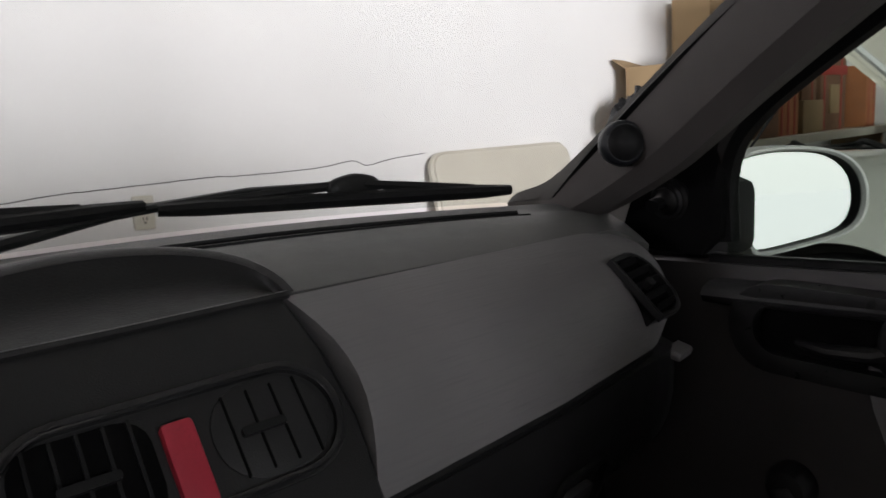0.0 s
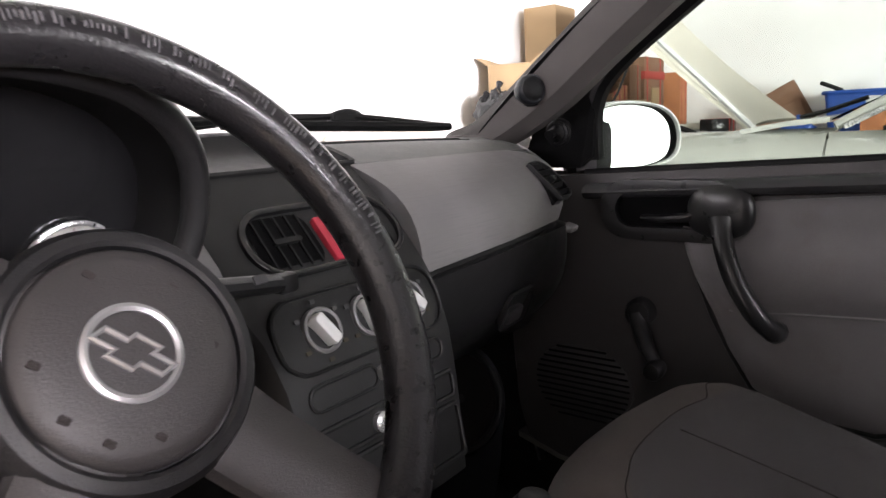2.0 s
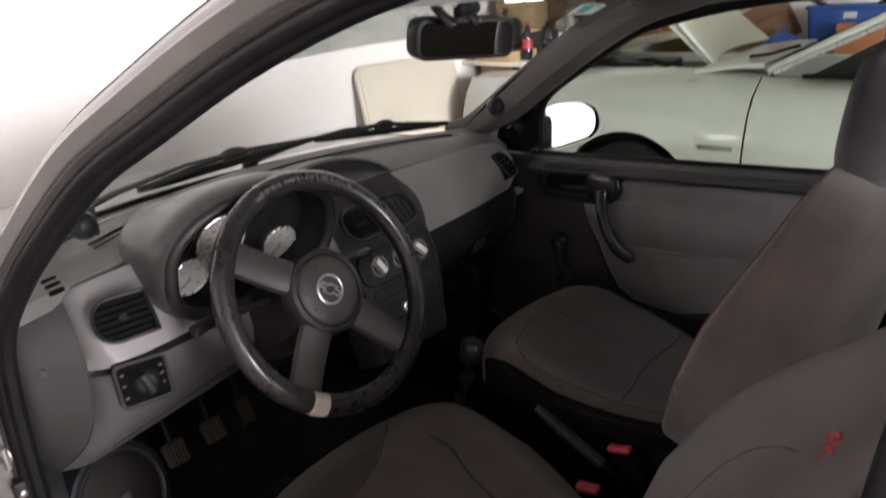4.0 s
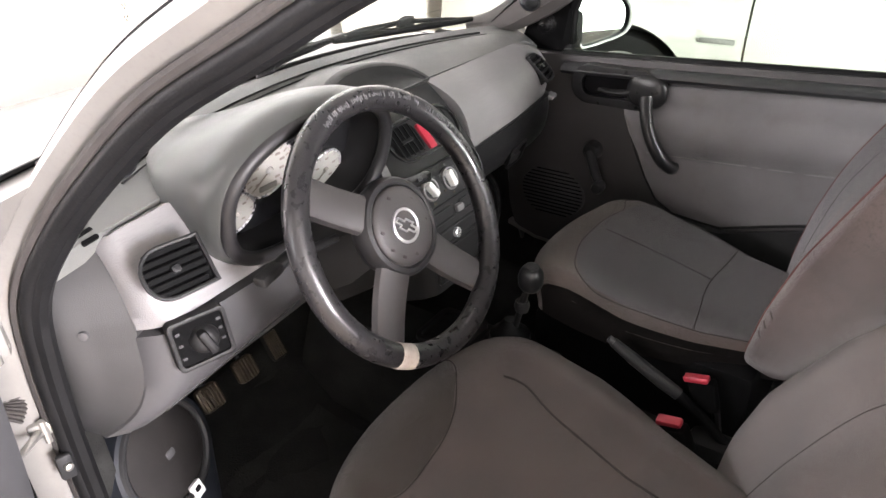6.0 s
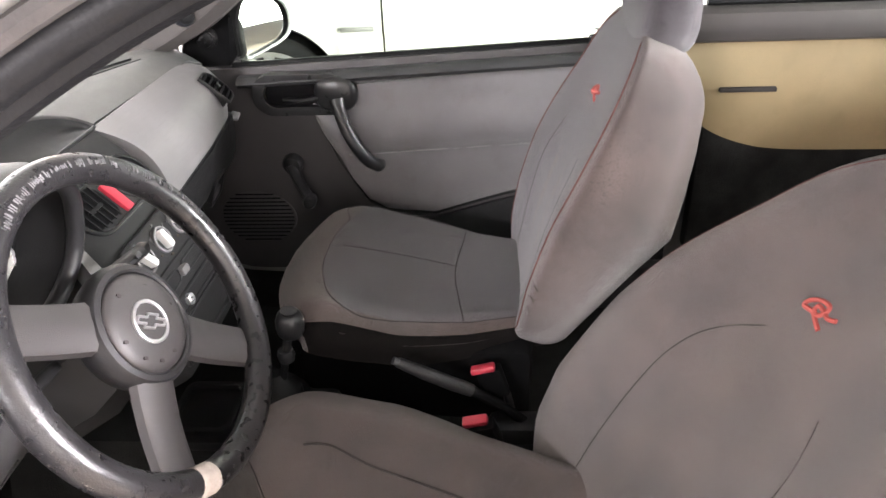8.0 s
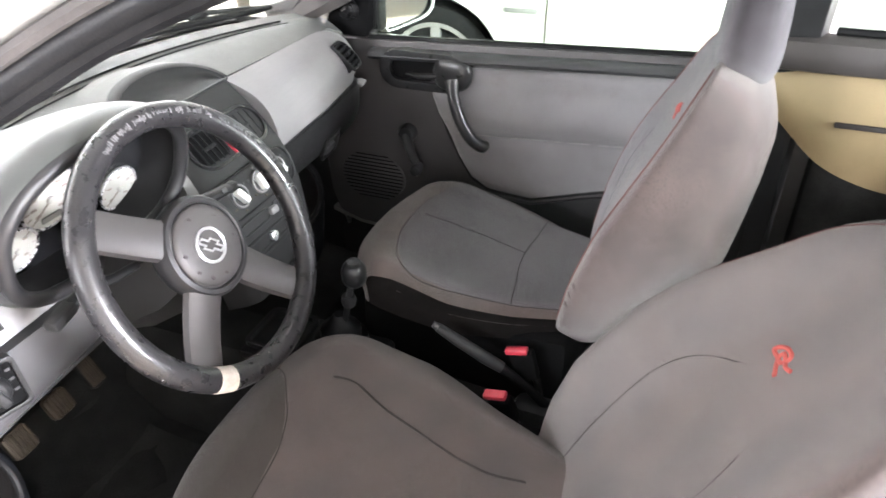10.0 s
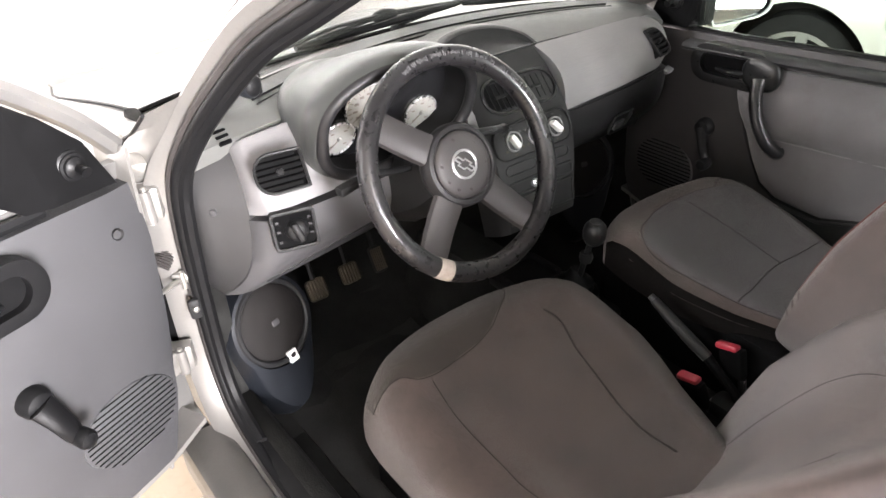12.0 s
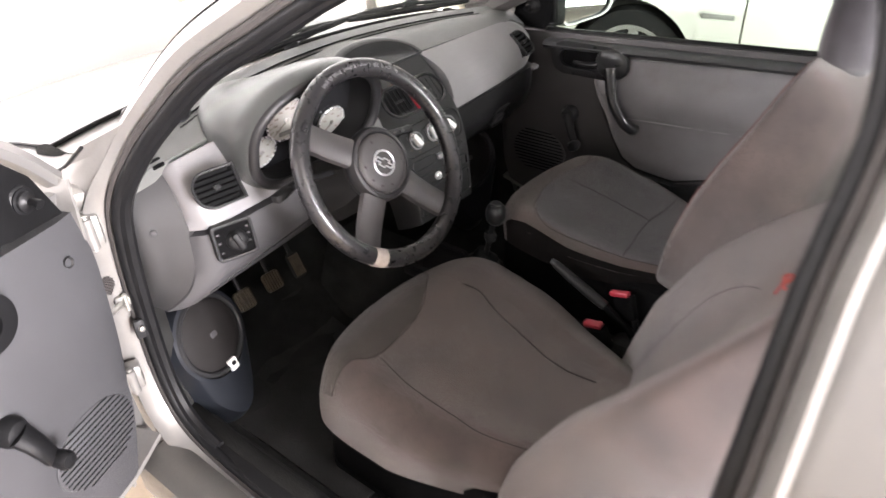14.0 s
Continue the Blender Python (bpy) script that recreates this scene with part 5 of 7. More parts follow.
part("backrest", pillow(lambda u, v, w: V(XC + 0.60 * u, -1.72 - 0.13 * v + 0.08 * w, 0.80 + 0.26 * v), 5, (16, 10, 5)), M_GUSSET, rear)

# ---- doors ----
def door(name, label, P, inner, upper, is_open):
    """A front door. P(a, d, z): a runs rearwards from the front edge, d inwards from the panel's face."""
    at = P(0.5, -0.05, 0.42)
    d = thing(name, at, label, "car door", "front doors")
    top = lambda a: (0.955 if is_open else 0.932) + 0.045 * a
    if is_open:
        edge = lambda z: curve_at([(0.38, 0.150), (0.50, 0.115), (0.61, 0.091), (0.71, 0.076), (0.82, 0.064), (0.90, 0.054), (1.02, 0.048)], z)
    else:
        edge = lambda z: 0.05 + 0.05 * max(0, (0.62 - z) / 0.25) ** 2 if z < 0.62 else 0.05 - 0.01 * (z - 0.62)

    def face(a, t):
        z = lerp(0.405 + 0.05 * max(0, 1 - a / 0.2) ** 2, top(a), t)
        dd = 0.010 * math.sin(math.pi * t) - 0.012 * max(0, (t - 0.9) / 0.1)
        aa = max(a, edge(z)) if a < 0.2 else a
        if a < 0.12:
            dd -= 0.03 * (1 - (a / 0.12)) ** 2
        return P(aa, dd, z)

    As = [0.0, 0.03, 0.06, 0.10, 0.15] + [0.2 + 0.9 * k / 14 for k in range(15)]
    part("door_panel", slab(sheet([[face(a, j / 16) for a in As] for j in range(17)]), P(0, -0.03, 0) - P(0, 0, 0)), inner, d, "grey moulded plastic door panel")
    shell = [[P(a, dd, z) for a in (0.03, 0.3, 0.7, 1.12)] for z, dd in ((0.36, -0.055), (0.42, -0.085), (0.65, -0.105), (0.90, -0.085), (0.99 if is_open else 0.946, -0.06))]
    part("door_skin", slab(sheet(shell), P(0, 0.02, 0) - P(0, 0, 0)), M_SILVER, d, "silver painted outer skin")
    fe = [[P(aa, dd, z) for dd, aa in ((-0.006, edge(z) + 0.004), (-0.03, edge(z) + 0.002), (-0.075, edge(z) - 0.004), (-0.09, edge(z)))] for z in (0.38, 0.46, 0.55, 0.65, 0.78, 0.90, 0.97, 1.02)]
    part("door_edge", slab(sheet(fe), P(0.006, 0, 0) - P(0, 0, 0)), M_JAMB if is_open else M_SILVER, d)
    part("door_bottom", slab(sheet([[P(a, dd, 0.40 + 0.06 * max(0, 1 - a / 0.25) ** 2) for a in (0.06, 0.15, 0.3, 0.7, 1.12)] for dd in (0.0, -0.085)]), (0, 0, -0.012)), M_JAMB, d)
    # upper rail and window
    if not is_open:
        part("window_rail", tube([P(a, -0.004 + 0.006, top(a) - 0.028) for a in (0.22, 0.4, 0.6, 0.8, 1.1)], 0.030, 10, flat=0.45), upper, d, "dark padded window rail")
    part("window_wiper", tube([P(a, -0.030, top(a) + (0.008 if is_open else 0.001)) for a in (0.2, 0.5, 0.8, 1.1)], 0.009, 6), M_SEAL, d)
    if is_open:
        outline = [P(0.05, -0.045, 1.015), P(0.10, -0.045, 1.075), P(0.16, -0.048, 1.13), P(0.22, -0.05, 1.175), P(0.40, -0.075, 1.30), P(0.55, -0.09, 1.37), P(0.85, -0.10, 1.39), P(1.08, -0.10, 1.36), P(1.12, -0.05, 1.0)]
        part("window_frame", tube(spline(outline, 6), 0.024, 8, flat=0.75), M_SILVER, d, "silver painted window frame")
        inner_l = [P(0.20, -0.03, 1.0), P(0.205, -0.035, 1.10), P(0.25, -0.045, 1.16), P(0.40, -0.07, 1.27), P(0.55, -0.085, 1.34), P(0.85, -0.09, 1.36), P(1.05, -0.09, 1.33)]
        part("window_channel", tube(spline(inner_l, 6), 0.012, 6), M_SEAL, d)
        gp = [[P(a, -0.045 - 0.05 * k, lerp(1.0, z1, k)) for a, z1 in ((0.21, 1.10), (0.30, 1.2), (0.45, 1.29), (0.6, 1.35), (0.85, 1.37), (1.1, 1.34))] for k in (0, 0.5, 1)]
        w = part("window_glass", slab(sheet(gp), P(0, 0.003, 0) - P(0, 0, 0)), M_GLASS_G, d)
        w.visible_shadow = False
        sail = [P(0.085, -0.020, 0.972), P(0.120, -0.020, 1.055), P(0.170, -0.022, 1.108), P(0.215, -0.022, 1.145), P(0.290, -0.026, 1.165), P(0.300, -0.016, 1.045), P(0.240, -0.010, 0.992), P(0.20, -0.008, 0.985)]
    else:
        sail = [P(0.09, -0.006, 0.955), P(0.115, -0.012, 1.03), P(0.19, -0.022, 1.10), P(0.212, -0.026, 1.118), P(0.226, -0.028, 1.118), P(0.226, -0.012, 0.975), P(0.21, 0.0, 0.955)]
    bm_ = bmesh.new()
    f = bm_.faces.new([bm_.verts.new(p) for p in sail])
    sp = part("mirror_sail", slab(bm_, P(0, 0.012, 0) - P(0, 0, 0)), M_VOID, d, "black mirror-adjuster triangle", smooth=False)
    jp = P(0.150, -0.004, 1.028) if is_open else P(0.165, 0.006, 1.015)
    out = (P(0, 1, 0) - P(0, 0, 0)).normalized()
    jpl = Plane(jp, out.cross(V(0, 0, 1)), (0, 0, 1))
    if jpl.n.dot(out) < 0:
        jpl = Plane(jp, -out.cross(V(0, 0, 1)), (0, 0, 1))
    part("bellows", lathe(jpl, [(0.026, -0.006), (0.025, 0.0), (0.021, 0.002), (0.021, 0.005), (0.017, 0.006), (0.016, 0.010), (0.012, 0.011), (0.007, 0.016)], 20), M_BLACK_DIM, sp)
    part("joystick", tube([jp + out * 0.010, jp + out * 0.026, jp + out * 0.034 + V(0, 0, -0.003)], [0.006, 0.007, 0.009], 10), M_BLACK_DIM, sp)
    # release handle bezel, pull handle, window crank, loudspeaker slots, pocket
    bz_at = P(0.368, 0.012, 0.908) if is_open else P(0.365, 0.012, 0.888)
    # The open door's fittings get the darker copy, against the strong light on them.
    black = M_BLACK_DIM if is_open else M_BLACK
    bz = Plane(bz_at, P(1, 0, 0) - P(0, 0, 0), (0, 0, 1))
    if bz.n.dot(out) < 0:
        bz = Plane(bz_at, P(-1, 0, 0) - P(0, 0, 0), (0, 0, 1))
    fl = 1 if bz.u.dot(P(1, 0, 0) - P(0, 0, 0)) > 0 else -1
    b = part("handle_bezel", rim(bz, rrect(0.226, 0.096, 0.047, 8), rrect(0.172, 0.056, 0.027, 8), -0.012, 0.018, hin=-0.018), M_BLACK_DIM if is_open else M_HANDLE, d, "black oval release-handle bezel")
    # The dish's shade is in its near-black colour.
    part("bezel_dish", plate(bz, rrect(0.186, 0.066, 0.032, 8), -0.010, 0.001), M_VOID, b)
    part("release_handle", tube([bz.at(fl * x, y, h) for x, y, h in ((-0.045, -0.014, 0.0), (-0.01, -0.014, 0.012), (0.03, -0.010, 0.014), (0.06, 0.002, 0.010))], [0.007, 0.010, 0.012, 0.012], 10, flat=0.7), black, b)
    for k in range(5):
        part("bezel_rib", rbox(bz.at(-fl * 0.064, -0.018 + 0.008 * k, -0.012), (0.003 if not is_open else 0.03, 0.03 if not is_open else 0.003, 0.003), 0.001), M_GLOSS, b)
    if not is_open:
        boss = pillow(lambda u, v, w_: P(0.446 + 0.050 * u, 0.022 + 0.020 * w_, 0.889 + 0.043 * v), 2.4, (12, 12, 6))
        part("handle_boss", boss, M_HANDLE, b)
        pp = [P(0.450, 0.040, 0.880), P(0.462, 0.058, 0.840), P(0.482, 0.066, 0.790), P(0.510, 0.060, 0.742), P(0.530, 0.035, 0.715), P(0.534, 0.010, 0.710)]
        part("pull_handle", tube(spline(pp, 6), [0.019, 0.018, 0.017] + [0.0152] * 20 + [0.0165] * 5 + [0.018] * 3, 12, flat=0.75), M_HANDLE, d, "satin black pull handle")
        # cloth insert
        low = lambda a: curve_at([(0.385, 0.86), (0.395, 0.82), (0.44, 0.70), (0.495, 0.612), (0.545, 0.583), (0.66, 0.576), (0.82, 0.625), (1.12, 0.70)], a)
        hi = lambda a: curve_at([(0.385, 0.865), (0.43, 0.895), (0.48, 0.903), (0.78, 0.925), (1.12, 0.945)], a)
        AA = [0.387, 0.395, 0.41, 0.43, 0.46, 0.495, 0.54, 0.60] + [0.66 + 0.46 * k / 8 for k in range(9)]

        def ins(a, t):
            z = lerp(low(a), hi(a), t)
            bul = 0.016 * math.sin(math.pi * t) ** 0.5 - 0.007 * math.exp(-((z - (0.735 + 0.06 * (a - 0.45))) / 0.012) ** 2) + 0.010 * math.exp(-((z - 0.80) / 0.04) ** 2) - 0.008 * math.exp(-((z - 0.865) / 0.025) ** 2)
            return P(a, 0.008 + bul, z)
        part("cloth_insert", slab(sheet([[ins(a, j / 26) for a in AA] for j in range(27)]), P(0, -0.012, 0) - P(0, 0, 0)), M_INSERT, d, "mauve-grey cloth door insert")
        part("insert_seam", tube([ins(a, (0.735 + 0.06 * (a - 0.45) - low(a)) / (hi(a) - low(a))) + (P(0, 0.001, 0) - P(0, 0, 0)) for a in AA[4:]], 0.0018, 5), M_FASCIA, d)
        part("insert_edge", tube([P(a, 0.008, low(a) - 0.003) for a in AA], 0.004, 6), M_BLACK, d)
        part("door_pocket", slab(sheet([[P(a, 0.02 + 0.03 * k * (1 - k), lerp(0.43, low(a) - 0.012, k)) for a in (0.55, 0.66, 0.8, 0.95, 1.1)] for k in (0, 0.3, 0.6, 0.9, 1)]), P(0, -0.015, 0) - P(0, 0, 0)), M_BLACK, d, "black lower door pocket")
        crank = [P(0.318, 0.030, 0.716), P(0.338, 0.042, 0.668), P(0.357, 0.042, 0.628)]
        knob_at, piv = P(0.357, 0.055, 0.632), P(0.318, 0.012, 0.714)
    else:
        crank = [P(0.338, 0.030, 0.728), P(0.327, 0.045, 0.692), P(0.316, 0.045, 0.657)]
        knob_at, piv = P(0.314, 0.062, 0.653), P(0.338, 0.012, 0.728)
        scr = Plane(P(0.119, 0.005, 0.897), bz.u, bz.v)
        part("panel_plug", lathe(scr, [(0.010, -0.01), (0.010, 0.001), (0.006, -0.004)], 16), M_BLACK, d)
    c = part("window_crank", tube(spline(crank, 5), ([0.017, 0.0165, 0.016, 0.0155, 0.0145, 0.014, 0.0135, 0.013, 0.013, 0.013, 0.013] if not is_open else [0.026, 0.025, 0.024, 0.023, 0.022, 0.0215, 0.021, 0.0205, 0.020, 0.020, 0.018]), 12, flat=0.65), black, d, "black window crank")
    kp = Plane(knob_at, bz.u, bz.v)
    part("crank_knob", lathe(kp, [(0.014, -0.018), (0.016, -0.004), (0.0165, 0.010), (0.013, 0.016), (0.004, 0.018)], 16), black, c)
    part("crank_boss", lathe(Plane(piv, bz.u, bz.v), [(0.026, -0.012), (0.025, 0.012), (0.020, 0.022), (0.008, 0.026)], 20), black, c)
    sl_ = part("speaker_panel", plate(Plane(P(0.205, 0.010, 0.565), bz.u, bz.v), circle(0.098, 36, 0.072), -0.012, 0.002, 0.002), inner, d)
    for k in range(13):
        zz = 0.500 + 0.0108 * k
        half = 0.092 * math.sqrt(max(0.05, 1 - ((zz - 0.565) / 0.076) ** 2))
        part("speaker_slot", tube([P(0.205 - half, 0.0125, zz), P(0.205, 0.0125, zz), P(0.205 + half, 0.0125, zz)], 0.0016 if is_open else 0.0019, 4), M_VOID, sl_)
    return d


pd = door("passenger_door", "closed passenger door with cloth insert and raised tinted window", lambda a, d, z: V(0.652 - d, 0.42 - a, z), M_DOOR, M_DOOR_GREY, False)
pane = [[V(0.676, p.y, 0.938 + 0.045 * (0.42 - p.y)).lerp(p + V(0.004, 0, 0.004), k / 5) for p in spline(PW[:-1], 4) if p.y < 0.20] for k in range(6)]
part("window_glass", slab(sheet(pane), (0.003, 0, 0)), M_GLASS_P, pd, "raised green-tinted window glass").visible_shadow = False
TH = radians(67)
DA, DN, DH = V(-math.sin(TH), -math.cos(TH), 0), V(math.cos(TH), -math.sin(TH), 0), V(-0.70, 0.28, 0)
dd_ = door("driver_door", "wide open driver door in grey plastic and silver paint", lambda a, d, z: DH + DA * a + DN * d + V(0, 0, z), M_DOOR_GREY, M_DOOR_GREY, True)
# hinges, check strap and wiring boot of the open door
for at, hgt in ((V(-0.735, 0.305, 0.9), 0.060), (V(-0.753, 0.31, 0.562), 0.055)):
    h = part("hinge", rbox(at, (0.046, 0.030, hgt), 0.005, (0, 0, -25)), M_JAMB, dd_, "painted steel door hinge")
    part("hinge_leaf", rbox(at + V(-0.028, -0.010, 0.002), (0.018, 0.034, hgt * 0.92), 0.004, (0, 0, 20)), M_STEEL, h)
    part("hinge_knuckle", tube([at + V(-0.006, -0.020, -hgt * 0.5), at + V(-0.006, -0.020, hgt * 0.5)], 0.010, 12), M_JAMB, h)
    part("hinge_pin", tube([at + V(-0.006, -0.020, -hgt * 0.58), at + V(-0.006, -0.020, hgt * 0.58)], 0.005, 10), M_STEEL, h)
    for dz in (-0.016, 0.016):
        part("hinge_bolt", lathe(Plane(at + V(0.012, -0.016, dz), (1, 0, 0), (0, 0, 1)), [(0.006, -0.004), (0.006, 0.003), (0.003, 0.004)], 8), M_STEEL, h)
blob = V(-0.73, 0.33, 0.954)
hb_ = part("hinge_bracket", rbox(blob, (0.050, 0.040, 0.050), 0.014, (20, 0, -20)), M_STEEL, dd_)
for dx, dz in ((0.024, 0.022), (0.030, 0.002), (0.012, -0.020)):
    part("bracket_bolt", lathe(Plane(blob + V(dx, -0.022, dz), (1, 0.3, 0), (0, 0, 1)), [(0.008, -0.008), (0.008, 0.004), (0.004, 0.006)], 8), M_STEEL, hb_)
part("check_strap", tube([V(-0.682, 0.325, 0.713), V(-0.713, 0.315, 0.724), V(-0.766, 0.27, 0.738)], [0.006, 0.008, 0.006], 8, flat=0.5), M_STEEL, dd_, "steel door check strap")
part("check_strap_block", rbox(V(-0.713, 0.315, 0.724) + V(0, 0.004, 0.002), (0.030, 0.018, 0.022), 0.004, (0, 0, -25)), M_STEEL, dd_)
part("check_strap_pin", tube([V(-0.713, 0.315, 0.724) + V(0, -0.008, -0.018), V(-0.713, 0.315, 0.724) + V(0, -0.008, 0.020)], 0.005, 8), M_STEEL, dd_)
b0, b1 = V(-0.731, 0.345, 0.802), V(-0.744, 0.325, 0.759)
boot_path = [b0.lerp(b1, t) + V(0.012 * math.sin(math.pi * t), 0, 0) for t in (k / 26 for k in range(27))]
part("wiring_boot", tube(boot_path, [0.017 + (0.0028 if k % 2 else 0) for k in range(27)], 14), M_WEATHER, dd_, "ribbed black wiring boot")
part("wiring_grommet", lathe(Plane(b0 + V(0.006, -0.008, 0.012), (1, 0, 0), (0, 0.2, 1)), [(0.030, -0.012), (0.028, 0.002), (0.018, 0.010), (0.006, 0.012)], 20), M_SEAL, dd_)
# Solid block coloured near-black as the shade in the gap behind the hinges.
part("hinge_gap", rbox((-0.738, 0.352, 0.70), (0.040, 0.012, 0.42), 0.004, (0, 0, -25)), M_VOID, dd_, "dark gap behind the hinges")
sw_at = V(-0.71, 0.293, 0.664)
js = part("jamb_switch", rbox(sw_at, (0.022, 0.012, 0.044), 0.0055, (0, 0, -15)), M_BLACK, dd_)
part("switch_plunger", lathe(Plane(sw_at + V(0, -0.006, 0.004), (1, 0, 0), (0, 0, 1)), [(0.006, -0.002), (0.006, 0.006), (0.003, 0.008)], 12), M_STEEL, js)

# ---- mirrors ----
mir = thing("door_mirror", (0.74, 0.15, 0.95), "silver door mirror on the passenger side", "mirror")
ml = Plane((0.852, 0.191, 0.997), (0.879, -0.477, 0.0), (0.03, 0.05, 1))
edge = spline([V(-0.090, 0.052, 0), V(-0.060, 0.064, 0), V(-0.015, 0.067, 0), V(0.045, 0.058, 0), V(0.080, 0.036, 0), V(0.093, 0.004, 0), V(0.087, -0.030, 0), V(0.060, -0.050, 0), V(0.0, -0.061, 0), V(-0.045, -0.067, 0), V(-0.062, -0.060, 0), V(-0.076, -0.005, 0), V(-0.090, 0.052, 0)], 5)[:-1]
shape = [(p.x * (1.07 if p.x > 0 else 1.27), p.y * 1.05) for p in edge]
sc = lambda f: [(a * f, b * f) for a, b in shape]
rows = [[ml.at(a, b, h) for a, b in sc(f)] for f, h in ((0.90, 0.001), (0.935, 0.006), (0.975, 0.006), (1.0, 0.0), (1.02, -0.025), (0.93, -0.060), (0.62, -0.092), (0.15, -0.100))]
part("housing", sheet(rows, closed_u=True), M_WHITE, mir, "pale silver mirror housing")
part("inner_lip", sheet([[ml.at(a, b, 0.002) for a, b in sc(0.905)], [ml.at(a + 0.003, b, -0.014) for a, b in sc(0.86)]], closed_u=True), M_BLACK, mir)
part("mirror_glass", plate(Plane(ml.at(-0.003, 0.0, -0.008), ml.u, ml.v), [(a * 0.875, b * 0.89) for a, b in shape], -0.004, 0.0), M_MIRROR, mir, "mirror glass full of bright daylight", smooth=False)
part("mirror_arm", rbox((0.735, 0.245, 0.985), (0.10, 0.05, 0.10), 0.02, (0, 0, -20)), M_BLACK, mir)

rv = thing("rear_view_mirror", (0.0, -0.05, 1.25), "black framed rear-view mirror hung from the windscreen", "mirror")
rp = Plane((0.037, -0.056, 1.304), (0.928, -0.37, -0.04), (-0.08, -0.085, 1))
part("housing", plate(Plane(rp.at(0, 0, 0), rp.u, rp.v), rrect(0.200, 0.070, 0.022, 6), -0.030, 0.006, 0.004), M_BLACK, rv)
part("mirror_glass", plate(rp, rrect(0.184, 0.056, 0.016, 6), 0.004, 0.0075), M_MIRROR, rv, "mirror glass", smooth=False)
part("mirror_stem", tube([rp.at(0.0, 0.0, -0.02), V(0.026, -0.045, 1.338), V(0.022, -0.07, 1.358)], 0.008, 8), M_BLACK, rv)
part("mirror_foot", rbox((0.022, -0.072, 1.352), (0.045, 0.03, 0.02), 0.006, (-30, 0, 0)), M_BLACK, rv)
for x in (-0.028, 0.042):
    part("mirror_clip", rbox(V(x, -0.062, 1.345), (0.028, 0.014, 0.052), 0.006, (-45, 0, 30)), M_GLOSS, rv)

lampob = thing("courtesy_lamp", (0.085, -0.172, 1.36), "lit white courtesy lamp in the headliner", "lamp")
lp = Plane((0.085, -0.172, 1.376), (1, -0.1, 0), (0.1, -0.93, 0.30))
part("lamp_lens", plate(lp, rrect(0.120, 0.070, 0.02), -0.02, 0.006, 0.003), M_LAMP, lampob, "glowing white lens")
part("lamp_frame", rim(lp, rrect(0.130, 0.080, 0.024), rrect(0.119, 0.069, 0.02), -0.02, 0.003), M_HEAD, lampob)
vis = thing("sun_visor", (0.31, -0.2, 1.31), "grey folded-up sun visor above the passenger", "visor", "sun visors")
part("visor_pad", pillow(lambda u, v, w: V(0.335 + 0.175 * u, -0.245 + 0.085 * v, 1.401 - 0.024 * v + 0.008 * w - 0.016 * u * u), 5, (12, 8, 3)), M_TRIM, vis)
part("visor_rod", tube([V(0.16, -0.17, 1.362), V(0.36, -0.165, 1.36), V(0.49, -0.16, 1.348)], 0.006, 8), M_BLACK, vis)
grab = thing("grab_handle", (0.52, -0.40, 1.36), "grey plastic grab handle on the roof rail", "handle")
part("grip", tube(spline([V(0.518, -0.318, 1.392), V(0.497, -0.325, 1.374), V(0.488, -0.350, 1.366), V(0.486, -0.455, 1.376), V(0.494, -0.482, 1.384), V(0.516, -0.490, 1.404)], 5), 0.010, 8), M_TRIM, grab)
for y, z in ((-0.318, 1.396), (-0.490, 1.408)):
    part("mount", rbox((0.516, y, z), (0.034, 0.030, 0.026), 0.008), M_TRIM, grab)
sticker = thing("windscreen_sticker", windscreen_point(0.77, 0.92) + V(0, -0.004, -0.006), "pale windscreen sticker with teal print", "sticker")
sp_ = Plane(windscreen_point(0.755, 0.92) + V(0, -0.003, -0.005), windscreen_point(0.9, 0.9) - windscreen_point(0.76, 0.9), windscreen_point(0.83, 0.95) - windscreen_point(0.83, 0.8))
part("label", plate(sp_, rrect(0.075, 0.045, 0.004, 2), -0.0006, 0.0), M_CLEARBAG, sticker)
part("print", plate(sp_, rrect(0.03, 0.03, 0.003, 2), -0.0012, 0.0006, shift=(-0.01, 0)), M_TEAL, sticker)
part("print", plate(sp_, rrect(0.066, 0.006, 0.001, 2), -0.0012, 0.0006, shift=(0, 0.017)), M_TEAL, sticker)

# ---- controls between the seats and in the footwell ----
gear = thing("gear_lever", (0.05, 0.01, 0.47), "black gear lever with a ball knob and bellows", "gear lever")
part("knob", pillow(lambda u, v, w: V(0.046, -0.036, 0.680) + V(0.024 * u, 0.024 * v, 0.030 * w), 2.4, (10, 10, 10)), M_HANDLE, gear)
part("knob_cap", lathe(Plane((0.045, -0.038, 0.707), (1, 0, 0), (0, 1, 0.1)), [(0.014, -0.002), (0.014, 0.002), (0.010, 0.004)], 18), M_STACK, gear)
part("shaft", tube([V(0.044, -0.033, 0.672), V(0.048, -0.01, 0.58), V(0.05, 0.01, 0.50)], 0.007, 10), M_BLACK, gear)
part("collar", lathe(Plane((0.047, -0.018, 0.61), (1, 0, 0), (0, 1, 0)), [(0.013, -0.012), (0.016, 0.0), (0.013, 0.012)], 14), M_STACK, gear)
part("bellows", lathe(Plane((0.05, 0.01, 0.465), (1, 0, 0), (0, 1, 0)), [(0.075, 0.0), (0.07, 0.02), (0.058, 0.026), (0.056, 0.044), (0.044, 0.05), (0.042, 0.066), (0.03, 0.074), (0.012, 0.10)], 20), M_SEAL, gear)
con = thing("tunnel_tray", (0.03, -0.1, 0.43), "black plastic tray on the transmission tunnel", "tray")
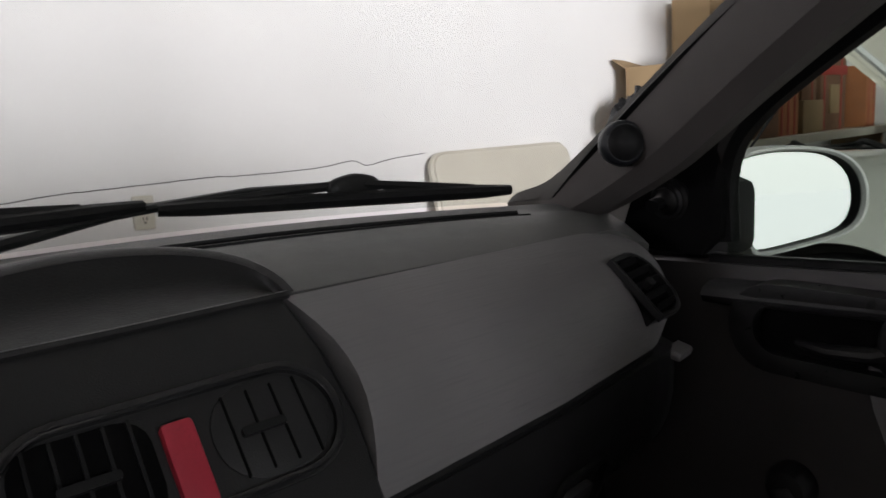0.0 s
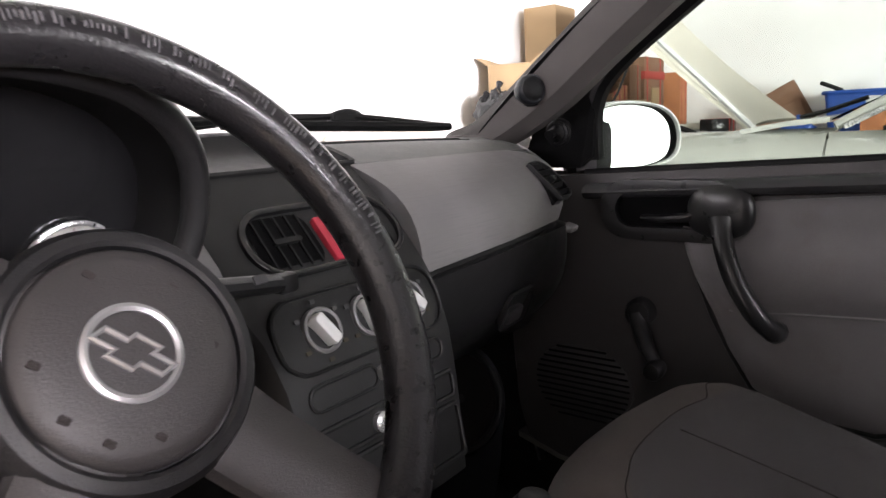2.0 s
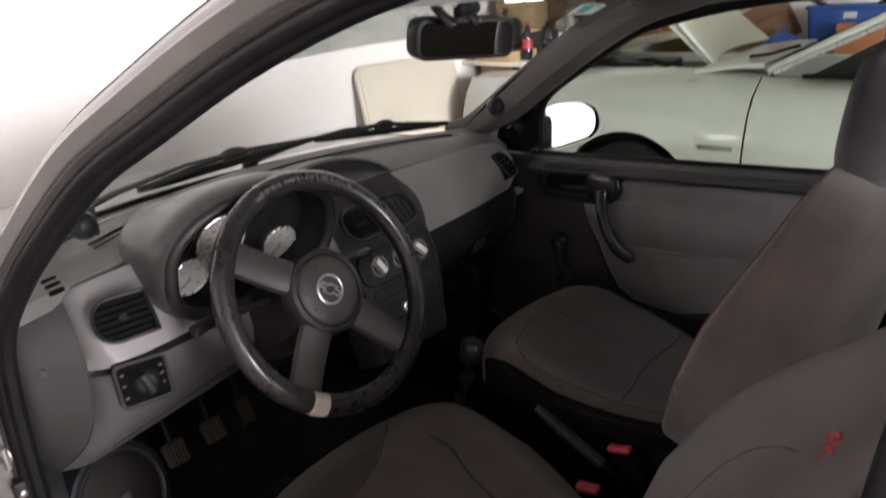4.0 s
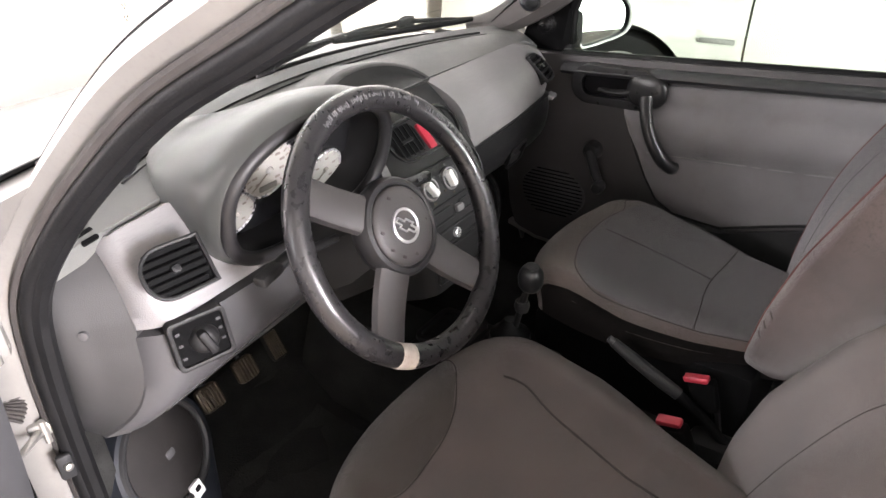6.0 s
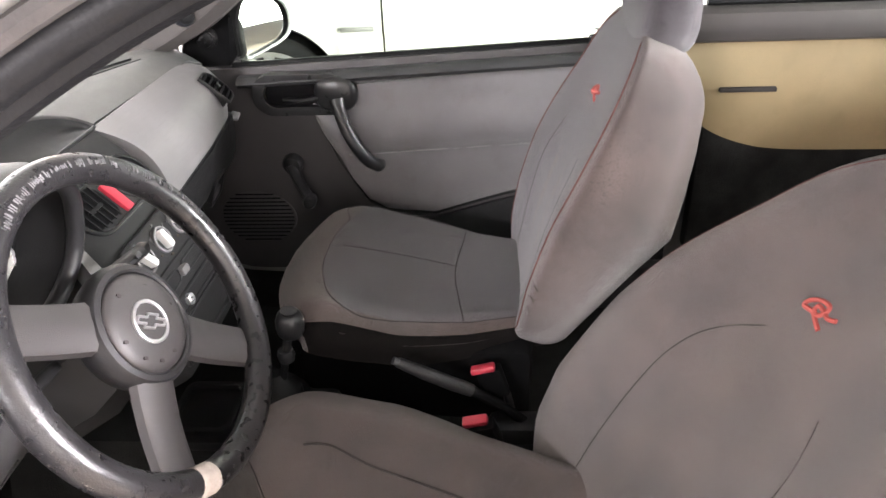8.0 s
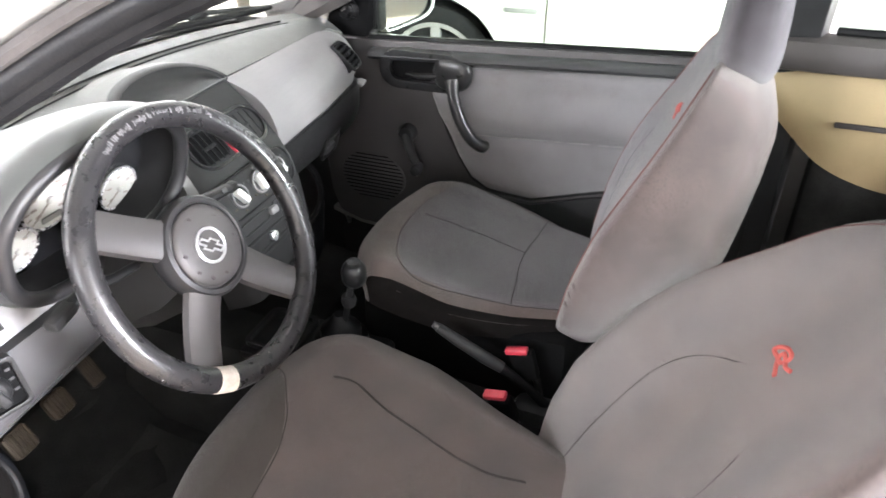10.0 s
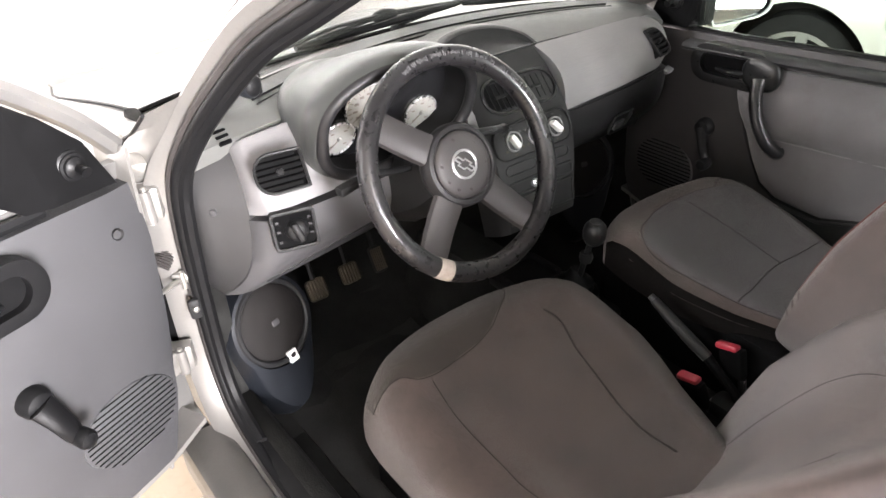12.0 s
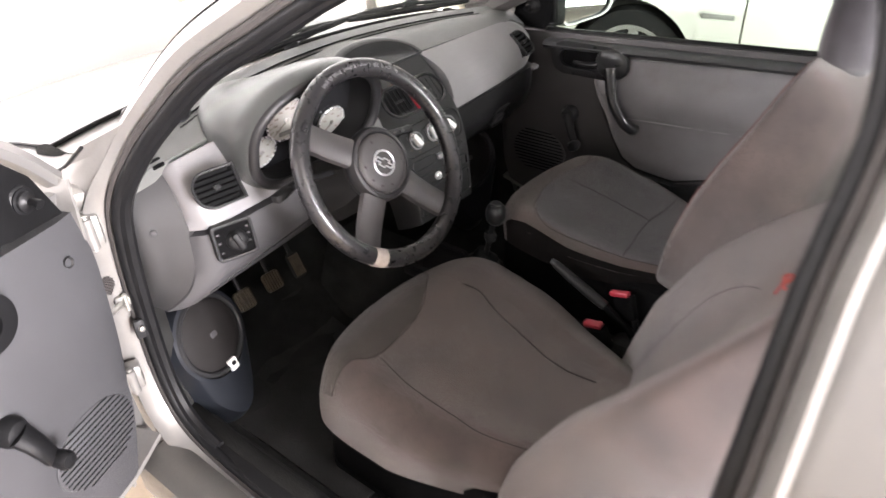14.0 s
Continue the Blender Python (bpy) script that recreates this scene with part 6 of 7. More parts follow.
part("tray", rbox((0.035, 0.06, 0.47), (0.16, 0.30, 0.03), 0.012), M_BLACK, con)
part("tray_lip", rim(Plane((0.035, 0.145, 0.487), (1, 0, 0), (0, 1, 0.0)), rrect(0.13, 0.12, 0.02), rrect(0.11, 0.10, 0.015), 0, 0.012), M_BLACK, con)
hb = thing("handbrake", (0.035, -0.40, 0.43), "raised black handbrake lever", "handbrake")
part("grip", tube([V(0.014, -0.222, 0.624), V(0.020, -0.262, 0.597), V(0.029, -0.315, 0.562), V(0.033, -0.345, 0.545)], [0.009, 0.0115, 0.0125, 0.0115], 12), M_STACK, hb, "dark grey plastic grip")
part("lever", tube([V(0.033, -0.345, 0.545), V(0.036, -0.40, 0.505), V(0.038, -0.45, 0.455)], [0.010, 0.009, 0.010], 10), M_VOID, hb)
part("button", tube([V(0.013, -0.214, 0.629), V(0.015, -0.225, 0.622)], 0.007, 10), M_KNEE, hb)
part("boot", rbox((0.037, -0.44, 0.445), (0.06, 0.14, 0.06), 0.02), M_BLACK, hb)
for at, lean in (((0.064, -0.366, 0.568), 8), ((-0.034, -0.354, 0.538), -8)):
    b = thing("seat_belt_buckle", V(at[0], at[1] - 0.03, 0.43), "black seat belt buckle with a red press button", "buckle", "seat belt buckles")
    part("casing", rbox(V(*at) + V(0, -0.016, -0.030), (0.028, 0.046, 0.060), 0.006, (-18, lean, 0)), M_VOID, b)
    part("button", rbox(V(*at) + V(0, 0.002, 0.000), (0.020, 0.044, 0.012), 0.004, (-14, lean, 0)), M_RED, b)
    part("stalk", tube([V(*at) + V(0, -0.04, -0.055), V(at[0], at[1] - 0.06, 0.42)], 0.008, 8), M_BLACK, b)

for i, (x, y, z, w, h, lab) in enumerate(((-0.400, 0.415, 0.498, 0.050, 0.052, "worn metal clutch pedal"), (-0.300, 0.430, 0.493, 0.050, 0.050, "worn metal brake pedal"), (-0.205, 0.450, 0.484, 0.036, 0.070, "worn metal accelerator pedal"))):
    p = thing("pedal", (x, y, z - 0.03), lab, "pedal", "foot pedals")
    pl = Plane((x, y, z), (1, 0.0, 0), (0, 0.50, 0.86))
    part("pad", plate(pl, rrect(w, h, 0.010), -0.008, 0.004, 0.003), M_RUSTY if i < 2 else M_MAT, p)
    bm = bmesh.new()
    for k in range(6):
        plate(pl, rrect(0.0045, h * 0.84, 0.0015, 2), 0.003, 0.008, 0.0015, bm=bm, shift=(-w * 0.38 + w * 0.76 * k / 5, 0))
    part("pad_ribs", bm, M_RUSTY, p)
    part("arm", tube(spline([V(x, y + 0.01, z + 0.005), V(x, y + 0.03, z + 0.05), V(x - 0.005, y + 0.05, z + 0.16), V(x - 0.005, y + 0.04, z + 0.28)], 5), 0.006, 8), M_BLACK, p)


def footwell_speaker(at, side):
    """A round loudspeaker in a moulded box on the kick panel."""
    sp = thing("footwell_speaker", Vector(at) + V(0, 0, -0.25), "round black loudspeaker in a blue-black kick panel box", "speaker", "footwell speakers")
    pl = Plane(at, (0.80, side * 0.42, -0.35 * 0) if side < 0 else (0.80, 0.42, 0), (0.0, 0.30, 0.95))
    pl = Plane(at, (0.88, 0.30 * -side, 0.0), (0.0, 0.35, 0.94))
    rows_ = []
    for r, h, e in ((0.098, 0.012, 0), (0.106, 0.010, 0), (0.112, -0.01, 0.01), (0.118, -0.05, 0.03), (0.12, -0.11, 0.06)):
        ring_ = []
        for k in range(40):
            t = 2 * math.pi * k / 40
            x, y = r * math.cos(t), r * math.sin(t)
            if y < 0:
                y *= 1 + e * 6 + (0.9 if r > 0.11 else 0.05)
                x *= 1 - 0.25 * (y / -0.2) if r > 0.11 else 1
            ring_.append(pl.at(x, y, h))
        rows_.append(ring_)
    part("speaker_box", sheet(rows_, closed_u=True), M_BLUEBLACK, sp)
    part("speaker_rim", tube([pl.at(0.092 * math.cos(t), 0.092 * math.sin(t), 0.010) for t in (2 * math.pi * k / 44 for k in range(44))], 0.007, 8, closed=True), M_BLACK, sp)
    part("speaker_cone", lathe(pl, [(0.094, 0.0), (0.09, 0.006), (0.075, 0.012), (0.045, 0.016), (0.02, 0.0175), (0.001, 0.018)], 44), M_CONE, sp)
    part("cone_badge", plate(pl, rrect(0.020, 0.014, 0.004), 0.016, 0.0195, 0.001), M_KNEE, sp)
    if side < 0:
        lb = part("maker_label", plate(Plane(pl.at(0.006, -0.090, 0.0), pl.u, pl.v), rrect(0.024, 0.028, 0.002, 2), 0.012, 0.0195), M_WHITE, sp, "small white label")
        part("label_mark", plate(Plane(pl.at(0.006, -0.088, 0.0), pl.u, pl.v), rrect(0.013, 0.010, 0.003, 2), 0.019, 0.0202), M_GLOSS, lb)
    return sp


footwell_speaker((-0.553, 0.345, 0.520), -1)
footwell_speaker((0.500, 0.400, 0.545), 1)
fm = thing("floor_mat", (-0.30, 0.15, 0.262), "black rubber mat in the driver footwell", "mat")
bm = sheet([[V(x, y, 0.268 + 0.006 * noise.noise(V(x * 9, y * 9, 0)) + 0.003 * noise.noise(V(x * 31, y * 31, 4)) + (0.10 * max(0, (y - 0.34) / 0.2) ** 2)) for x in (-0.56 + 0.42 * i / 16 for i in range(17))] for y in (-0.1 + 0.62 * j / 20 for j in range(21))])
part("mat_sheet", slab(bm, (0, 0, -0.008)), M_MAT, fm)
belt = thing("seat_belt", (0.64, -0.60, 0.42), "black seat belt with a red tag at the door sill", "seat belt")
part("webbing", slab(sheet([[p + V(0, d, 0) for d in (-0.022, 0.022)] for p in (V(0.628, -0.615, 1.02), V(0.632, -0.70, 0.99), V(0.632, -0.76, 0.93), V(0.622, -0.78, 0.70), V(0.615, -0.78, 0.45))]), (0.002, 0, 0)), M_SEAL, belt)
part("tongue", rbox((0.652, -0.600, 0.988), (0.010, 0.022, 0.026), 0.004), M_GLOSS, belt)
part("red_tag", rbox((0.648, -0.598, 0.970), (0.010, 0.024, 0.014), 0.003), M_RED, belt)


# ---- wipers ----
def wiper(base, tip, pivot, label):
    w = thing("wiper", pivot, label, "wiper", "windscreen wipers")
    base, tip = Vector(base), Vector(tip)
    part("blade", tube([base.lerp(tip, k / 10) for k in range(11)], [0.007] + [0.0095] * 9 + [0.007], 8, flat=0.9), M_SEAL, w)
    up = V(0, 0.008, 0.011)
    part("blade_frame", tube([base.lerp(tip, 0.12) + up * 0.4, base.lerp(tip, 0.35) + up * 1.1, base.lerp(tip, 0.5) + up * 1.5, base.lerp(tip, 0.65) + up * 1.1, base.lerp(tip, 0.88) + up * 0.4], 0.006, 6), M_BLACK, w)
    m_ = base.lerp(tip, 0.52) + up * 1.5
    part("blade_clip", pillow(lambda u, v, w_: m_ + V(0.034 * u, 0.009 * v, 0.012 * w_ - 0.004 * abs(u)), 3, (8, 4, 5)), M_BLACK, w)
    part("arm", tube([Vector(pivot), Vector(pivot).lerp(m_, 0.35) + V(0, 0.006, 0.012), Vector(pivot).lerp(m_, 0.7) + V(0, 0.006, 0.012), m_], [0.011, 0.008, 0.0055, 0.0055], 8, flat=0.7), M_BLACK, w)
    part("arm_cap", lathe(Plane(pivot, (1, 0, 0), (0, 0.9, 0.3)), [(0.018, -0.02), (0.018, 0.008), (0.010, 0.014)], 14), M_BLACK, w)


def on_glass(x, t):
    return windscreen_point((x - XC) / (0.585 - 0.06 * t), t) + V(0, 0.012, 0.010)


wiper(on_glass(0.140, 0.033), on_glass(0.535, 0.013), V(-0.03, 0.54, 1.030), "black wiper arm and blade on the passenger half")
wiper(on_glass(-0.35, 0.050), on_glass(0.125, 0.048), V(-0.57, 0.36, 1.050), "black wiper arm and blade on the driver half")

# ---- white car parked alongside, its hood up ----
PLACE = pose(0.032, -0.089, 0.0, 0, 0, 3.8)
fc = thing("parked_car", (3.05, -0.6, 0.0), "white saloon car parked alongside with its hood raised", "car")
FX = 2.18


def side_x(z):
    return FX + curve_at([(0.2, 0.05), (0.45, 0.0), (0.65, 0.0), (0.80, 0.04), (0.90, 0.12), (0.945, 0.24)], z)


WHEELS = (0.59, -1.95)


def arch(y):
    """The lowest height of the body side at y."""
    best = 0.22
    for wy in WHEELS:
        d = abs(y - wy)
        if d < 0.35:
            best = max(best, 0.345 + math.sqrt(0.35 ** 2 - d * d))
    return best


def body_side(y_from, y_to, n, top):
    rows_ = []
    for i in range(n + 1):
        y = lerp(y_from, y_to, i / n)
        z0, z1 = arch(y), top(y)
        rows_.append([V(side_x(lerp(z0, z1, k / 10)) + (0.10 * max(0, (y - 1.1) / 0.5) ** 2), y, lerp(z0, z1, k / 10)) for k in range(11)])
    return sheet(rows_)


ftop = lambda y: 0.945 - 0.05 * max(0, y - 0.7)
part("fender", slab(body_side(1.62, 0.055, 54, ftop), (0.02, 0, 0)), M_CARWHITE, fc, "white painted front fender")
part("front_door", slab(body_side(0.045, -1.10, 24, lambda y: 0.945), (0.02, 0, 0)), M_CARWHITE, fc, "white painted front door")
part("rear_door", slab(body_side(-1.11, -2.6, 40, lambda y: 0.945), (0.02, 0, 0)), M_CARWHITE, fc, "white painted rear door and quarter")
part("far_side", rbox((3.92, -0.5, 0.60), (0.05, 4.1, 0.60), 0.02), M_CARWHITE, fc)
part("sill_gap", rbox((2.30, -0.6, 0.25), (0.1, 2.2, 0.16), 0.02), M_ENGINE, fc)
part("fender_top", slab(sheet([[V(x, y, 0.945 + h - 0.05 * max(0, y - 0.7)) for y in (1.6, 1.1, 0.7, 0.4, 0.2, 0.03)] for x, h in ((2.42, 0.0), (2.50, 0.012), (2.60, 0.012), (2.64, -0.02))]), (0, 0, -0.015)), M_CARWHITE, fc)
part("cowl", slab(sheet([[V(x, y, z) for x in (2.45, 2.8, 3.3, 3.8)] for y, z in ((0.36, 0.965), (0.20, 0.99), (0.05, 1.0))]), (0, 0, -0.02)), M_CARWHITE, fc)
part("engine_bay", rbox((3.15, 0.95, 0.72), (1.1, 1.2, 0.30), 0.03), M_ENGINE, fc, "grimy dark engine bay")
for x, y, z, sx, sy, sz, m in ((2.75, 0.62, 0.90, 0.20, 0.14, 0.08, M_BLACK), (2.78, 1.0, 0.89, 0.16, 0.3, 0.07, M_STEEL), (3.0, 0.8, 0.91, 0.3, 0.35, 0.08, M_BLACK), (2.72, 1.3, 0.88, 0.12, 0.18, 0.08, M_STEEL), (3.2, 1.1, 0.90, 0.25, 0.25, 0.08, M_STACK)):
    part("engine_part", rbox((x, y, z), (sx, sy, sz), 0.012, (0, 0, 8)), m, fc)
for k in range(3):
    part("engine_hose", tube(spline([V(2.70, 0.55 + 0.25 * k, 0.93), V(2.78, 0.68 + 0.25 * k, 0.975), V(2.9, 0.75 + 0.22 * k, 0.96), V(3.0, 0.95 + 0.2 * k, 0.93)], 5), 0.012, 6), M_SEAL, fc)
part("inner_wing", rbox((2.66, 0.9, 0.93), (0.03, 1.2, 0.03), 0.006), M_BLACK, fc)
# hood leaning back on its hinges
HA, HB = V(2.78, 0.36, 0.955), V(4.02, 0.36, 0.985)
hd = V(0.02, 0.72, 0.70).normalized()
rows = []
for j in range(13):
    t = j / 12
    row = []
    for i in range(17):
        s = i / 16
        p = HA.lerp(HB, s) + hd * (1.08 * t)
        p.x += 0.07 * (0.5 - s) * 2 * t
        n_ = V(0, -hd.z, hd.y)
        p += n_ * (0.045 * math.sin(math.pi * s) + 0.03 * math.sin(math.pi * t)) * -1
        if j == 0:
            p += hd * (0.06 * math.sin(math.pi * s))
        row.append(p)
    rows.append(row)
hood = part("hood", slab(sheet(rows), V(0, -hd.z, hd.y) * -0.022), M_HOODIN, fc, "raised cream-white hood")
part("hood_edge", tube([HA + hd * (1.08 * t) + V(0.07 * t - 0.005, 0, 0) for t in (k / 10 for k in range(11))], 0.014, 6), M_WHITE, hood)
part("hood_prop", tube([V(2.72, 1.1, 0.93), V(2.80, 0.98, 1.15), HA + hd * 0.72 + V(0.1, 0.02, -0.02)], 0.006, 6), M_BLACK, fc)
# cabin
w = part("windscreen", slab(sheet([[V(x, lerp(0.05, -0.72, k) + 0.0 * x, lerp(0.985, 1.36, k)) for x in (2.52 + 0.12 * k, 3.15, 3.78 - 0.12 * k)] for k in (0, 0.33, 0.66, 1)]), (0, 0.004, 0.004)), M_GLASS_G, fc)
part("a_pillar", tube([V(2.44, 0.03, 0.965), V(2.50, -0.22, 1.105), V(2.56, -0.48, 1.24), V(2.62, -0.76, 1.365)], 0.026, 8, flat=0.7), M_CARWHITE, fc)
part("pillar_trim", tube([V(2.415, 0.0, 0.962), V(2.475, -0.24, 1.085), V(2.535, -0.50, 1.22), V(2.595, -0.78, 1.35)], 0.010, 6), M_CHROME, fc)
part("window_line", tube([V(2.40, -0.12, 0.955), V(2.395, -0.6, 0.958), V(2.395, -1.2, 0.958), V(2.40, -2.0, 0.958)], 0.010, 6), M_BLACK, fc)
part("side_glass", slab(sheet([[V(2.40 + 0.17 * k, lerp(-0.15, -0.80, k) - a * 0.9, lerp(0.955, 1.34, k)) for a in (0, 0.5, 1.0)] for k in (0, 0.5, 1)]), (0.004, 0, 0)), M_GLOSS, fc)
part("roof", slab(sheet([[V(x, y, 1.38 + 0.04 * (1 - ((x - 3.15) / 0.55) ** 2)) for x in (2.58, 2.8, 3.15, 3.5, 3.72)] for y in (-0.74, -1.2, -1.7, -2.0)]), (0, 0, -0.02)), M_CARWHITE, fc)
part("cabin_floor", rbox((3.05, -0.9, 0.55), (1.5, 1.6, 0.5), 0.03), M_ENGINE, fc)
part("wiper", tube([V(2.75, 0.18, 1.0), V(2.66, 0.08, 1.02), V(2.62, -0.06, 1.065)], 0.009, 6), M_BLACK, fc)
mr = part("door_mirror", pillow(lambda u, v, w_: V(2.27 + 0.10 * u, -0.42 + 0.05 * v, 0.995 + 0.055 * w_), 3.0, (8, 6, 8)), M_CARWHITE, fc, "white door mirror")
part("mirror_stem", rbox((2.36, -0.42, 0.955), (0.08, 0.05, 0.04), 0.01), M_CARWHITE, mr)
part("badge_bars", rbox((FX - 0.004, 0.165, 0.655), (0.006, 0.15, 0.022), 0.003), M_BARS, fc, "small grey badge bars")


def road_wheel(y):
    pl = Plane((FX + 0.05, y, 0.325), (0, -1, 0), (0, 0, 1))
    wh = part("wheel", lathe(pl, [(0.19, -0.16), (0.29, -0.17), (0.323, -0.14), (0.325, -0.03), (0.308, 0.0), (0.265, 0.012), (0.236, 0.006), (0.230, -0.02)], 44), M_TYRE, fc, "black tyre")
    part("rim", rim(pl, circle(0.238, 40), circle(0.214, 40), -0.06, 0.006, hin=-0.10), M_ALLOY, wh)
    part("disc", lathe(pl, [(0.19, -0.09), (0.19, -0.075)], 32), M_ENGINE, wh)
    for k in range(5):
        a = 2 * math.pi * (k + 0.25) / 5
        sp = Plane(pl.at(0, 0, -0.02), pl.u * math.cos(a) + pl.v * math.sin(a), -pl.u * math.sin(a) + pl.v * math.cos(a))
        part("wheel_spoke", plate(sp, [(0.02, -0.03), (0.220, -0.024), (0.220, 0.024), (0.02, 0.03)], -0.02, 0.012, 0.006), M_ALLOY, wh)
    part("hub_cap", lathe(pl, [(0.045, -0.03), (0.045, 0.0), (0.03, 0.01)], 20), M_ALLOY, wh)


for y in WHEELS:
    road_wheel(y)
part("wheel_well", rbox((2.55, 0.59, 0.50), (0.5, 0.78, 0.5), 0.05), M_ENGINE, fc)

# ---- against the front wall ----
PLACE = Matrix.Identity(4)
plug = thing("wall_socket", (0.545, WALL_Y - 0.004, 0.87), "cream double wall socket on the white wall", "socket")
op = Plane((0.545, WALL_Y - 0.001, 0.926), (math.cos(radians(2)), 0, -math.sin(radians(2))), (math.sin(radians(2)), 0, math.cos(radians(2))))
part("cover_plate", plate(op, rrect(0.062, 0.102, 0.006), 0.0, 0.008, 0.003), M_CREAM, plug)
for b in (-0.021, 0.021):
    s = part("outlet", plate(op, rrect(0.028, 0.026, 0.010), 0.006, 0.0105, 0.001, shift=(0, b)), M_CREAM, plug)
    for a in (-0.006, 0.006):
        part("socket_slit", plate(op, rrect(0.003, 0.010, 0.001, 2), 0.010, 0.0112, shift=(a, b + 0.004)), M_SEAM, s)
    part("socket_hole", plate(op, circle(0.003, 10), 0.010, 0.0112, shift=(0, b - 0.008)), M_SEAM, s)

table = thing("folding_table", (2.0, WALL_Y - 0.15, 0.0), "cream plastic folding tabletop leaning on the wall", "table")
tp = Plane((2.02, WALL_Y - 0.15, 0.51), (1, 0, 0.0), (0, 0.22, 1.0))
part("tabletop", plate(tp, rrect(0.80, 1.04, 0.06, 6), -0.03, 0.018, 0.008), M_CREAM, table)
part("table_rim", tube([tp.at(a, b, -0.008) for a, b in rrect(0.79, 1.03, 0.06, 6)], 0.018, 6, closed=True), M_CREAM, table)

PLACE = Matrix.Translation((-0.179, -0.024, 0.151)) @ Matrix.Scale(0.806, 4)
CORNER_Y = 2.45
shelf = thing("wall_shelf", (4.4, CORNER_Y - 0.25, -0.187), "long white plank shelf full of boxes and bags", "shelf")
part("shelf_board", rbox((5.16, CORNER_Y - 0.27, 0.985), (3.52, 0.54, 0.03), 0.006), M_CREAM, shelf)
part("shelf_front", rbox((5.16, CORNER_Y - 0.555, 0.975), (3.52, 0.03, 0.06), 0.006), M_CREAM, shelf)
for x in (3.55, 5.1, 6.8):
    part("shelf_leg", rbox((x, CORNER_Y - 0.30, 0.3915), (0.05, 0.4, 1.157), 0.006), M_CARD, shelf)
SZ = 1.001


def carton(at, size, turn, m, label, flaps=False, band=None):
    b = thing("cardboard_box", (at[0], at[1], at[2]), label, "box", "stored boxes")
    c = (at[0], at[1], at[2] + size[2] / 2)
    part("carton", rbox(c, size, 0.006, (0, 0, turn)), m, b)
    if flaps:
        for s in (-1, 1):
            o = Matrix.Rotation(radians(turn), 3, "Z") @ V(0, s * size[1] * 0.62, 0)
            part("flap", rbox(V(at[0], at[1], at[2] + size[2] + 0.02) + o, (size[0] * 0.98, size[1] * 0.42, 0.006), 0.002, (s * 35, 0, turn)), m, b)
    if band:
        for k in band[1]:
            o = Matrix.Rotation(radians(turn), 3, "Z") @ V(k * size[0], 0, 0)
            part("printed_band", rbox(V(*c) + o, (size[0] * 0.07, size[1] + 0.006, size[2] + 0.004), 0.003, (0, 0, turn)), band[0], b)
    return b


carton((3.62, 2.17, SZ), (0.42, 0.30, 0.07), 4, M_CARD, "flat brown cardboard box on the shelf")
carton((3.92, 2.22, 1.19), (0.36, 0.30, 0.30), 12, M_CARD, "brown cardboard box with open flaps", True)
carton((3.92, 2.20, SZ), (0.36, 0.32, 0.188), 3, M_STACK, "dark grey carton on the shelf")
carton((4.28, 2.15, SZ), (0.34, 0.34, 0.16), -6, M_WHITE, "white carton with red print on the shelf", band=(M_REDPRINT, (0.0,)))
carton((4.60, 2.27, 1.163), (0.42, 0.28, 0.36), 0, M_CARD, "brown cardboard box on the pile")
carton((4.47, 2.26, 1.523), (0.34, 0.26, 0.40), 3, M_CARD, "tall tan cardboard box on the pile")
carton((4.78, 2.18, SZ), (0.40, 0.36, 0.30), -4, M_CARD_D, "dark brown cardboard box on the shelf", True)
carton((5.20, 2.20, SZ), (0.36, 0.34, 0.36), 2, M_ORANGE, "orange box with red stripes on the shelf", band=(M_REDPRINT, (-0.3, 0.0, 0.3)))
carton((4.85, 2.24, 1.305), (0.46, 0.30, 0.22), 5, M_CARD_D, "dark brown carton on top of another", band=(M_REDPRINT, (-0.25, 0.25)))
carton((5.62, 2.20, SZ), (0.40, 0.34, 0.24), 3, M_CARD, "brown cardboard box low on the shelf")
crate = carton((6.06, 2.22, SZ), (0.42, 0.32, 0.62), -3, M_CARD_D, "tall dark carton strapped with red tape", band=(M_REDPRINT, (-0.36, 0.30)))
part("printed_band", rbox((6.06, 2.22, SZ + 0.46), (0.43, 0.335, 0.07), 0.003, (0, 0, -3)), M_REDPRINT, crate)
part("printed_panel", rbox((6.06, 2.055, SZ + 0.24), (0.16, 0.012, 0.22), 0.003, (0, 0, -3)), M_CARD, crate)
carton((5.62, 2.22, SZ + 0.241), (0.34, 0.30, 0.30), 6, M_CARD_D, "dark brown carton stacked on the shelf", band=(M_REDPRINT, (0.2,)))
carton((6.62, 2.16, SZ), (0.26, 0.34, 0.50), 4, M_ORANGE, "orange and red striped carton on the shelf", band=(M_REDPRINT, (-0.25, 0.25)))


def sack(at, size, seed, m, label, name="plastic_bag"):
    """A crumpled bag."""
    b = thing(name, at, label, "bag", "stored bags")

    def fn(u, v, w):
        p = V(size[0] * u, size[1] * v, size[2] * (w + 1))
        k = 0.16 * noise.noise(V(u * 2.2 + seed, v * 2.2, w * 2.2)) + 0.07 * noise.noise(V(u * 6 + seed, v * 6, w * 6))
        p.x *= 1 + k
        p.y *= 1 + k
        if w > 0:
            p.z *= 1 + k
            p.x *= 1 - 0.3 * w
            p.y *= 1 - 0.3 * w
        return Vector(at) + p
    part("film", pillow(fn, 3, (14, 14, 12)), m, b)
    knot = Vector(at) + V(0, 0, size[2] * 2)
    part("knot", tube([knot + V(0, 0, -0.02), knot + V(0.01, 0, 0.02), knot + V(0.03, 0, 0.05)], [0.03, 0.014, 0.026], 8), m, b)


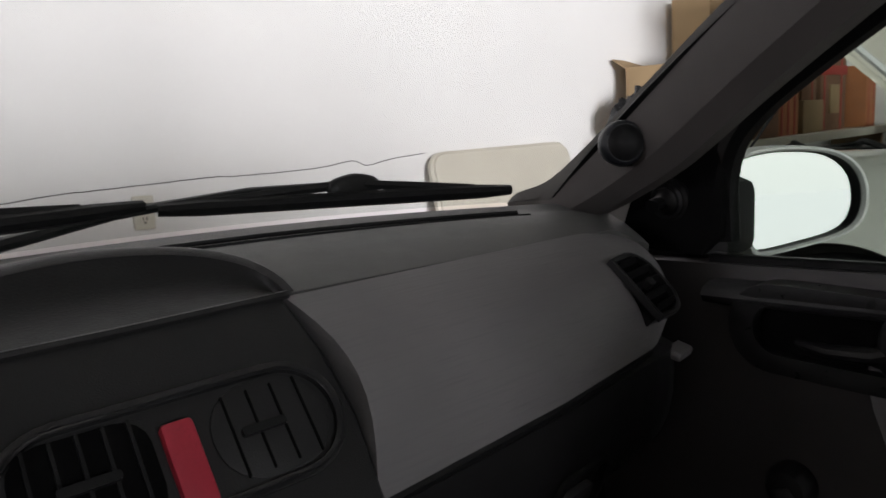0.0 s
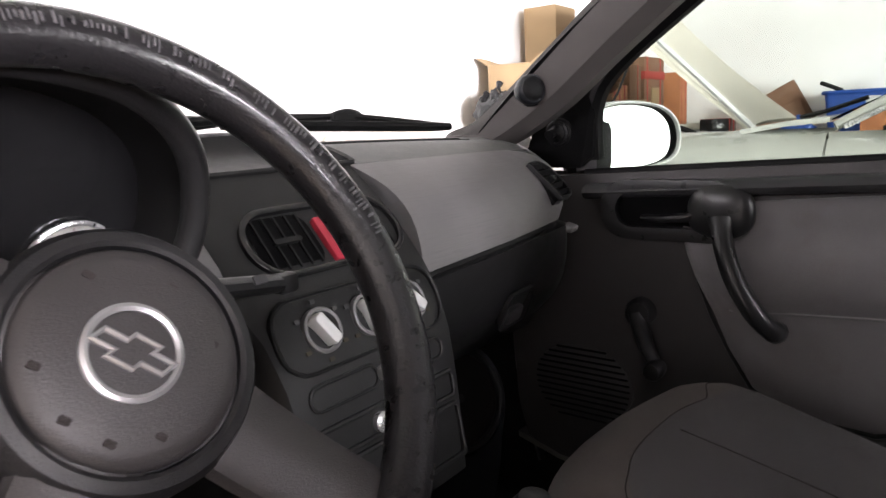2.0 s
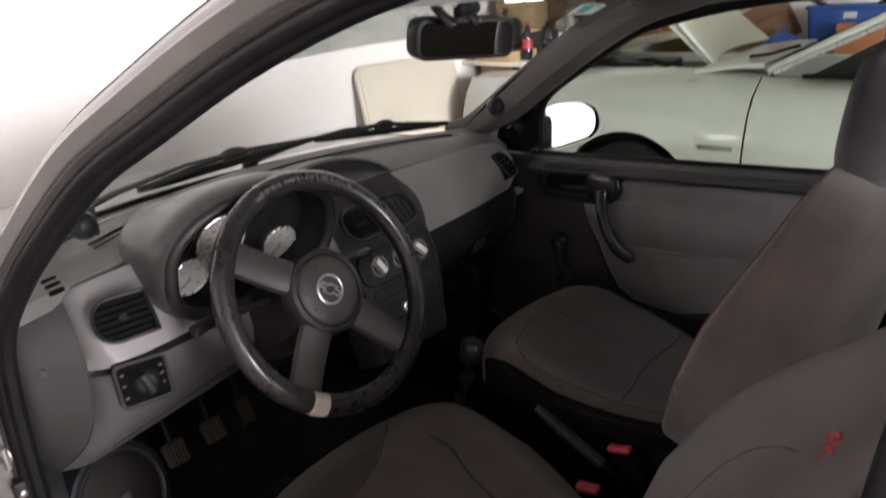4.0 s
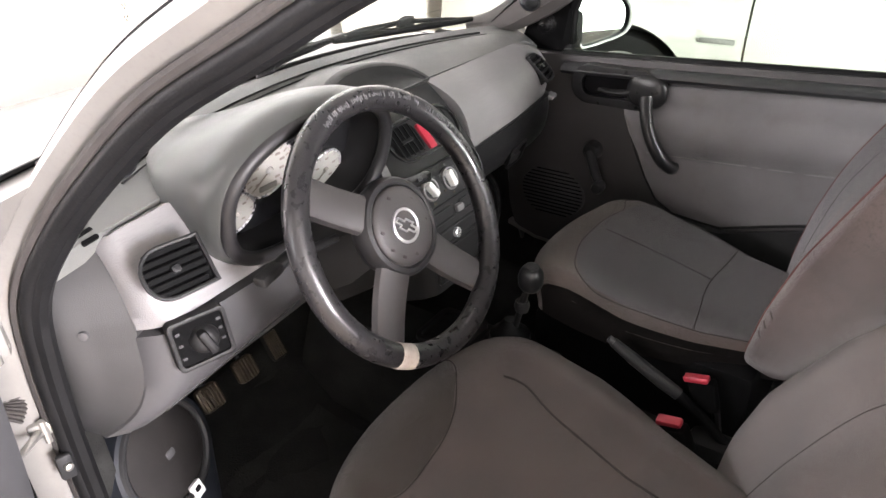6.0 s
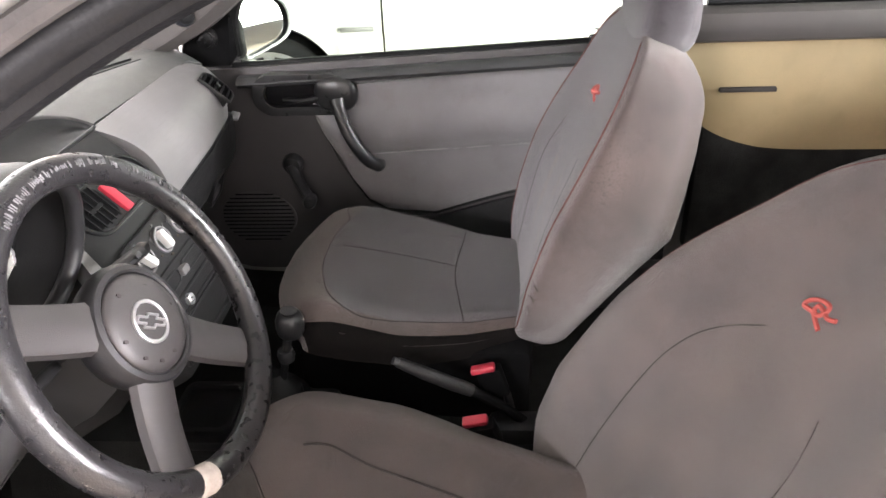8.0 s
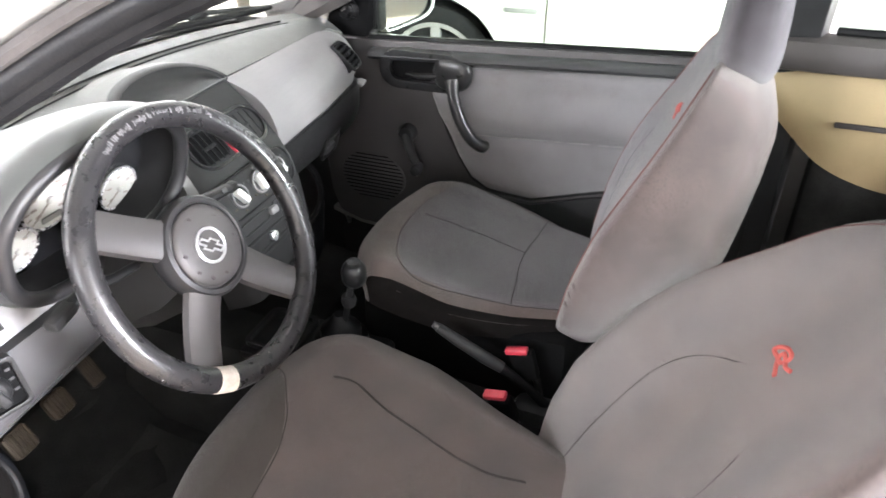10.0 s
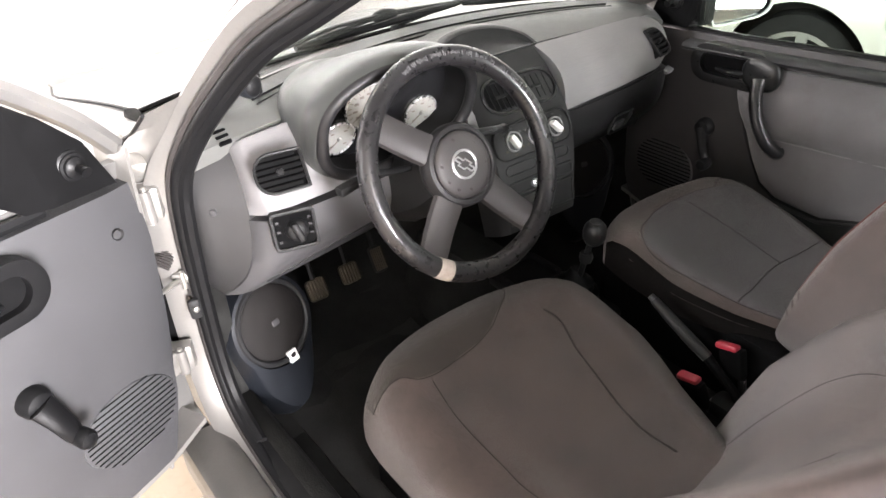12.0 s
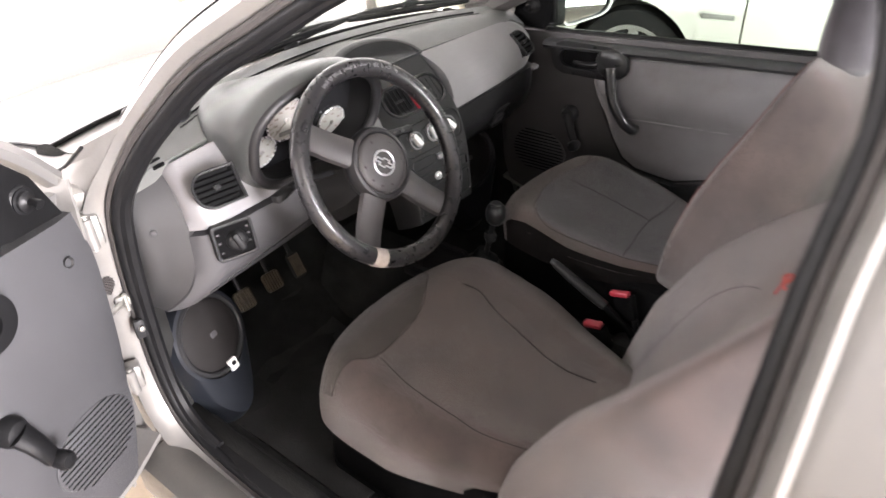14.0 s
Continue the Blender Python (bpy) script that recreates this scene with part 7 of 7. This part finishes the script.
sack((3.60, 2.18, 1.072), (0.15, 0.13, 0.12), 1.0, M_BAG, "tied black rubbish bag on the shelf")
sack((4.02, 2.06, SZ), (0.10, 0.09, 0.10), 5.0, M_BAG, "small black rubbish bag on the shelf")
sack((4.62, 2.12, 1.302), (0.16, 0.13, 0.12), 9.0, M_CLEARBAG, "pale crumpled plastic bag on the pile")
sack((4.30, 2.03, 1.163), (0.11, 0.09, 0.05), 3.0, M_CLEARBAG, "pale crumpled plastic bag on a carton")


def bottle(at, h, body, lab, cap, label):
    b = thing("bottle", at, label, "bottle", "bottles on the shelf")
    pl = Plane(at, (1, 0, 0), (0, 1, 0))
    r = h * 0.15
    part("bottle_body", lathe(pl, [(r * 0.8, 0), (r, 0.02), (r, h * 0.30), (r * 0.9, h * 0.42), (r, h * 0.55), (r * 0.8, h * 0.70), (r * 0.36, h * 0.90), (r * 0.36, h * 0.95)], 18), body, b)
    part("bottle_label", lathe(pl, [(r * 1.02, h * 0.30), (r * 0.95, h * 0.42), (r * 1.02, h * 0.56)], 18), lab, b)
    part("bottle_cap", lathe(pl, [(r * 0.45, h * 0.93), (r * 0.45, h * 0.995), (r * 0.3, h)], 14), cap, b)


bottle((3.60, 1.97, SZ), 0.27, M_GLOSS, M_RED, M_RED, "cola bottle with a red label and cap")
bottle((4.20, 1.95, SZ), 0.30, M_CLEARBAG, M_BLUE, M_WHITE, "clear water bottle with a blue label")
bottle((4.42, 1.96, SZ), 0.22, M_WHITE, M_REDPRINT, M_WHITE, "white bottle on the shelf")

# ---- against the side wall, beyond the white car ----
PLACE = Matrix.Translation((0.02, 0.10, 0.196)) @ Matrix.Scale(0.86, 4)
bench = thing("storage_bench", (5.9, 0.2, -0.228), "low storage bench along the side wall", "bench")
part("bench_top", rbox((5.90, 0.35, 0.70), (0.70, 2.3, 0.04), 0.008), M_CARD_D, bench)
for y in (-0.7, 1.4):
    part("bench_leg", rbox((5.90, y, 0.226), (0.60, 0.06, 0.908), 0.006), M_CARD_D, bench)
bin_ = thing("storage_bin", (5.95, 0.22, 0.72), "blue plastic storage bin with black clips", "bin")
rows = [[V(5.95 + a, 0.21 + b, 0.722 + z) for a, b in rrect(0.46 * f, 0.64 * f, 0.05)] for z, f in ((0.0, 0.88), (0.2, 0.95), (0.36, 1.0))]
part("tub", loft(rows), M_BLUE, bin_)
part("bin_rim", tube([V(5.95 + a, 0.21 + b, 1.082) for a, b in rrect(0.47, 0.65, 0.05)], 0.018, 6, closed=True), M_BLUE, bin_)
part("bin_label", rbox((5.722, 0.19, 1.02), (0.008, 0.10, 0.05), 0.002), M_WHITE, bin_)
for y, tx in ((0.50, 25), (-0.06, -20)):
    part("bin_clip", rbox((5.88, y, 1.135), (0.14, 0.16, 0.03), 0.008, (tx, 0, 0)), M_BLACK, bin_)
carton((5.82, 1.36, 0.722), (0.30, 0.24, 0.20), 4, M_GLOSS, "black, white and red battery carton on the bench", band=(M_REDPRINT, (-0.4, 0.15)))
b = carton((5.62, 0.08, 0.722), (0.10, 0.34, 0.24), 0, M_ORANGE, "orange carton before the blue bin")
brd = thing("brown_board", (6.05, 0.95, 0.72), "folded brown board leaning on the side wall", "board")
part("board", rbox((6.02, 0.92, 0.93), (0.04, 0.48, 0.40), 0.004, (-28, -6, 0)), M_CARD_D, brd)
part("board_fold", rbox((5.94, 0.90, 0.86), (0.03, 0.44, 0.24), 0.004, (-24, 14, 4)), M_CARD_D, brd)
sack((5.80, 0.72, 0.722), (0.10, 0.14, 0.07), 7.0, M_BLUE, "crumpled blue plastic bag on the bench")
PLACE = Matrix.Identity(4)
